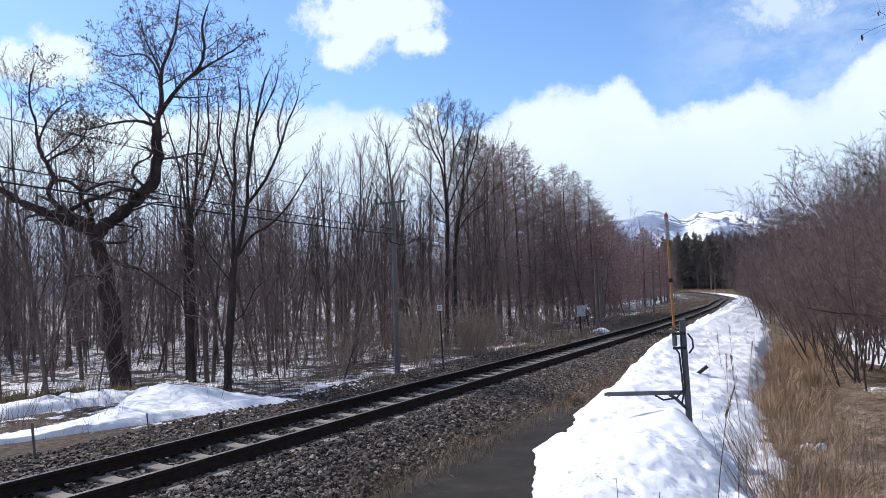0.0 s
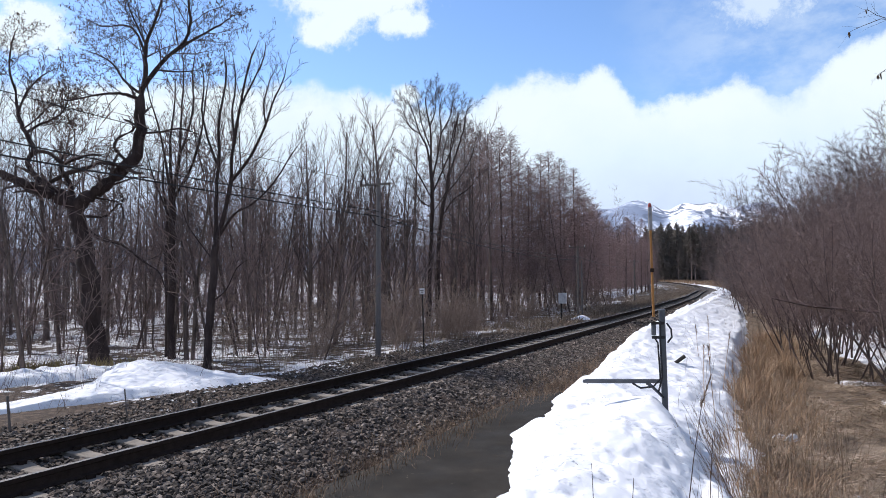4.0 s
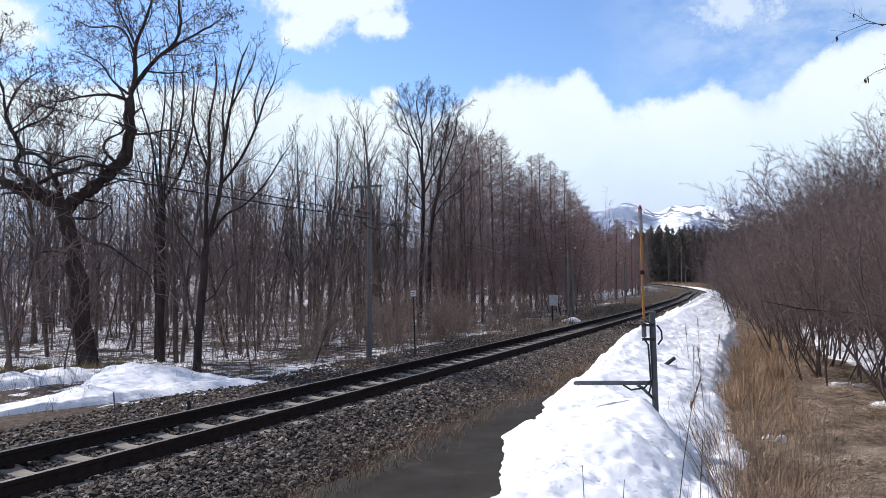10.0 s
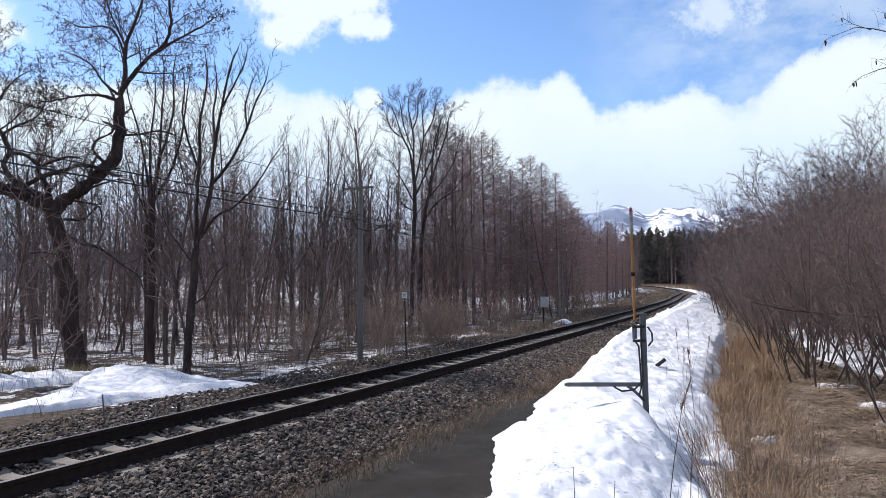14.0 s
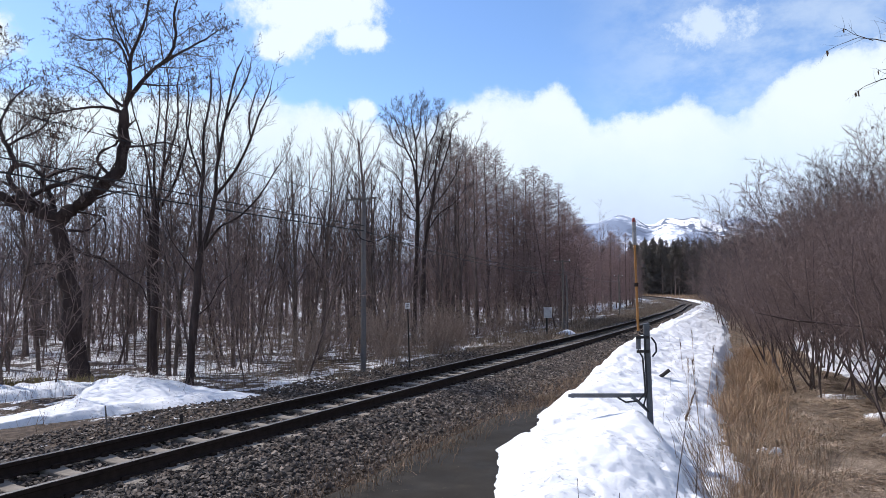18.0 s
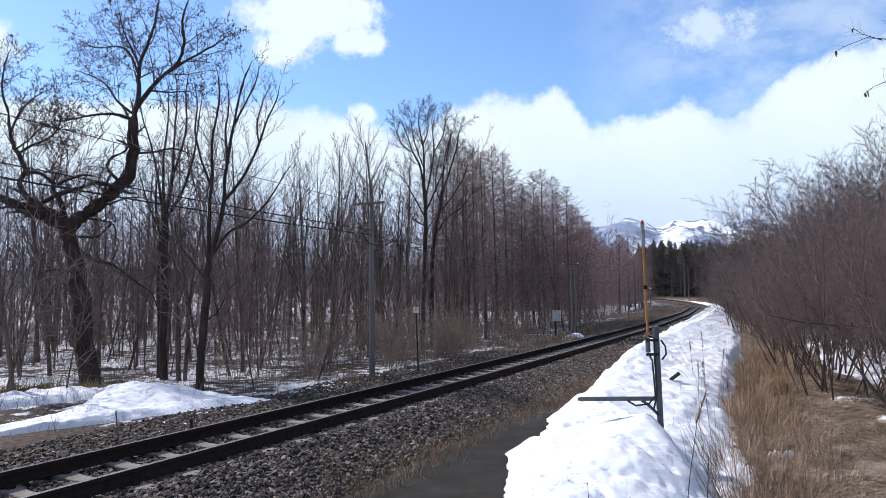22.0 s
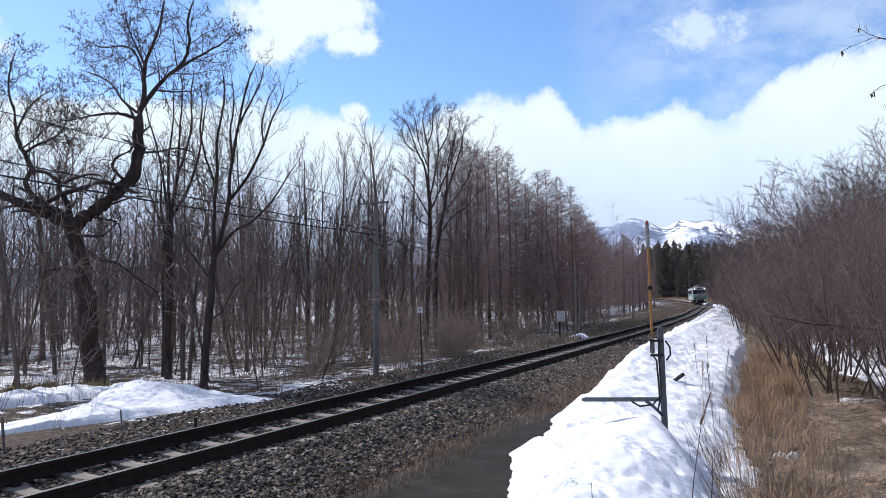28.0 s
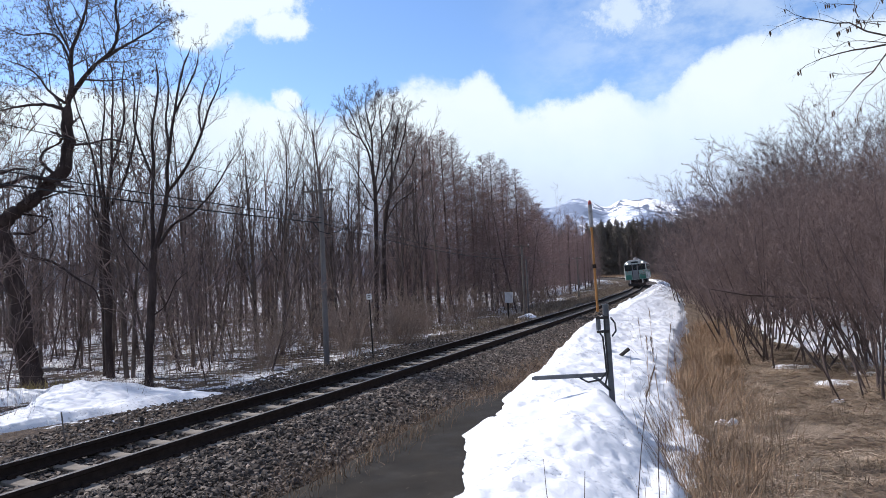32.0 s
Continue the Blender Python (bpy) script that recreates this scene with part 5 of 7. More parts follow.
def undergrowth(n, twigs):
    """Thin shoots and fallen twigs all over the floor of the wood."""
    r = np.random.RandomState(22)
    az, d = np.radians(r.uniform(-46, 4.5, n)), 15 + 60 * r.uniform(0, 1, n) ** 0.8
    x, y = d * np.sin(az), d * np.cos(az)
    s, u = track_uv(x, y)
    ok = (u < -5.5 - 1.2 * fuzz(x, y, 3, 2, 4)) & (fuzz(x, y, 4, 3, 9) > -0.35)
    x, y, d = x[ok], y[ok], d[ok]
    n = len(x)
    foot = np.stack([x, y, ground_z(x, y) - 0.03], -1)[:, None] + np.concatenate([r.normal(0, 0.22, (n, twigs, 2)), np.zeros((n, twigs, 1))], 2)
    tall = r.uniform(0.3, 1.0, (n, 1)) ** 1.5 * np.interp(d, [15, 40, 70], [1.2, 1.6, 1.9])[:, None] * r.uniform(0.4, 1.1, (n, twigs))
    w, out = r.uniform(0, 6.283, (n, twigs)), r.uniform(0.05, 0.75, (n, twigs))
    head = foot + np.stack([np.cos(w) * out, np.sin(w) * out, np.ones((n, twigs))], -1) * tall[..., None]
    rad = np.broadcast_to(np.interp(d, [15, 70], [0.005, 0.014])[:, None], (n, twigs)).reshape(-1, 1)
    return tagged(new("undergrowth", spikes("undergrowth", foot.reshape(-1, 3), head.reshape(-1, 3), rad, M_STWIG)), "thin brown shoots and twigs on the snowy forest floor", "undergrowth", kind="stuff")


undergrowth(4500, 6)

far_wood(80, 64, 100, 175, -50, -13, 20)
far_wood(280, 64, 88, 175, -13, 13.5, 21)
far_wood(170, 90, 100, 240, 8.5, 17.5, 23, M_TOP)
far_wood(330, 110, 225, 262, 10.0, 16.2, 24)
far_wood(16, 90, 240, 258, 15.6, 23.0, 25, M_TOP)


# ---- far evergreen wood behind the bend ----
spruces = [tree_from("spruce", "dark evergreen spruce in the far wood", "tree", make_spruce(140 + k, 17.0, 0.25), (M_BARK, M_SPRUCE), "evergreens beyond the bend") for k in range(3)]
far_rng = random.Random(9)
far_places = []
for k in range(210):
    a, d = radians(15.0 + 12.0 * (k + far_rng.random()) / 210), far_rng.uniform(255, 345)
    far_places.append((d * math.sin(a), d * math.cos(a)))
for k in range(10):
    a, d = radians(21.3 + 4.5 * k / 10), far_rng.uniform(235, 255)
    far_places.append((d * math.sin(a), d * math.cos(a)))
scatter(spruces, far_places, far_rng, 1.0, 1.25)

# ---- dry grass ----
def blades(name, label, places, height, width, lean, mat, rng, category="grass", flat=0.0, in_snow=False):
    """Bent blades of dry grass as one mesh; places: rows of x, y."""
    p = np.asarray(places, float)
    if not in_snow:
        s, u = track_uv(p[:, 0], p[:, 1])
        p = p[(u < 5) | (u > BANK_RIGHT(s) - 0.3)]
    n = len(p)
    z = surface_z(p[:, 0], p[:, 1]) - 0.02
    w = rng.uniform(0, 2 * np.pi, n)
    h = height * rng.uniform(0.45, 1.15, n)
    ln = h * np.abs(rng.normal(0, lean, n))
    ln = np.maximum(ln, h * flat)
    dx, dy = np.cos(w), np.sin(w)
    q = rng.uniform(0, 2 * np.pi, n)
    sx, sy = np.cos(q) * width / 2, np.sin(q) * width / 2
    rows = []
    for f, k in ((0.0, 1.0), (0.5, 0.8), (1.0, 0.0)):
        cx, cy = p[:, 0] + dx * ln * f * f, p[:, 1] + dy * ln * f * f
        cz = z + np.sqrt(np.maximum(h * h - (ln * 0.75) ** 2, (0.12 * h) ** 2)) * f
        rows.append(np.stack([cx - sx * k, cy - sy * k, cz], 1))
        if k:
            rows.append(np.stack([cx + sx * k, cy + sy * k, cz], 1))
    v = np.stack(rows, 1).reshape(-1, 3)
    b = np.arange(n)[:, None] * 5
    me = bpy.data.meshes.new(name)
    quads, tris = (b + [0, 1, 3, 2]).tolist(), (b + [2, 3, 4]).tolist()
    me.from_pydata(v.tolist(), [], quads + tris)
    me.materials.append(mat)
    me.update()
    return tagged(new(name, me), label, category, kind="stuff")


nrng = np.random.RandomState(3)


def strip(n, s0, s1, u0, u1, power=1.0):
    s = s0 + (s1 - s0) * nrng.uniform(0, 1, n) ** power
    x, y, _ = track(s, nrng.uniform(u0, u1, n))
    return np.stack([x, y], 1)


def clumped(pts, clump, spread):
    """Gathers points into tufts."""
    c = pts[nrng.randint(0, max(1, len(pts) // clump), len(pts))]
    return c + nrng.normal(0, spread, pts.shape)


def straw_mat(name, label, p, length, width, mat, rng):
    """Flattened straws that lie over one another, combed by the snow that lay on them."""
    s, u = track_uv(p[:, 0], p[:, 1])
    p = p[(u > BANK_RIGHT(s) - 0.4) & (u < np.interp(s, [12.5, 15, 19], [13, 9.0, 7.4]))]
    bare_soil = ((p[:, 0] - 5.35) / 0.75) ** 2 + ((p[:, 1] - 9.5) / 0.5) ** 2 + 0.5 * fuzz(p[:, 0], p[:, 1], 0.4, 2, 5) < 1
    p = p[~bare_soil]
    n = len(p)
    w = 5.0 * fuzz(p[:, 0], p[:, 1], 1.1, 3, 41) + rng.normal(0, 2.6, n)
    ln = length * rng.uniform(0.4, 1.3, n)
    tuft = np.clip(fuzz(p[:, 0], p[:, 1], 0.45, 3, 43) + 0.3, 0, 1)
    z = surface_z(p[:, 0], p[:, 1]) + 0.005 + 0.13 * tuft * rng.uniform(0.1, 1, n)
    rise, curl = ln * rng.uniform(-0.1, 0.45, n) * (0.3 + tuft), rng.normal(0, 0.6, n)
    rows = []
    for f, k in ((0.0, 0.8), (0.5, 1.0), (1.0, 0.0)):
        a = w + curl * f
        cx, cy = p[:, 0] + np.cos(a) * ln * f, p[:, 1] + np.sin(a) * ln * f
        cz = z + rise * math.sin(f * 2.5)
        sx, sy = -np.sin(a) * width * k / 2, np.cos(a) * width * k / 2
        rows.append(np.stack([cx - sx, cy - sy, cz], 1))
        if k:
            rows.append(np.stack([cx + sx, cy + sy, cz + width * 0.4], 1))
    v = np.stack(rows, 1).reshape(-1, 3)
    b = np.arange(n)[:, None] * 5
    me = bpy.data.meshes.new(name)
    me.from_pydata(v.tolist(), [], (b + [0, 1, 3, 2]).tolist() + (b + [2, 3, 4]).tolist())
    me.materials.append(mat)
    me.update()
    return tagged(new(name, me), label, "grass", kind="stuff")


def tussocks(name, label, p, each, height, spread, width, mat, rng):
    """Tufts whose blades fan outwards from their roots and droop."""
    n = len(p) * each
    c = np.repeat(p, each, 0)
    w, out = rng.uniform(0, 2 * np.pi, n), np.abs(rng.normal(0, 0.42, n))
    root = c + np.stack([np.cos(w), np.sin(w)], 1) * (spread * rng.uniform(0, 1, n) ** 0.7)[:, None]
    h = np.repeat(rng.uniform(0.6, 1.2, len(p)), each) * height * rng.uniform(0.4, 1.1, n)
    w = w + rng.normal(0, 0.7, n)
    z0 = surface_z(root[:, 0], root[:, 1]) - 0.02
    q = rng.uniform(0, np.pi, n)
    rows = []
    for f, k in ((0.0, 1.0), (0.4, 0.9), (0.75, 0.7), (1.0, 0.0)):
        r = h * out * (f * 0.7 + f * f * 0.9)
        cz = z0 + h * (f - np.clip(out, 0, 0.95) * 0.5 * f * f)
        cx, cy = root[:, 0] + np.cos(w) * r, root[:, 1] + np.sin(w) * r
        sx, sy = np.cos(q) * width * k / 2, np.sin(q) * width * k / 2
        rows.append(np.stack([cx - sx, cy - sy, cz], 1))
        if k:
            rows.append(np.stack([cx + sx, cy + sy, cz], 1))
    v = np.stack(rows, 1).reshape(-1, 3)
    b = np.arange(n)[:, None] * 7
    me = bpy.data.meshes.new(name)
    me.from_pydata(v.tolist(), [], (b + [0, 1, 3, 2]).tolist() + (b + [2, 3, 5, 4]).tolist() + (b + [4, 5, 6]).tolist())
    me.materials.append(mat)
    me.update()
    return tagged(new(name, me), label, "grass", kind="stuff")


straw_mat("verge_grass", "matted pale dry grass pressed flat on the verge", strip(62000, 1.5, 20, 5.9, 12.5, 1.1), 0.28, 0.0065, M_STRAW, nrng)
straw_mat("verge_litter", "brown broken stalks among the matted grass", strip(16000, 1.5, 20, 5.9, 12.5, 1.1), 0.3, 0.009, M_WEED, nrng)
tussocks("verge_tufts", "low tufts of pale dry grass on the verge", strip(150, 4, 22, 6.6, 11, 1.0), 22, 0.26, 0.14, 0.006, M_STRAW, nrng)
tussocks("reed_bed", "tall golden dry reeds at the edge of the snow", strip(110, 8.6, 23, 5.75, 6.8), 66, 0.6, 0.22, 0.008, M_REED, nrng)
tussocks("dead_weeds", "brown dead weed stems at the edge of the snow", strip(80, 2.0, 9.0, 5.95, 7.0), 20, 0.55, 0.24, 0.0055, M_REED, nrng)
tussocks("brown_weeds", "thin brown weed stems among the dry grass", strip(80, 2.0, 8.6, 6.15, 7.4), 16, 0.6, 0.26, 0.005, M_WEED, nrng)
blades("verge_weeds", "sparse brown stems standing in the snow", clumped(strip(160, 2.0, 30, 4.9, 6.2), 4, 0.2), 0.9, 0.007, 0.35, M_WEED, nrng, in_snow=True)
blades("ballast_grass", "straggling dry grass along the platform edge", clumped(strip(19000, -4, 60, 1.95, 3.05, 1.1), 18, 0.14), 0.22, 0.008, 0.8, M_WEED, nrng, flat=0.35)
blades("trackside_grass", "thin brown grass beside the heap of snow", clumped(strip(1700, -3, 12, -6.5, -3.4), 12, 0.2), 0.12, 0.007, 0.9, M_WEED, nrng, flat=0.5)
blades("platform_fringe", "brown matted grass along the broken asphalt edge", clumped(strip(9000, -4, 12, 2.3, 2.95, 1.2), 20, 0.09), 0.2, 0.007, 0.9, M_WEED, nrng, flat=0.4)
blades("platform_litter", "stray straws lying on the dark asphalt", strip(420, -3, 6, 2.9, 4.4, 1.1), 0.16, 0.006, 0.9, M_STRAW, nrng, flat=1.4, in_snow=True)
blades("wood_edge_grass", "brown dry grass along the edge of the wood", clumped(strip(12000, 8.5, 60, -8.0, -3.2, 1.1), 14, 0.16), 0.28, 0.01, 0.6, M_STRAW, nrng)
tussocks("bend_grass", "straw-coloured grass along the far side of the track", strip(850, 24, 125, -6.4, -2.7, 0.9), 26, 0.34, 0.5, 0.024, M_STRAW, nrng)
tussocks("bend_grass", "straw-coloured grass on the inside of the far bend", strip(900, 78, 200, -10.5, -1.7), 22, 0.34, 0.6, 0.035, M_STRAW, nrng)
blades("far_field_grass", "pale dry grass field before the evergreens", strip(9000, 130, 250, 3.5, 40), 1.1, 0.09, 0.5, M_REED, nrng)

tuft_at = np.array([(-12.6, 18.2), (-11.9, 18.5), (-11.3, 18.9), (-9.9, 18.7), (-13.3, 18.0), (-9.2, 18.9)])
blades("dwarf_bamboo", "yellow-green dwarf bamboo round the foot of the oak", tuft_at[nrng.randint(0, 6, 700)] + nrng.normal(0, 0.2, (700, 2)), 0.34, 0.03, 0.6, M_BAMBOO, nrng, flat=0.3)

# ---- poles, signs and wires ----
def utility_pole(x, y, top, r, mat, arm=None, label="grey concrete pole carrying wires beside the railway"):
    z = on_ground(x, y)
    ob = thing("utility_pole", label, "pole", pose(x, y, z, 0, 0, track_turn(15)), "poles along the railway")
    g = Geo()
    g.tube([Vector((0, 0, -0.5)), Vector((0, 0, (top - z) / 2)), Vector((0, 0, top - z))], [r, r * 0.86, r * 0.72], 12, True)
    part("pole", g, mat, ob, smooth=False)
    if arm:
        h = arm - z
        g = Geo()
        g.box((0.0, -r * 1.1, h), (1.0, 0.06, 0.06))
        arm_ob = part("crossarm", g, M_WOODPOLE, ob)
        for k in (-0.44, 0.44):
            g = Geo()
            g.tube([Vector((k, -r * 1.1, h + 0.03)), Vector((k, -r * 1.1, h + 0.07)), Vector((k, -r * 1.1, h + 0.12))], [0.03, 0.035, 0.02], 8, True)
            part("insulator", g, M_WHITE, arm_ob)
        g = Geo()
        g.tube([Vector((0.44, -r, h)), Vector((0.47, -r - 0.03, h - 0.25)), Vector((0.5, -r, h - 0.3))], [0.008] * 3, 5)
        part("lead_wire", g, M_RUBBER, ob)
    return ob


utility_pole(-2.4, 20.3, 4.94, 0.088, M_POLE, 4.75)
utility_pole(6.95, 40.2, 3.85, 0.075, M_WOODPOLE, 3.75, "weathered wooden pole with a crossarm beside the railway")
utility_pole(7.25, 40.6, 3.0, 0.06, M_POLE, None, "short grey pole beside the railway")
utility_pole(19.1, 75.0, 3.9, 0.09, M_WOODPOLE, 3.7, "far wooden pole beside the railway")
POLE_BACK = (-16.2, -6.5)
utility_pole(*POLE_BACK, 6.2, 0.125, M_POLE, 5.9)


def wire(p, q, sag, r=0.012, n=18):
    a, b = Vector(p), Vector(q)
    g = Geo()
    g.tube([a.lerp(b, i / n) - Vector((0, 0, sag * 4 * (i / n) * (1 - i / n))) for i in range(n + 1)], [r] * (n + 1), 5)
    ob = new("overhead_wire", g.mesh("overhead_wire", M_RUBBER))
    return tagged(ob, "thin black overhead wire strung between poles", "wire", group="wires along the railway")


A = (-2.4, 20.2)
wire((*POLE_BACK, 5.1), (*A, 3.8), 0.35, 0.016)
wire((*POLE_BACK, 5.5), (*A, 3.95), 0.35, 0.012)
wire((POLE_BACK[0], POLE_BACK[1], 6.0), (A[0], A[1], 4.7), 0.2, 0.008)
wire((*A, 3.8), (6.95, 40.1, 3.0), 0.3, 0.014)
wire((*A, 3.95), (6.95, 40.1, 3.2), 0.3, 0.01)
wire((6.95, 40.1, 3.2), (19.1, 75, 3.2), 0.3, 0.014)

ob = thing("cable_loop", "slack black cable looped past the pole", "cable")
g = Geo()
z0 = 3.8
g.tube([Vector((-2.62, 20.05, z0)), Vector((-2.45, 20.05, z0 - 0.25)), Vector((-2.2, 20.1, z0 - 0.34)), Vector((-1.95, 20.3, z0 - 0.28)), Vector((-1.7, 20.7, z0 - 0.12))], [0.018] * 5, 6)
part("cable", g, M_RUBBER, ob)

# distance marker
x, y = -1.1, 21.4
z = on_ground(x, y)
ob = thing("distance_marker", "small white plate on a thin dark iron post", "marker post", pose(x, y, z, 0, -1.5, -15))
g = Geo(); g.tube([Vector((0, 0, -0.3)), Vector((0, 0, 1.7 - z - 0.05))], [0.022, 0.022], 8, True); part("post", g, M_DARK, ob)
g = Geo(); g.box((0, -0.03, 1.55 - z), (0.16, 0.012, 0.18)); plate = part("plate", g, M_WHITE, ob, "small white plate")
for zz, w in ((1.58, 0.1), (1.52, 0.07)):
    g = Geo(); g.box((0, -0.0385, zz - z), (w, 0.004, 0.025)); part("mark", g, M_DARK, plate)

# relay box
x, y = 5.85, 38.9
z = on_ground(x, y)
ob = thing("relay_box", "pale grey metal box on a dark post beside the track", "equipment box", pose(x, y, z, 0, 0, -10))
g = Geo(); g.tube([Vector((-0.07, 0, -0.3)), Vector((-0.07, 0, 0.62 - z))], [0.05, 0.05], 8, True); part("post", g, M_DARK, ob)
g = Geo(); g.box((0, 0, 0.8 - z), (0.46, 0.3, 0.56), bev=0.02); body = part("body", g, M_GREY, ob)
g = Geo(); g.box((0, 0, 1.095 - z), (0.5, 0.34, 0.03)); part("lid", g, M_GREY, body)
g = Geo(); g.box((0, -0.156, 0.83 - z), (0.4, 0.012, 0.5)); door = part("door", g, M_GREY, body)
g = Geo(); g.box((0.14, -0.17, 0.83 - z), (0.02, 0.02, 0.08)); part("latch", g, M_DARK, door)
gx2, gy2 = np.meshgrid(np.linspace(5.9, 7.7, 30), np.linspace(37.9, 39.9, 30))
rr = np.clip(1 - ((gx2 - 6.8) / 0.75) ** 2 - ((gy2 - 38.9) / 0.95) ** 2 + 0.35 * fuzz(gx2, gy2, 0.7, 3, 9), 0, 1)
tagged(new("snow_pile", grid_mesh("snow_pile", gx2, gy2, ground_z(gx2, gy2) - 0.08 + 0.3 * rr + 0.05 * fuzz(gx2, gy2, 0.4, 3, 2), M_SNOW)), "small pile of grey snow beside the equipment box", "snow", kind="structure")

# signal post with its rod and arm
x, y = 2.62, 8.85
z = 0.06
ob = thing("obstruction_post", "grey steel post with a tall yellow rod in the snow", "track post", pose(x, y, z, 0, -1.0, -8))
g = Geo(); g.box((0, 0, 0.46), (0.072, 0.072, 2.0), bev=0.01); post = part("post", g, M_STEEL, ob)
g = Geo(); g.box((0, 0, 1.465), (0.085, 0.085, 0.012)); part("cap", g, M_STEEL, post)
g = Geo(); g.box((-0.5, -0.012, 0.56), (0.97, 0.045, 0.05)); arm_ = part("side_arm", g, M_STEEL, ob)
g = Geo(); g.tube([Vector((-0.95, -0.02, 0.555)), Vector((-1.02, -0.02, 0.56))], [0.03, 0.02], 8, True); part("end_cap", g, M_STEEL, arm_)
g = Geo(); g.tube([Vector((-0.02, -0.03, 0.36)), Vector((-0.16, -0.03, 0.5)), Vector((-0.22, -0.03, 0.54))], [0.022] * 3, 6, True); part("brace", g, M_STEEL, ob)
g = Geo(); g.tube([Vector((-0.105, -0.02, 1.38)), Vector((-0.105, -0.02, 2.5))], [0.017, 0.015], 10, True); rod = part("rod", g, M_YELLOW, ob, "faded yellow rod")
g = Geo(); g.tube([Vector((-0.105, -0.02, 1.95)), Vector((-0.105, -0.02, 2.0))], [0.026, 0.026], 10, True); part("band", g, M_RUST, rod)
g = Geo(); g.tube([Vector((-0.105, -0.02, 2.49)), Vector((-0.105, -0.02, 2.51)), Vector((-0.105, -0.02, 2.77)), Vector((-0.105, -0.02, 2.79))], [0.02, 0.027, 0.027, 0.022], 12, True); head = part("head", g, M_SLEEVE, rod, "grey sleeve at the top of the rod")
g = Geo(); g.tube([Vector((-0.105, -0.02, 2.79)), Vector((-0.105, -0.02, 2.82)), Vector((-0.105, -0.02, 2.845))], [0.024, 0.022, 0.01], 12, True); part("tip", g, M_RED, head, "red tip")
g = Geo(); g.box((-0.11, -0.02, 1.22), (0.055, 0.07, 0.15), bev=0.015); clamp = part("clamp", g, M_STEEL, ob)
g = Geo(); g.box((-0.06, -0.05, 1.3), (0.16, 0.02, 0.035)); part("bracket", g, M_DARK, clamp)
g = Geo(); g.box((-0.06, -0.05, 1.12), (0.16, 0.02, 0.035)); part("bracket", g, M_DARK, clamp)
for pts in ([(-0.12, -0.05, 1.14), (-0.07, -0.06, 1.05), (-0.06, -0.06, 0.8), (-0.055, -0.06, 0.6), (-0.14, -0.06, 0.5), (-0.3, -0.06, 0.48), (-0.4, -0.05, 0.54)],
            [(0.05, -0.04, 1.3), (0.1, -0.05, 1.22), (0.105, -0.05, 1.12), (0.05, -0.05, 1.05)],
            [(-0.1, -0.05, 1.36), (-0.03, -0.06, 1.32), (-0.04, -0.06, 1.1), (-0.03, -0.06, 0.62), (-0.08, -0.06, 0.44), (-0.02, -0.05, 0.36)]):
    g = Geo(); g.tube([Vector(p) for p in pts], [0.012] * len(pts), 6); part("cable", g, M_RUBBER, ob)

# small stakes on the far side
for x, y, h, r, mat, lab in ((-4.45, 11.75, 0.16, 0.03, M_DARK, "short black stake beside the track"), (-5.6, 11.5, 0.32, 0.012, M_WOODPOLE, "thin grey stake in the snow"), (-7.0, 10.6, 0.4, 0.02, M_WOODPOLE, "weathered stake beside the track")):
    z = on_ground(x, y)
    ob = thing("stake", lab, "stake", pose(x, y, z, 0, -6, 0))
    g = Geo(); g.tube([Vector((0, 0, -0.15)), Vector((0, 0, h + 0.15)), Vector((0, 0, h + 0.16))], [r, r, r * 0.7], 8, True); part("shaft", g, mat, ob)

# broken timber end in the snow
ob = thing("timber_stub", "dark broken timber end sticking out of the snow", "timber", pose(4.51, 14.22, 0.25, 20, 50, 20))
g = Geo(); g.box((0, 0, 0), (0.07, 0.07, 0.28), bev=0.02); part("stub", g, M_DARK, ob)

# ---- railway: rails and sleepers ----
railway = thing("railway_track", "single railway track with dark rusty rails on concrete sleepers", "railway track")
PROFILE = [(-0.0635, 0.017), (-0.0635, 0.027), (-0.012, 0.042), (-0.0075, 0.06), (-0.0075, 0.115), (-0.0325, 0.13), (-0.0325, 0.165), (-0.028, 0.17), (0.028, 0.17), (0.0325, 0.165), (0.0325, 0.13), (0.0075, 0.115), (0.0075, 0.06), (0.012, 0.042), (0.0635, 0.027), (0.0635, 0.017)]
s_rail = np.concatenate([np.arange(-14, 80, 0.5), np.arange(80, 300, 2.0), np.arange(300, 620, 6.0)])
for off in (-0.566, 0.566):
    g = Geo()
    for s in s_rail:
        for u, zz in PROFILE:
            g.v.append(track(s, off + u, zz))
    n = len(PROFILE)
    for i in range(len(s_rail) - 1):
        for j in range(n):
            q = (j + 1) % n
            g.f.append((i * n + j, i * n + q, (i + 1) * n + q, (i + 1) * n + j))
            g.k.append(1 if 7 <= j <= 7 else 0)
    part("rail", g, (M_RUST, M_RAILTOP), railway)


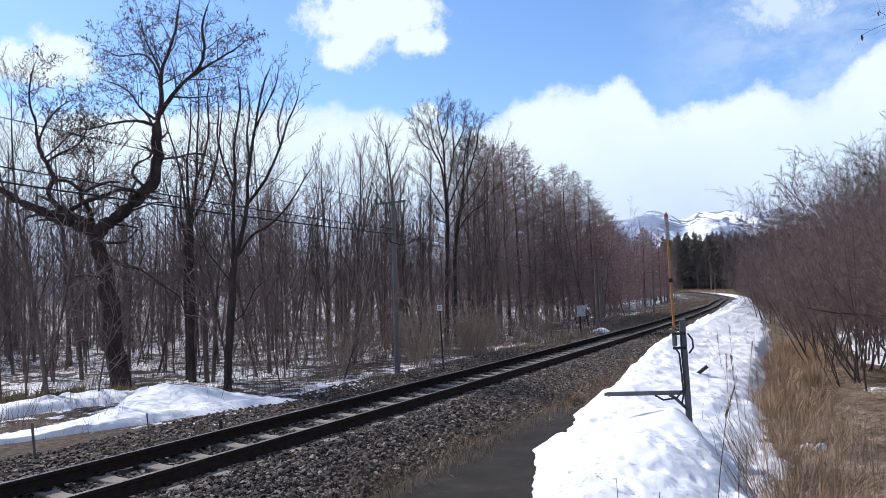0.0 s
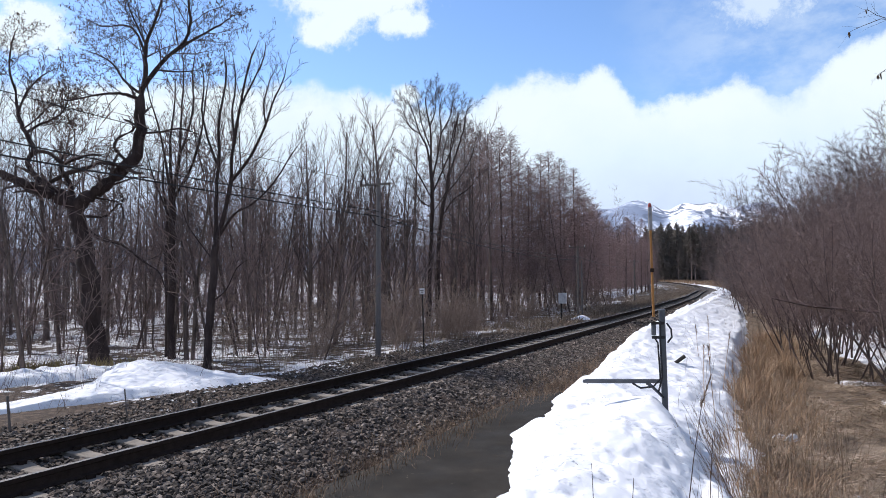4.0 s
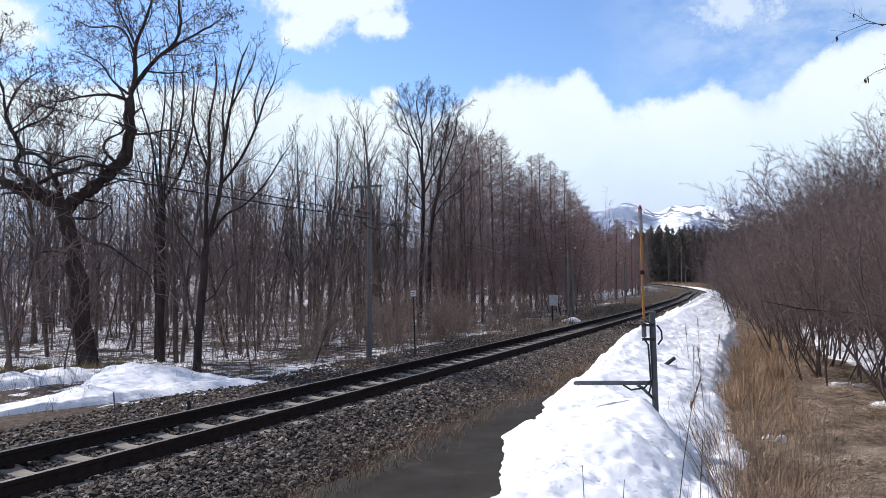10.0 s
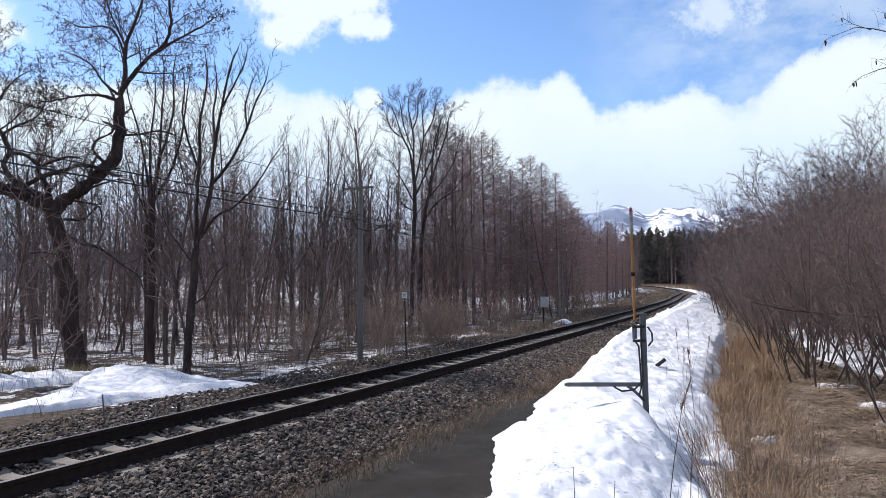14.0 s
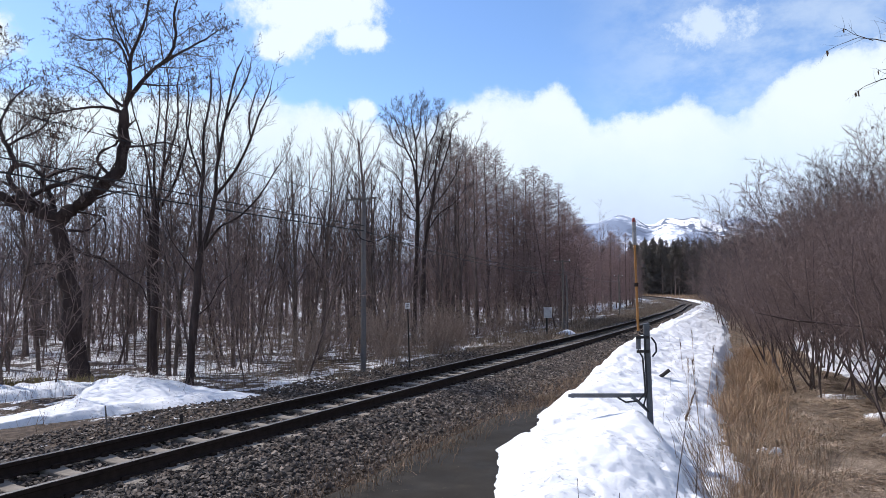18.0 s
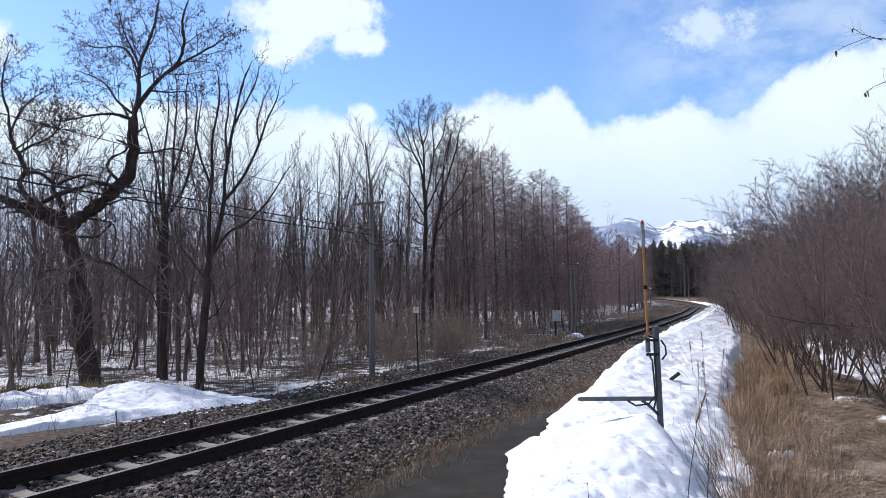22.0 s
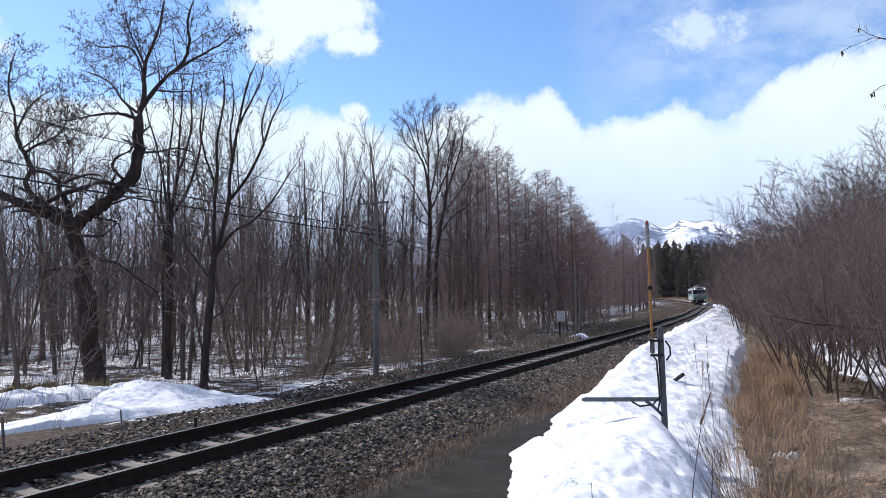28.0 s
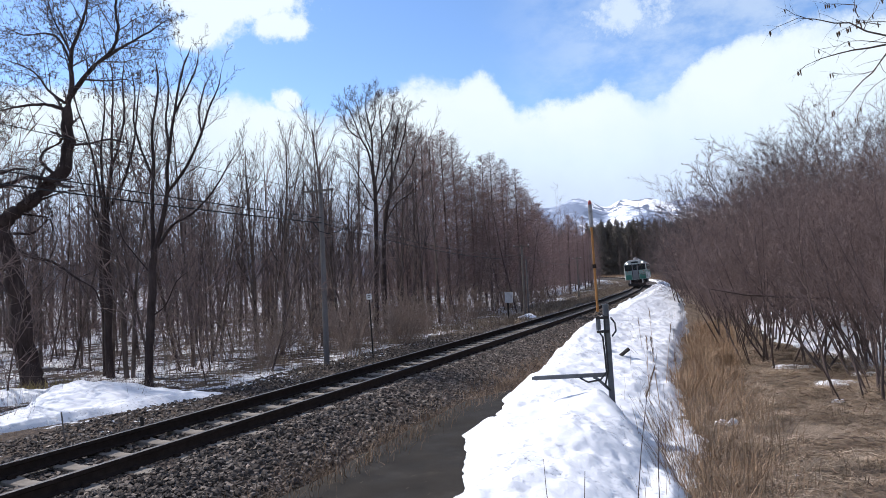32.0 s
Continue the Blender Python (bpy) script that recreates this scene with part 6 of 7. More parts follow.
def sleeper_geo():
    g = Geo()
    for y0, w in ((-1.0, 0.22), (-0.9, 0.23), (-0.5, 0.22), (-0.3, 0.19), (0.3, 0.19), (0.5, 0.22), (0.9, 0.23), (1.0, 0.22)):
        t = 0.012 if 0.4 < abs(y0) < 0.95 else -0.012
        for a, zz in ((-w / 2 - 0.025, -0.16), (-w / 2, t - 0.01), (-w / 2 + 0.012, t), (w / 2 - 0.012, t), (w / 2, t - 0.01), (w / 2 + 0.025, -0.16)):
            g.v.append(Vector((y0, a, zz)))
    for i in range(7):
        for j in range(5):
            g.f.append((i * 6 + j, i * 6 + j + 1, (i + 1) * 6 + j + 1, (i + 1) * 6 + j))
    g.f += [tuple(range(6)), tuple(42 + k for k in reversed(range(6)))]
    return g


def clip_geo():
    g = Geo()
    g.box((0, 0, 0.03), (0.06, 0.09, 0.045), bev=0.015)
    return g


sleeper_mesh, clip_mesh = sleeper_geo().mesh("sleeper", M_CONCRETE), clip_geo().mesh("rail_fastening", M_RUST)
for k in range(290):
    s = -9.0 + 0.62 * k
    x, y, z = track(s)
    sl = new("sleeper", sleeper_mesh)
    sl.parent = railway
    jit = math.sin(k * 12.9) * 0.6
    sl.matrix_basis = pose(x, y, z - (0.05 if s > 26 else 0.012 if k % 3 == 0 else 0.0), 0, 0, track_turn(s) + jit)
    if -2 < s < 22:
        for u in (-0.645, -0.487, 0.487, 0.645):
            c = new("rail_fastening", clip_mesh)
            c.parent = sl
            c.location = (u, 0, 0)

# ---- ballast stones ----
def stones(name, label, n, s0, s1, u_of, power, size, seed):
    """Loose angular stones lying on the bed, as one mesh."""
    r = np.random.RandomState(seed)
    s = s0 + (s1 - s0) * r.uniform(0, 1, n) ** power
    u = u_of(r, n)
    clear = (np.abs(u) > 0.82) | (np.abs(np.mod((s + 9.0) / 0.62 + 0.5, 1) - 0.5) * 0.62 > 0.12)
    s, u = s[clear], u[clear]
    n = len(s)
    x, y, tz = track(s, u)
    z = np.where(np.abs(u) > 3.0, surface_z(x, y), tz + np.interp(u, [p[0] for p in BED[1:-1]], [p[1] for p in BED[1:-1]]))
    base = np.array([(1, 0, -0.3), (-0.5, 0.87, -0.3), (-0.5, -0.87, -0.3), (0.55, 0.75, 0.45), (-0.95, 0.05, 0.4), (0.5, -0.8, 0.45), (0.05, 0.0, 0.85)])
    tris = np.array([(0, 3, 5), (0, 1, 3), (1, 4, 3), (1, 2, 4), (2, 5, 4), (2, 0, 5), (3, 6, 5), (3, 4, 6), (4, 5, 6)])
    q = base[None] * r.uniform(0.65, 1.25, (n, 7, 1)) * (size * r.uniform(0.55, 1.35, n))[:, None, None] * np.stack([r.uniform(0.8, 1.3, n), r.uniform(0.7, 1.1, n), r.uniform(0.6, 1.0, n)], 1)[:, None, :]
    w, t = r.uniform(0, 6.28, n), r.uniform(-0.95, 0.95, n)
    cw, sw, ct, st = np.cos(w)[:, None], np.sin(w)[:, None], np.cos(t)[:, None], np.sin(t)[:, None]
    yy, zz = q[:, :, 1] * ct - q[:, :, 2] * st, q[:, :, 1] * st + q[:, :, 2] * ct
    xx = q[:, :, 0]
    v = np.stack([xx * cw - yy * sw + x[:, None], xx * sw + yy * cw + y[:, None], zz + (z + size * 0.25)[:, None]], -1).reshape(-1, 3)
    f = (tris[None] + (np.arange(n) * 7)[:, None, None]).reshape(-1, 3)
    me = bpy.data.meshes.new(name)
    me.from_pydata(v.tolist(), [], f.tolist())
    me.materials.append(M_STONE)
    me.update()
    return tagged(new(name, me), label, "ballast", kind="stuff")


stones("ballast_stones", "loose angular dark grey ballast stones", 42000, -5, 24, lambda r, n: r.uniform(0.62, 2.85, n), 1.25, 0.034, 1)
stones("ballast_stones", "ballast stones lying between the rails", 9000, -5, 24, lambda r, n: r.uniform(-0.52, 0.52, n), 1.25, 0.031, 2)
stones("ballast_stones", "ballast stones on the far shoulder of the track", 20000, -5, 24, lambda r, n: -0.62 - 3.9 * r.uniform(0, 1, n) ** 1.25, 1.25, 0.037, 3)
stones("ballast_stones", "ballast stones farther along the track", 5000, 23, 60, lambda r, n: np.where(r.uniform(0, 1, n) < 0.75, r.uniform(0.62, 2.5, n), r.uniform(-2.2, -0.62, n)), 1.0, 0.06, 4)


# the stones that lie nearest, one by one
stone_rng = random.Random(19)
stone_meshes = []
for k in range(8):
    g = Geo()
    ring = [Vector((math.cos(w) * stone_rng.uniform(0.7, 1.2), math.sin(w) * stone_rng.uniform(0.6, 1.0), h)) for h in (-0.5, 0.15) for w in (0.2, 1.4, 2.7, 3.9, 5.2)]
    g.v = [p * 0.045 for p in ring] + [Vector((stone_rng.uniform(-0.3, 0.3), stone_rng.uniform(-0.3, 0.3), 0.7)) * 0.045]
    g.f = [(j, (j + 1) % 5, 5 + (j + 1) % 5, 5 + j) for j in range(5)] + [(5 + j, 5 + (j + 1) % 5, 10) for j in range(5)] + [(4, 3, 2, 1, 0)]
    stone_meshes.append(g.mesh("stone", M_LOOSE))
for k in range(300):
    s, u = -2.5 + 9.5 * stone_rng.random(), stone_rng.uniform(0.95, 2.7)
    x, y, tz = track(s, u)
    z = float(tz) + float(np.interp(u, [q[0] for q in BED[1:-1]], [q[1] for q in BED[1:-1]])) + 0.035
    c = new("stone", stone_meshes[k % 8])
    c.parent = bed
    f = stone_rng.uniform(0.7, 1.35)
    c.matrix_basis = pose(float(x), float(y), z, stone_rng.uniform(-25, 25), stone_rng.uniform(-25, 25), stone_rng.uniform(0, 360)) @ Matrix.Diagonal((f, f, f * 0.9, 1))

# ---- litter of the verge ----
def snow_patch(x, y, rx, ry, h, seed):
    """A small leftover lump of snow."""
    a, b = np.meshgrid(np.linspace(-1.5, 1.5, 44), np.linspace(-1.5, 1.5, 44))
    X, Y = x + a * rx, y + b * ry
    k = np.clip(0.8 - a ** 2 - b ** 2 + 1.5 * fuzz(a, b, 0.55, 4, seed), 0, 1) * (np.maximum(abs(a), abs(b)) < 1.49)
    tagged(new("snow_patch", grid_mesh("snow_patch", X, Y, ground_z(X, Y) - 0.04 + (h + 0.04) * np.sqrt(k), M_SNOW)), "small leftover lump of snow in the dry grass", "snow", kind="structure")


for k, (x, y, rx, ry, h) in enumerate([(4.78, 10.1, 0.24, 0.13, 0.1), (7.0, 11.0, 0.12, 0.08, 0.05), (7.6, 10.4, 0.1, 0.06, 0.04), (8.0, 12.6, 0.5, 0.3, 0.05), (7.9, 9.9, 0.14, 0.1, 0.05), (9.6, 13.6, 0.8, 0.35, 0.06), (10.6, 15.0, 0.9, 0.5, 0.07), (8.6, 15.0, 0.6, 0.3, 0.06)]):
    snow_patch(x, y, rx, ry, h, k)

for k, (x, y, turn, tilt, ln, r) in enumerate([(7.2, 14.6, 12, 2, 2.2, 0.022), (6.9, 13.2, -8, 1, 1.6, 0.018), (9.2, 14.0, 20, 3, 2.4, 0.03), (7.4, 11.7, 60, 2, 1.0, 0.012), (5.9, 8.7, -25, 1, 0.9, 0.008)]):
    rng = random.Random(300 + k)
    ob = thing("fallen_branch", "grey fallen branch lying in the dry grass", "branch", pose(x, y, on_ground(x, y) + r, 0, -tilt, turn))
    g = Geo()
    pts, dirs = limb(rng, Vector((-ln / 2, 0, 0)), Vector((1, 0, 0)), ln, 7, 0.08, 0.0)
    rads = [r * (1 - 0.6 * i / 7) for i in range(8)]
    g.tube(pts, rads, 6, True)
    part("shaft", g, M_BARK, ob)
    for j in range(3):
        q, d, rr = along(pts, dirs, rads, 0.3 + 0.2 * j)
        g = Geo()
        tp, _ = limb(rng, q, sprout(rng, d, rng.uniform(0, 6), 0.7), ln * 0.22, 3, 0.1, 0.08)
        g.tube(tp, [rr * 0.5, rr * 0.4, rr * 0.3, rr * 0.15], 4)
        part("side_twig", g, M_BARK, ob)

# a long bough that leans out of the thicket
ob = thing("leaning_bough", "long dark bough leaning low out of the thicket", "branch")
rng = random.Random(41)
g, tw = Geo(), Geo()
pts = [Vector(q) for q in ((13.4, 15.4, -0.5), (12.2, 15.0, 0.5), (10.8, 14.7, 1.0), (9.4, 14.4, 1.16), (8.2, 14.2, 1.24), (7.2, 14.3, 1.34), (6.5, 14.4, 1.5))]
rads = [0.06, 0.05, 0.042, 0.034, 0.026, 0.018, 0.008]
g.tube(pts, rads, 7)
part("shaft", g, M_SHRUB, ob, smooth=True)
dirs = [(pts[min(i + 1, 6)] - pts[max(i - 1, 0)]).normalized() for i in range(7)]
TWIG[0], STOUT[0] = 0.004, 0.5
bear((tw, tw), rng, pts, dirs, rads, 3.0, 0, [None, (16, 0.25, 45, 15, 0.4, 0.3, 0.15, 0.06, 4, 3), (7, 0.15, 40, 15, 0.45, 0.3, 0.15, 0.06, 1, 1)], 1)
part("crown", tw, M_STWIG, ob)

# thin weeds that lean out over the snow
def weed_clump(x, y, z, n, height, away, spread, seed):
    """Curved thin stems that fan from one root towards the bearing away."""
    rng = random.Random(seed)
    ob = thing("dead_weed", "fan of thin grey-brown dead weed stems over the snow", "weed", pose(x, y, z), "weeds along the snow")
    for k in range(n):
        g = Geo()
        w = radians(away + rng.uniform(-55, 55))
        d = Vector((math.sin(w) * rng.uniform(0.1, 0.8), math.cos(w) * rng.uniform(0.1, 0.8), 1)).normalized()
        o = Vector((rng.uniform(-spread, spread), rng.uniform(-spread, spread), -0.05))
        ln = height * rng.uniform(0.45, 1.1)
        pts, dirs = limb(rng, o, d, ln, 5, 0.1, -0.07)
        r = rng.uniform(0.003, 0.0052)
        rads = [r, r * 0.95, r * 0.85, r * 0.75, r * 0.6, r * 0.35]
        g.tube(pts, rads, 3)
        for j in range(rng.randrange(0, 4)):
            q, dd, rr = along(pts, dirs, rads, rng.uniform(0.4, 0.95))
            g.spike(q, q + sprout(rng, dd, rng.uniform(0, 6.28), 0.7) * ln * rng.uniform(0.08, 0.2), rr * 0.7)
        part("stem", g, M_WEED, ob)


for k, (x, y, n, h, away) in enumerate([(3.3, 8.9, 16, 0.8, -70), (3.1, 8.3, 18, 0.85, -60), (2.85, 7.7, 18, 0.85, -70), (3.2, 7.6, 14, 0.8, -60), (2.6, 7.0, 16, 0.75, -60), (3.0, 6.9, 14, 0.7, -50), (2.3, 6.2, 14, 0.65, -50), (2.7, 6.1, 12, 0.6, -40), (1.95, 5.6, 9, 0.5, -40), (3.6, 9.4, 12, 0.7, -70), (3.9, 10.6, 10, 0.6, -80), (4.6, 12.4, 9, 0.6, -80), (5.2, 14.6, 10, 0.7, -80), (5.8, 17, 10, 0.8, -80), (6.6, 19.5, 12, 0.9, -80), (7.4, 22, 12, 0.9, -80), (8.4, 25, 12, 1.0, -80), (-4.8, 12.2, 16, 0.4, 60), (-4.5, 12.5, 12, 0.35, -40), (-7.4, 12.6, 8, 0.4, 0)]):
    weed_clump(x, y, on_ground(x, y), n, h, away, 0.22, 700 + k)

# the reeds nearest the eye: foot, head and the lean of the seed head
for k, (foot, head, plume) in enumerate([((0.98, 3.02, 0.1), (1.115, 3.2, 1.36), 0.14), ((1.2, 3.1, 0.1), (1.16, 3.2, 1.2), 0.0), ((0.83, 3.0, 0.15), (0.76, 3.05, 1.06), 0.0), ((0.86, 3.6, 0.1), (0.7, 3.7, 0.95), 0.0)]):
    rng = random.Random(760 + k)
    ob = thing("reed_stalk", "dark dry reed standing in the snow near the path", "reed", pose(*foot))
    top = Vector(head) - Vector(foot)
    g = Geo()
    bow = Vector((-0.05, 0, 0))
    pts = [top * f + bow * math.sin(f * 3.14) for f in (0.0, 0.2, 0.4, 0.6, 0.8, 1.0)]
    g.tube([pts[0] - Vector((0, 0, 0.2)), *pts[1:]], [0.0035, 0.0033, 0.003, 0.0027, 0.0022, 0.0015], 5)
    part("stalk", g, M_SHRUB, ob)
    if plume:
        g = Geo()
        axis_ = Vector((0.35, 0, 1)).normalized()
        for j in range(70):
            f = rng.random()
            p0 = pts[-1] + axis_ * plume * (f - 0.15)
            g.spike(p0, p0 + axis_ * 0.03 + rvec(rng) * 0.016 * (1.1 - f), 0.0022)
        part("seed_head", g, M_WEED, ob, "rusty brown feathery seed head")

# single reeds with seed heads by the snow
for k, (s, u, h) in enumerate([(6.6, 5.75, 0.95), (7.4, 5.5, 0.8), (12.2, 4.9, 0.7), (12.6, 5.1, 0.85), (4.6, 6.2, 1.0), (9.2, 5.6, 0.9)]):
    x, y, _ = track(s, u)
    x, y = float(x), float(y)
    rng = random.Random(400 + k)
    ob = thing("reed_stalk", "single dry reed with a brown feathery head", "reed", pose(x, y, on_ground(x, y), rng.uniform(-8, 8), rng.uniform(-10, 10), 0))
    g = Geo()
    g.tube([Vector((0, 0, -0.1)), Vector((0.01, 0, h * 0.5 + 0.2)), Vector((0.03, 0, h + 0.3))], [0.006, 0.005, 0.003], 5)
    part("stalk", g, M_REED, ob)
    g = Geo()
    for j in range(34):
        p0 = Vector((0.03, 0, h + 0.1 + 0.22 * rng.random()))
        g.spike(p0, p0 + Vector((rng.uniform(-0.035, 0.035), rng.uniform(-0.035, 0.035), rng.uniform(0.03, 0.09))), 0.004)
    part("seed_head", g, M_WEED, ob, "brown feathery seed head")


# ---- the train ----
M_BODY = plain("cream_white_body", (0.44, 0.46, 0.46), 0.5, vary=0.08, scale=2)
M_GREEN = plain("green_livery", (0.06, 0.2, 0.15), 0.5, vary=0.12, scale=2)
M_PALE = plain("pale_green_front", (0.24, 0.33, 0.3), 0.5, vary=0.12, scale=2)
M_GLASS = Mat("train_window", 0.25, 0.0, 0.3).colour((0.012, 0.014, 0.016)).m
M_ROOF = plain("grey_roof", (0.22, 0.22, 0.23), 0.8, vary=0.2, scale=2)


def mat_lamp(name, colour, power):
    m = Mat(name, 0.3)
    m.colour((0.9, 0.9, 0.85))
    m.put(m.b.inputs["Emission Color"], colour)
    m.b.inputs["Emission Strength"].default_value = power
    return m.m


M_HEAD, M_MARK = mat_lamp("lit_headlight", (1.0, 0.93, 0.8), 7), mat_lamp("red_marker_light", (1.0, 0.1, 0.08), 3)


def railcar():
    """A single diesel car; y runs forward, the origin lies on the rails under its middle."""
    ob = thing("railcar", "white and green diesel railcar with lit headlights coming along the track", "train")
    L, W = 20.8, 1.42
    sec = [(-W, 1.0), (-W, 2.9), (-W + 0.06, 3.2), (-W + 0.3, 3.48), (-0.7, 3.62), (0.7, 3.62), (W - 0.3, 3.48), (W - 0.06, 3.2), (W, 2.9), (W, 1.0)]
    g = Geo()
    ends = [(-L / 2, 0.94), (-L / 2 + 0.3, 1.0), (L / 2 - 0.3, 1.0), (L / 2, 0.94)]
    for y0, k in ends:
        for x, z in sec:
            g.v.append(Vector((x * k, y0, z if k == 1.0 else min(z, 3.56))))
    n = len(sec)
    for i in range(3):
        for j in range(n - 1):
            g.f.append((i * n + j, i * n + j + 1, (i + 1) * n + j + 1, (i + 1) * n + j))
            g.k.append(1 if 2 <= j <= 6 else 0)
        g.f.append((i * n + n - 1, i * n, (i + 1) * n, (i + 1) * n + n - 1))
        g.k.append(0)
    g.f += [tuple(range(n)), tuple(3 * n + k for k in reversed(range(n)))]
    g.k += [0, 0]
    body = part("body", g, (M_BODY, M_ROOF), ob)
    f = L / 2
    for sx in (-1, 1):
        g = Geo(); g.box((sx * 0.86, f + 0.006, 1.62), (0.9, 0.03, 1.2)); part("front_panel", g, M_PALE, body, "pale green front panel")
        g = Geo(); g.box((sx * 0.92, f + 0.02, 1.35), (0.76, 0.03, 0.62)); part("front_band", g, M_GREEN, body, "dark green band")
        g = Geo(); g.box((sx * 0.88, f + 0.01, 2.62), (0.94, 0.04, 0.8)); win = part("cab_window", g, M_GLASS, body)
        g = Geo(); g.box((sx * 0.86, f + 0.035, 2.62), (0.03, 0.012, 0.6)); part("wiper", g, M_DARK, win)
        g = Geo(); g.tube([Vector((sx * 0.98, f - 0.25, 3.2)), Vector((sx * 0.98, f + 0.02, 3.2))], [0.15, 0.15], 14, True); case = part("headlight_case", g, M_BODY, body)
        g = Geo(); g.tube([Vector((sx * 0.98, f + 0.02, 3.2)), Vector((sx * 0.98, f + 0.035, 3.2))], [0.11, 0.1], 14, True); part("headlight", g, M_HEAD, case, "glowing white headlight")
        g = Geo(); g.tube([Vector((sx * 1.02, f + 0.02, 2.12)), Vector((sx * 1.02, f + 0.05, 2.12))], [0.07, 0.06], 10, True); part("marker_light", g, M_RED, body)
        g = Geo(); g.box((sx * 0.8, f - 0.1, 0.75), (0.16, 0.2, 0.5)); part("step", g, M_BODY, body)
        g = Geo(); g.box((sx * (W + 0.008), 0, 2.0), (0.02, L - 0.8, 0.22)); part("side_stripe", g, M_GREEN, body, "green stripe along the side")
        for k in range(9):
            y0 = -6.9 + 1.72 * k
            g = Geo(); g.box((sx * (W + 0.006), y0, 2.62), (0.03, 1.1, 0.82)); w = part("side_window", g, M_GLASS, body)
            g = Geo(); g.box((sx * (W + 0.02), y0, 2.78), (0.015, 1.1, 0.04)); part("window_bar", g, M_STEEL, w)
        for y0 in (-8.6, 8.6):
            g = Geo(); g.box((sx * (W + 0.006), y0, 2.05), (0.03, 0.95, 1.9)); d = part("side_door", g, M_GREEN, body)
            g = Geo(); g.box((sx * (W + 0.024), y0, 2.65), (0.012, 0.6, 0.7)); part("door_window", g, M_GLASS, d)
    g = Geo(); g.box((0, f + 0.03, 2.05), (0.72, 0.08, 2.0)); door = part("gangway_door", g, M_ROOF, body, "dark grey gangway door")
    g = Geo(); g.box((0, f + 0.075, 2.62), (0.56, 0.014, 0.76)); part("door_window", g, M_GLASS, door)
    for sx in (-1, 1):
        g = Geo(); g.box((sx * 0.4, f + 0.04, 2.05), (0.07, 0.16, 2.05)); part("gangway_post", g, M_DARK, door)
    g = Geo(); g.box((0, f + 0.01, 3.3), (0.9, 0.03, 0.22)); part("destination_sign", g, M_GLASS, body)
    g = Geo(); g.box((0, f + 0.012, 3.1), (2.5, 0.03, 0.1)); part("brow_stripe", g, M_BODY, body)
    for y0 in (-6, -2, 2, 6):
        g = Geo(); g.tube([Vector((0, y0 - 0.25, 3.6)), Vector((0, y0 - 0.24, 3.8)), Vector((0, y0 + 0.24, 3.8)), Vector((0, y0 + 0.25, 3.6))], [0.3, 0.28, 0.28, 0.3], 10, True); part("roof_vent", g, M_ROOF, body)
    g = Geo(); g.tube([Vector((0.2, f - 0.7, 3.6)), Vector((0.2, f - 0.72, 4.05))], [0.03, 0.012], 6, True); part("aerial", g, M_DARK, body)
    g = Geo(); g.box((0, 0, 0.72), (2.3, 8.5, 0.6), bev=0.1); part("engine_case", g, M_DARK, ob)
    g = Geo(); g.box((0, f - 0.3, 0.38), (2.2, 0.25, 0.5), bev=0.08); part("snow_guard", g, M_DARK, ob)
    g = Geo(); g.box((0, f + 0.25, 0.85), (0.24, 0.6, 0.26), bev=0.04); part("coupler", g, M_DARK, ob)
    for y0 in (-7.1, 7.1):
        g = Geo(); g.box((0, y0, 0.55), (1.9, 2.6, 0.3), bev=0.1); bogie = part("bogie", g, M_DARK, ob)
        for dy in (-1.05, 1.05):
            for sx in (-0.566, 0.566):
                g = Geo(); g.tube([Vector((sx - 0.06, y0 + dy, 0.43)), Vector((sx + 0.06, y0 + dy, 0.43))], [0.43, 0.43], 20, True); part("wheel", g, M_RUST, bogie)
    return ob


train = railcar()


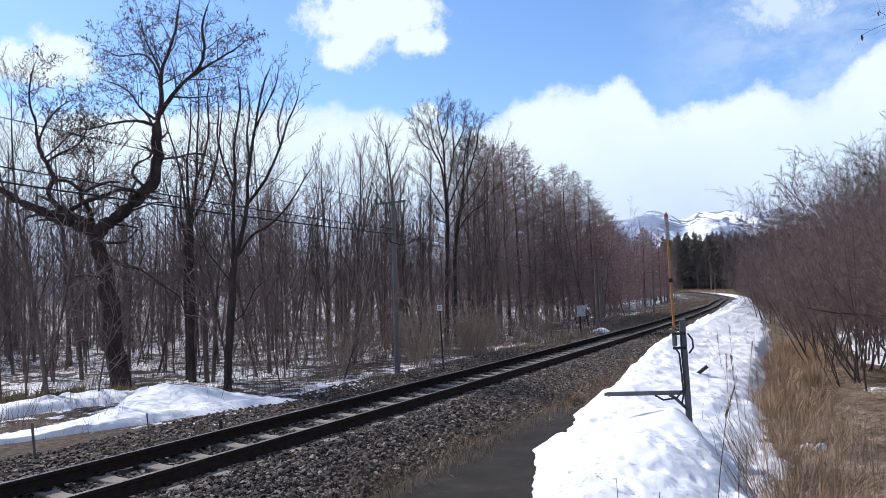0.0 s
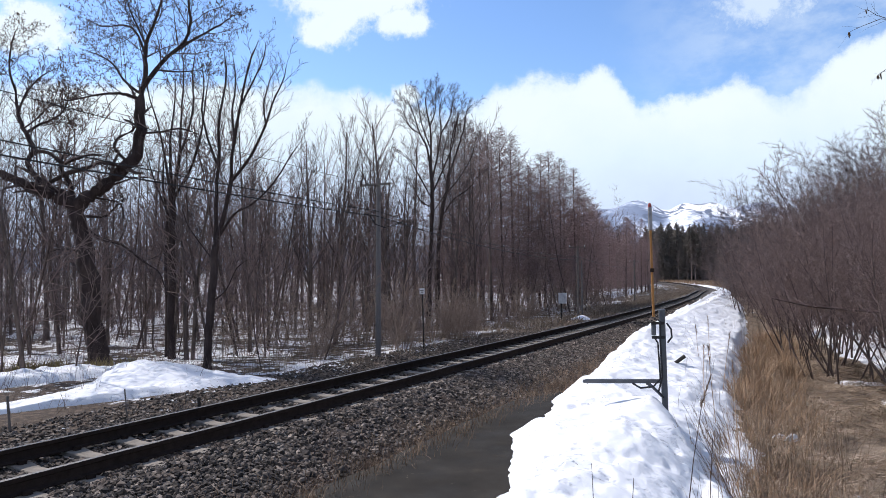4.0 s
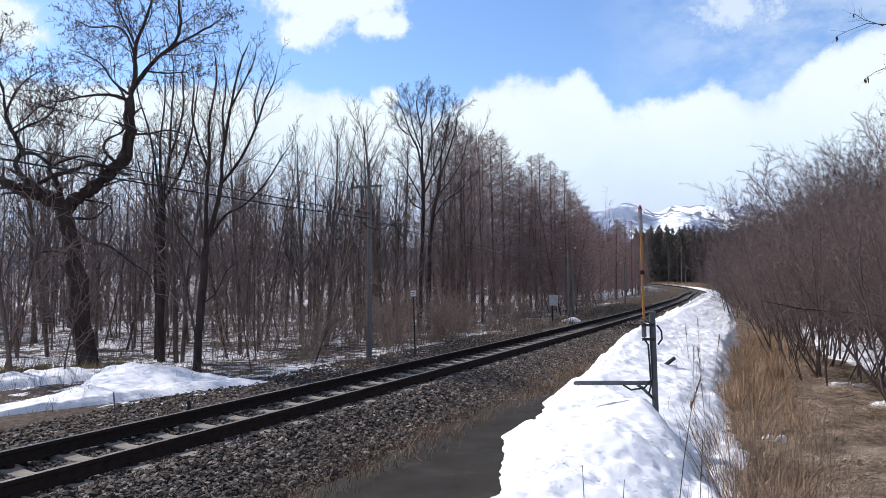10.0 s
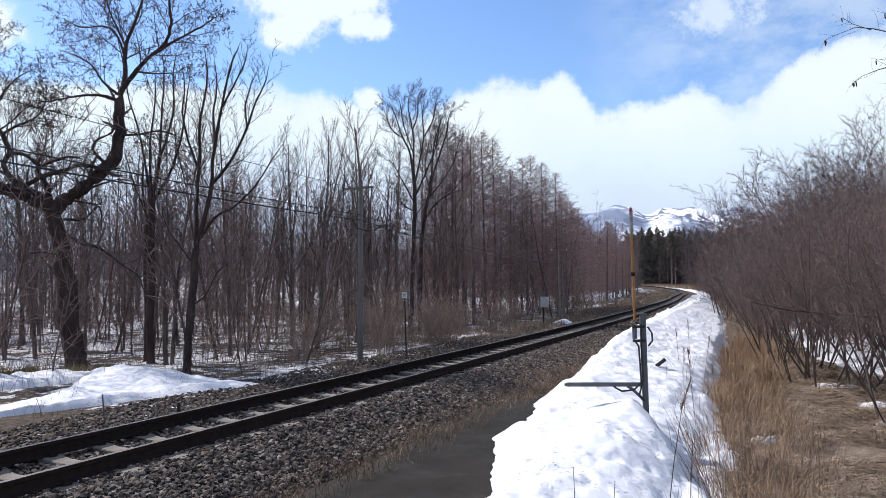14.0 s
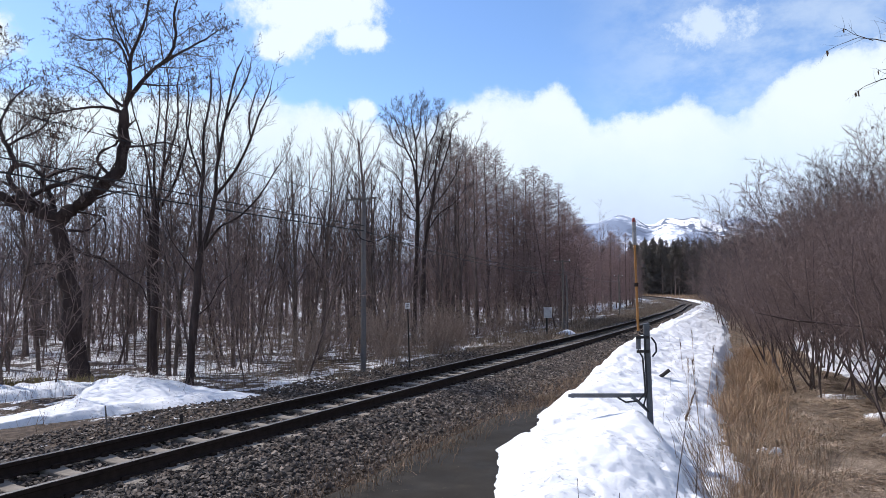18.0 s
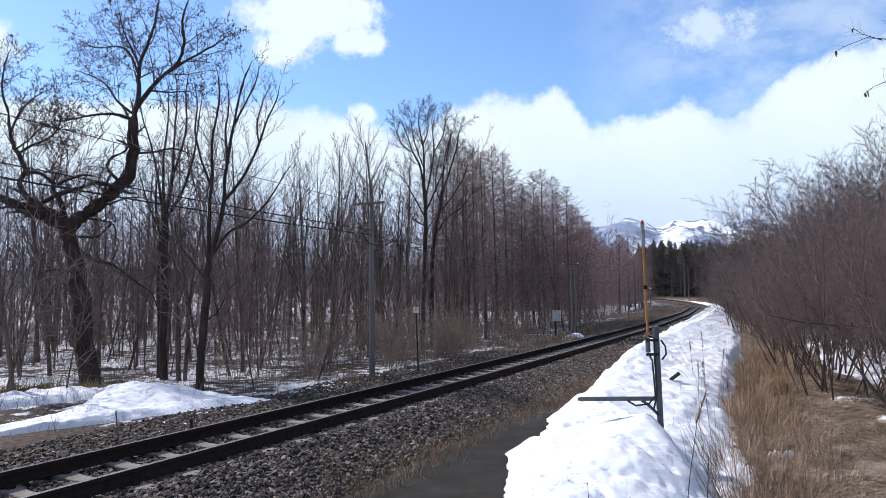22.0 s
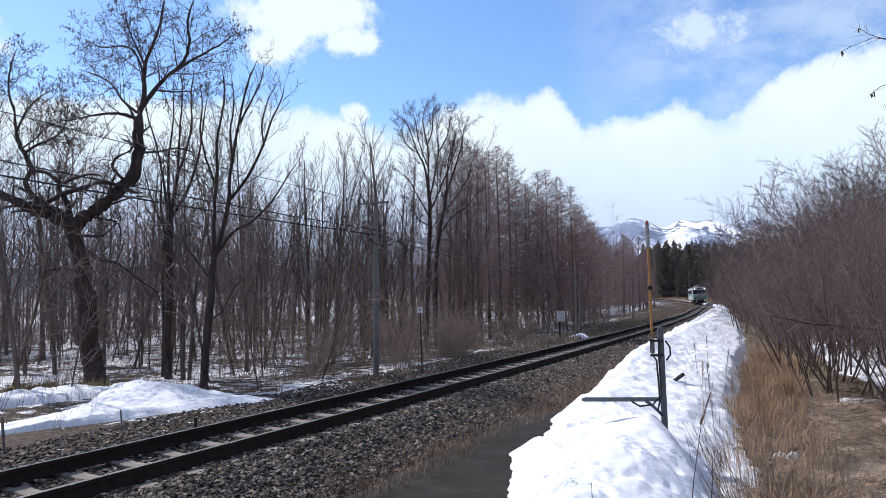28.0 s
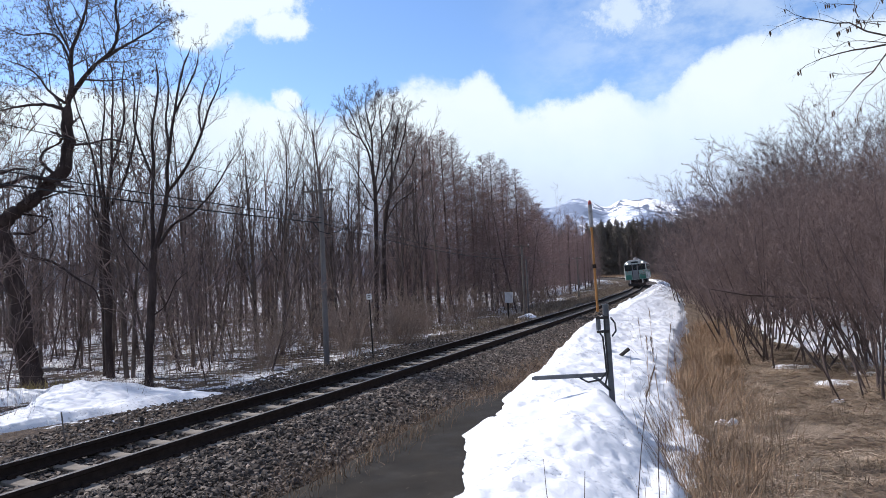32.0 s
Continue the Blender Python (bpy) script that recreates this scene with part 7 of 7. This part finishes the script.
# ---- an alder that leans over from beside the viewer ----
def near_alder():
    rng = random.Random(77)
    wood, twigs, cones = Geo(), Geo(), Geo()
    TWIG[0] = 0.003
    foot = Vector((6.2, 4.6, on_ground(6.2, 4.6) - 0.2))
    trunk = [foot, foot + Vector((-0.1, 0, 1.4)), foot + Vector((-0.25, -0.05, 2.8)), foot + Vector((-0.3, 0, 4.2)), foot + Vector((-0.2, 0.1, 5.6))]
    wood.tube(trunk, [0.09, 0.075, 0.06, 0.045, 0.03], 8)
    # the boughs that reach into view, x and z, with the radius at the start
    main = [(5.95, 2.7), (5.1, 3.05), (4.2, 3.25), (3.5, 3.33), (3.05, 3.42), (2.94, 3.48), (2.84, 3.48), (2.71, 3.51), (2.6, 3.52), (2.47, 3.47), (2.41, 3.44)]
    low = [(5.95, 2.5), (5.0, 3.0), (4.0, 3.35), (3.45, 3.4), (3.17, 3.27), (3.07, 3.15), (3.0, 3.1), (2.93, 3.03), (2.86, 2.95), (2.77, 2.9)]
    mid = [(4.2, 3.25), (3.6, 3.36), (3.17, 3.33), (3.05, 3.31), (2.95, 3.3), (2.85, 3.28), (2.73, 3.25), (2.63, 3.21), (2.57, 3.17)]
    side = [[(3.3, 3.36), (3.06, 3.38), (2.97, 3.38), (2.89, 3.35), (2.76, 3.33)], [(3.06, 3.42), (2.96, 3.44), (2.87, 3.42), (2.78, 3.38)],
            [(2.94, 3.48), (2.92, 3.53), (2.92, 3.61), (2.95, 3.75)], [(3.08, 3.16), (3.0, 3.14), (2.89, 3.14), (2.78, 3.15)],
            [(3.45, 3.4), (3.16, 3.12), (3.06, 3.06), (2.99, 3.0), (2.95, 2.91), (2.92, 2.85)], [(2.92, 3.56), (2.81, 3.57), (2.72, 3.57)],
            [(2.71, 3.51), (2.59, 3.55), (2.53, 3.59)], [(3.04, 3.43), (3.07, 3.49), (3.15, 3.58), (3.2, 3.7)], [(3.5, 3.4), (3.19, 3.49), (3.11, 3.49), (3.0, 3.51)]]
    sp = [None, (9, 0.35, 40, 16, 0.1, 0.2, 0.25, -0.02, 3, 3)]
    for k, line in enumerate([main, low, mid, *side]):
        far_y = 4.2 + rng.uniform(-0.12, 0.12) * (k > 2)
        p = [Vector((x, far_y + 0.3 * max(0, x - 3.2) / 2.7, z)) for x, z in line]
        n = len(p)
        r0 = 0.0085 if k < 3 else 0.0032
        rads = [max(r0 * (1 - i / (n - 1)) ** 0.8, 0.0013) for i in range(n)]
        wood.tube(p, rads, 5)
        dirs = [(p[min(i + 1, n - 1)] - p[max(i - 1, 0)]).normalized() for i in range(n)]
        TWIG[0], STOUT[0] = 0.001, 0.4
        first = len(twigs.v)
        bear((twigs, twigs), rng, p, dirs, rads, 1.8 if k < 3 else 1.1, 0, sp, 0)
        tips = [p[-1]] + [Vector(twigs.v[i]) for i in range(first, len(twigs.v), 12) if rng.random() < 0.25]
        for q in tips:
            for j in range(rng.randrange(1, 3)):
                o = q + Vector((rng.uniform(-0.012, 0.012), 0, 0))
                ln = rng.uniform(0.014, 0.034)
                cones.tube([o, o + Vector((0, 0, -0.008)), o + Vector((0.003, 0, -ln)), o + Vector((0.004, 0, -ln - 0.008))], [0.0012, 0.0042, 0.0038, 0.0012], 5)
    ob = thing("alder_tree", "slender alder with drooping catkin-bearing twigs over the verge", "tree")
    part("trunk", wood, M_BARK, ob, smooth=True)
    part("crown", twigs, M_BARK, ob)
    tagged(part("catkin", cones, M_LEAF, ob, "small brown catkins"), kind="stuff")


near_alder()


def motions():
    """The train comes round the bend; the clouds drift slowly."""
    def at_time(t):
        s = 90.0 + 14.4 * (32 - t) + 10.4
        a, b = track(s - 7.1), track(s + 7.1)
        x, y, z = ((a[i] + b[i]) / 2 for i in range(3))
        turn = math.degrees(math.atan2(b[1] - a[1], b[0] - a[0])) + 90  # it runs towards smaller s
        return pose(x, y, z + 0.17, 0, 3.5, turn)
    walk(train, [(t, at_time(t)) for t in range(0, 33)])
    walk(clouds, [(t, pose(*EYE, 0, 0, 0.17 * (t - 13))) for t in (0, 8, 16, 24, 32)])


motions()
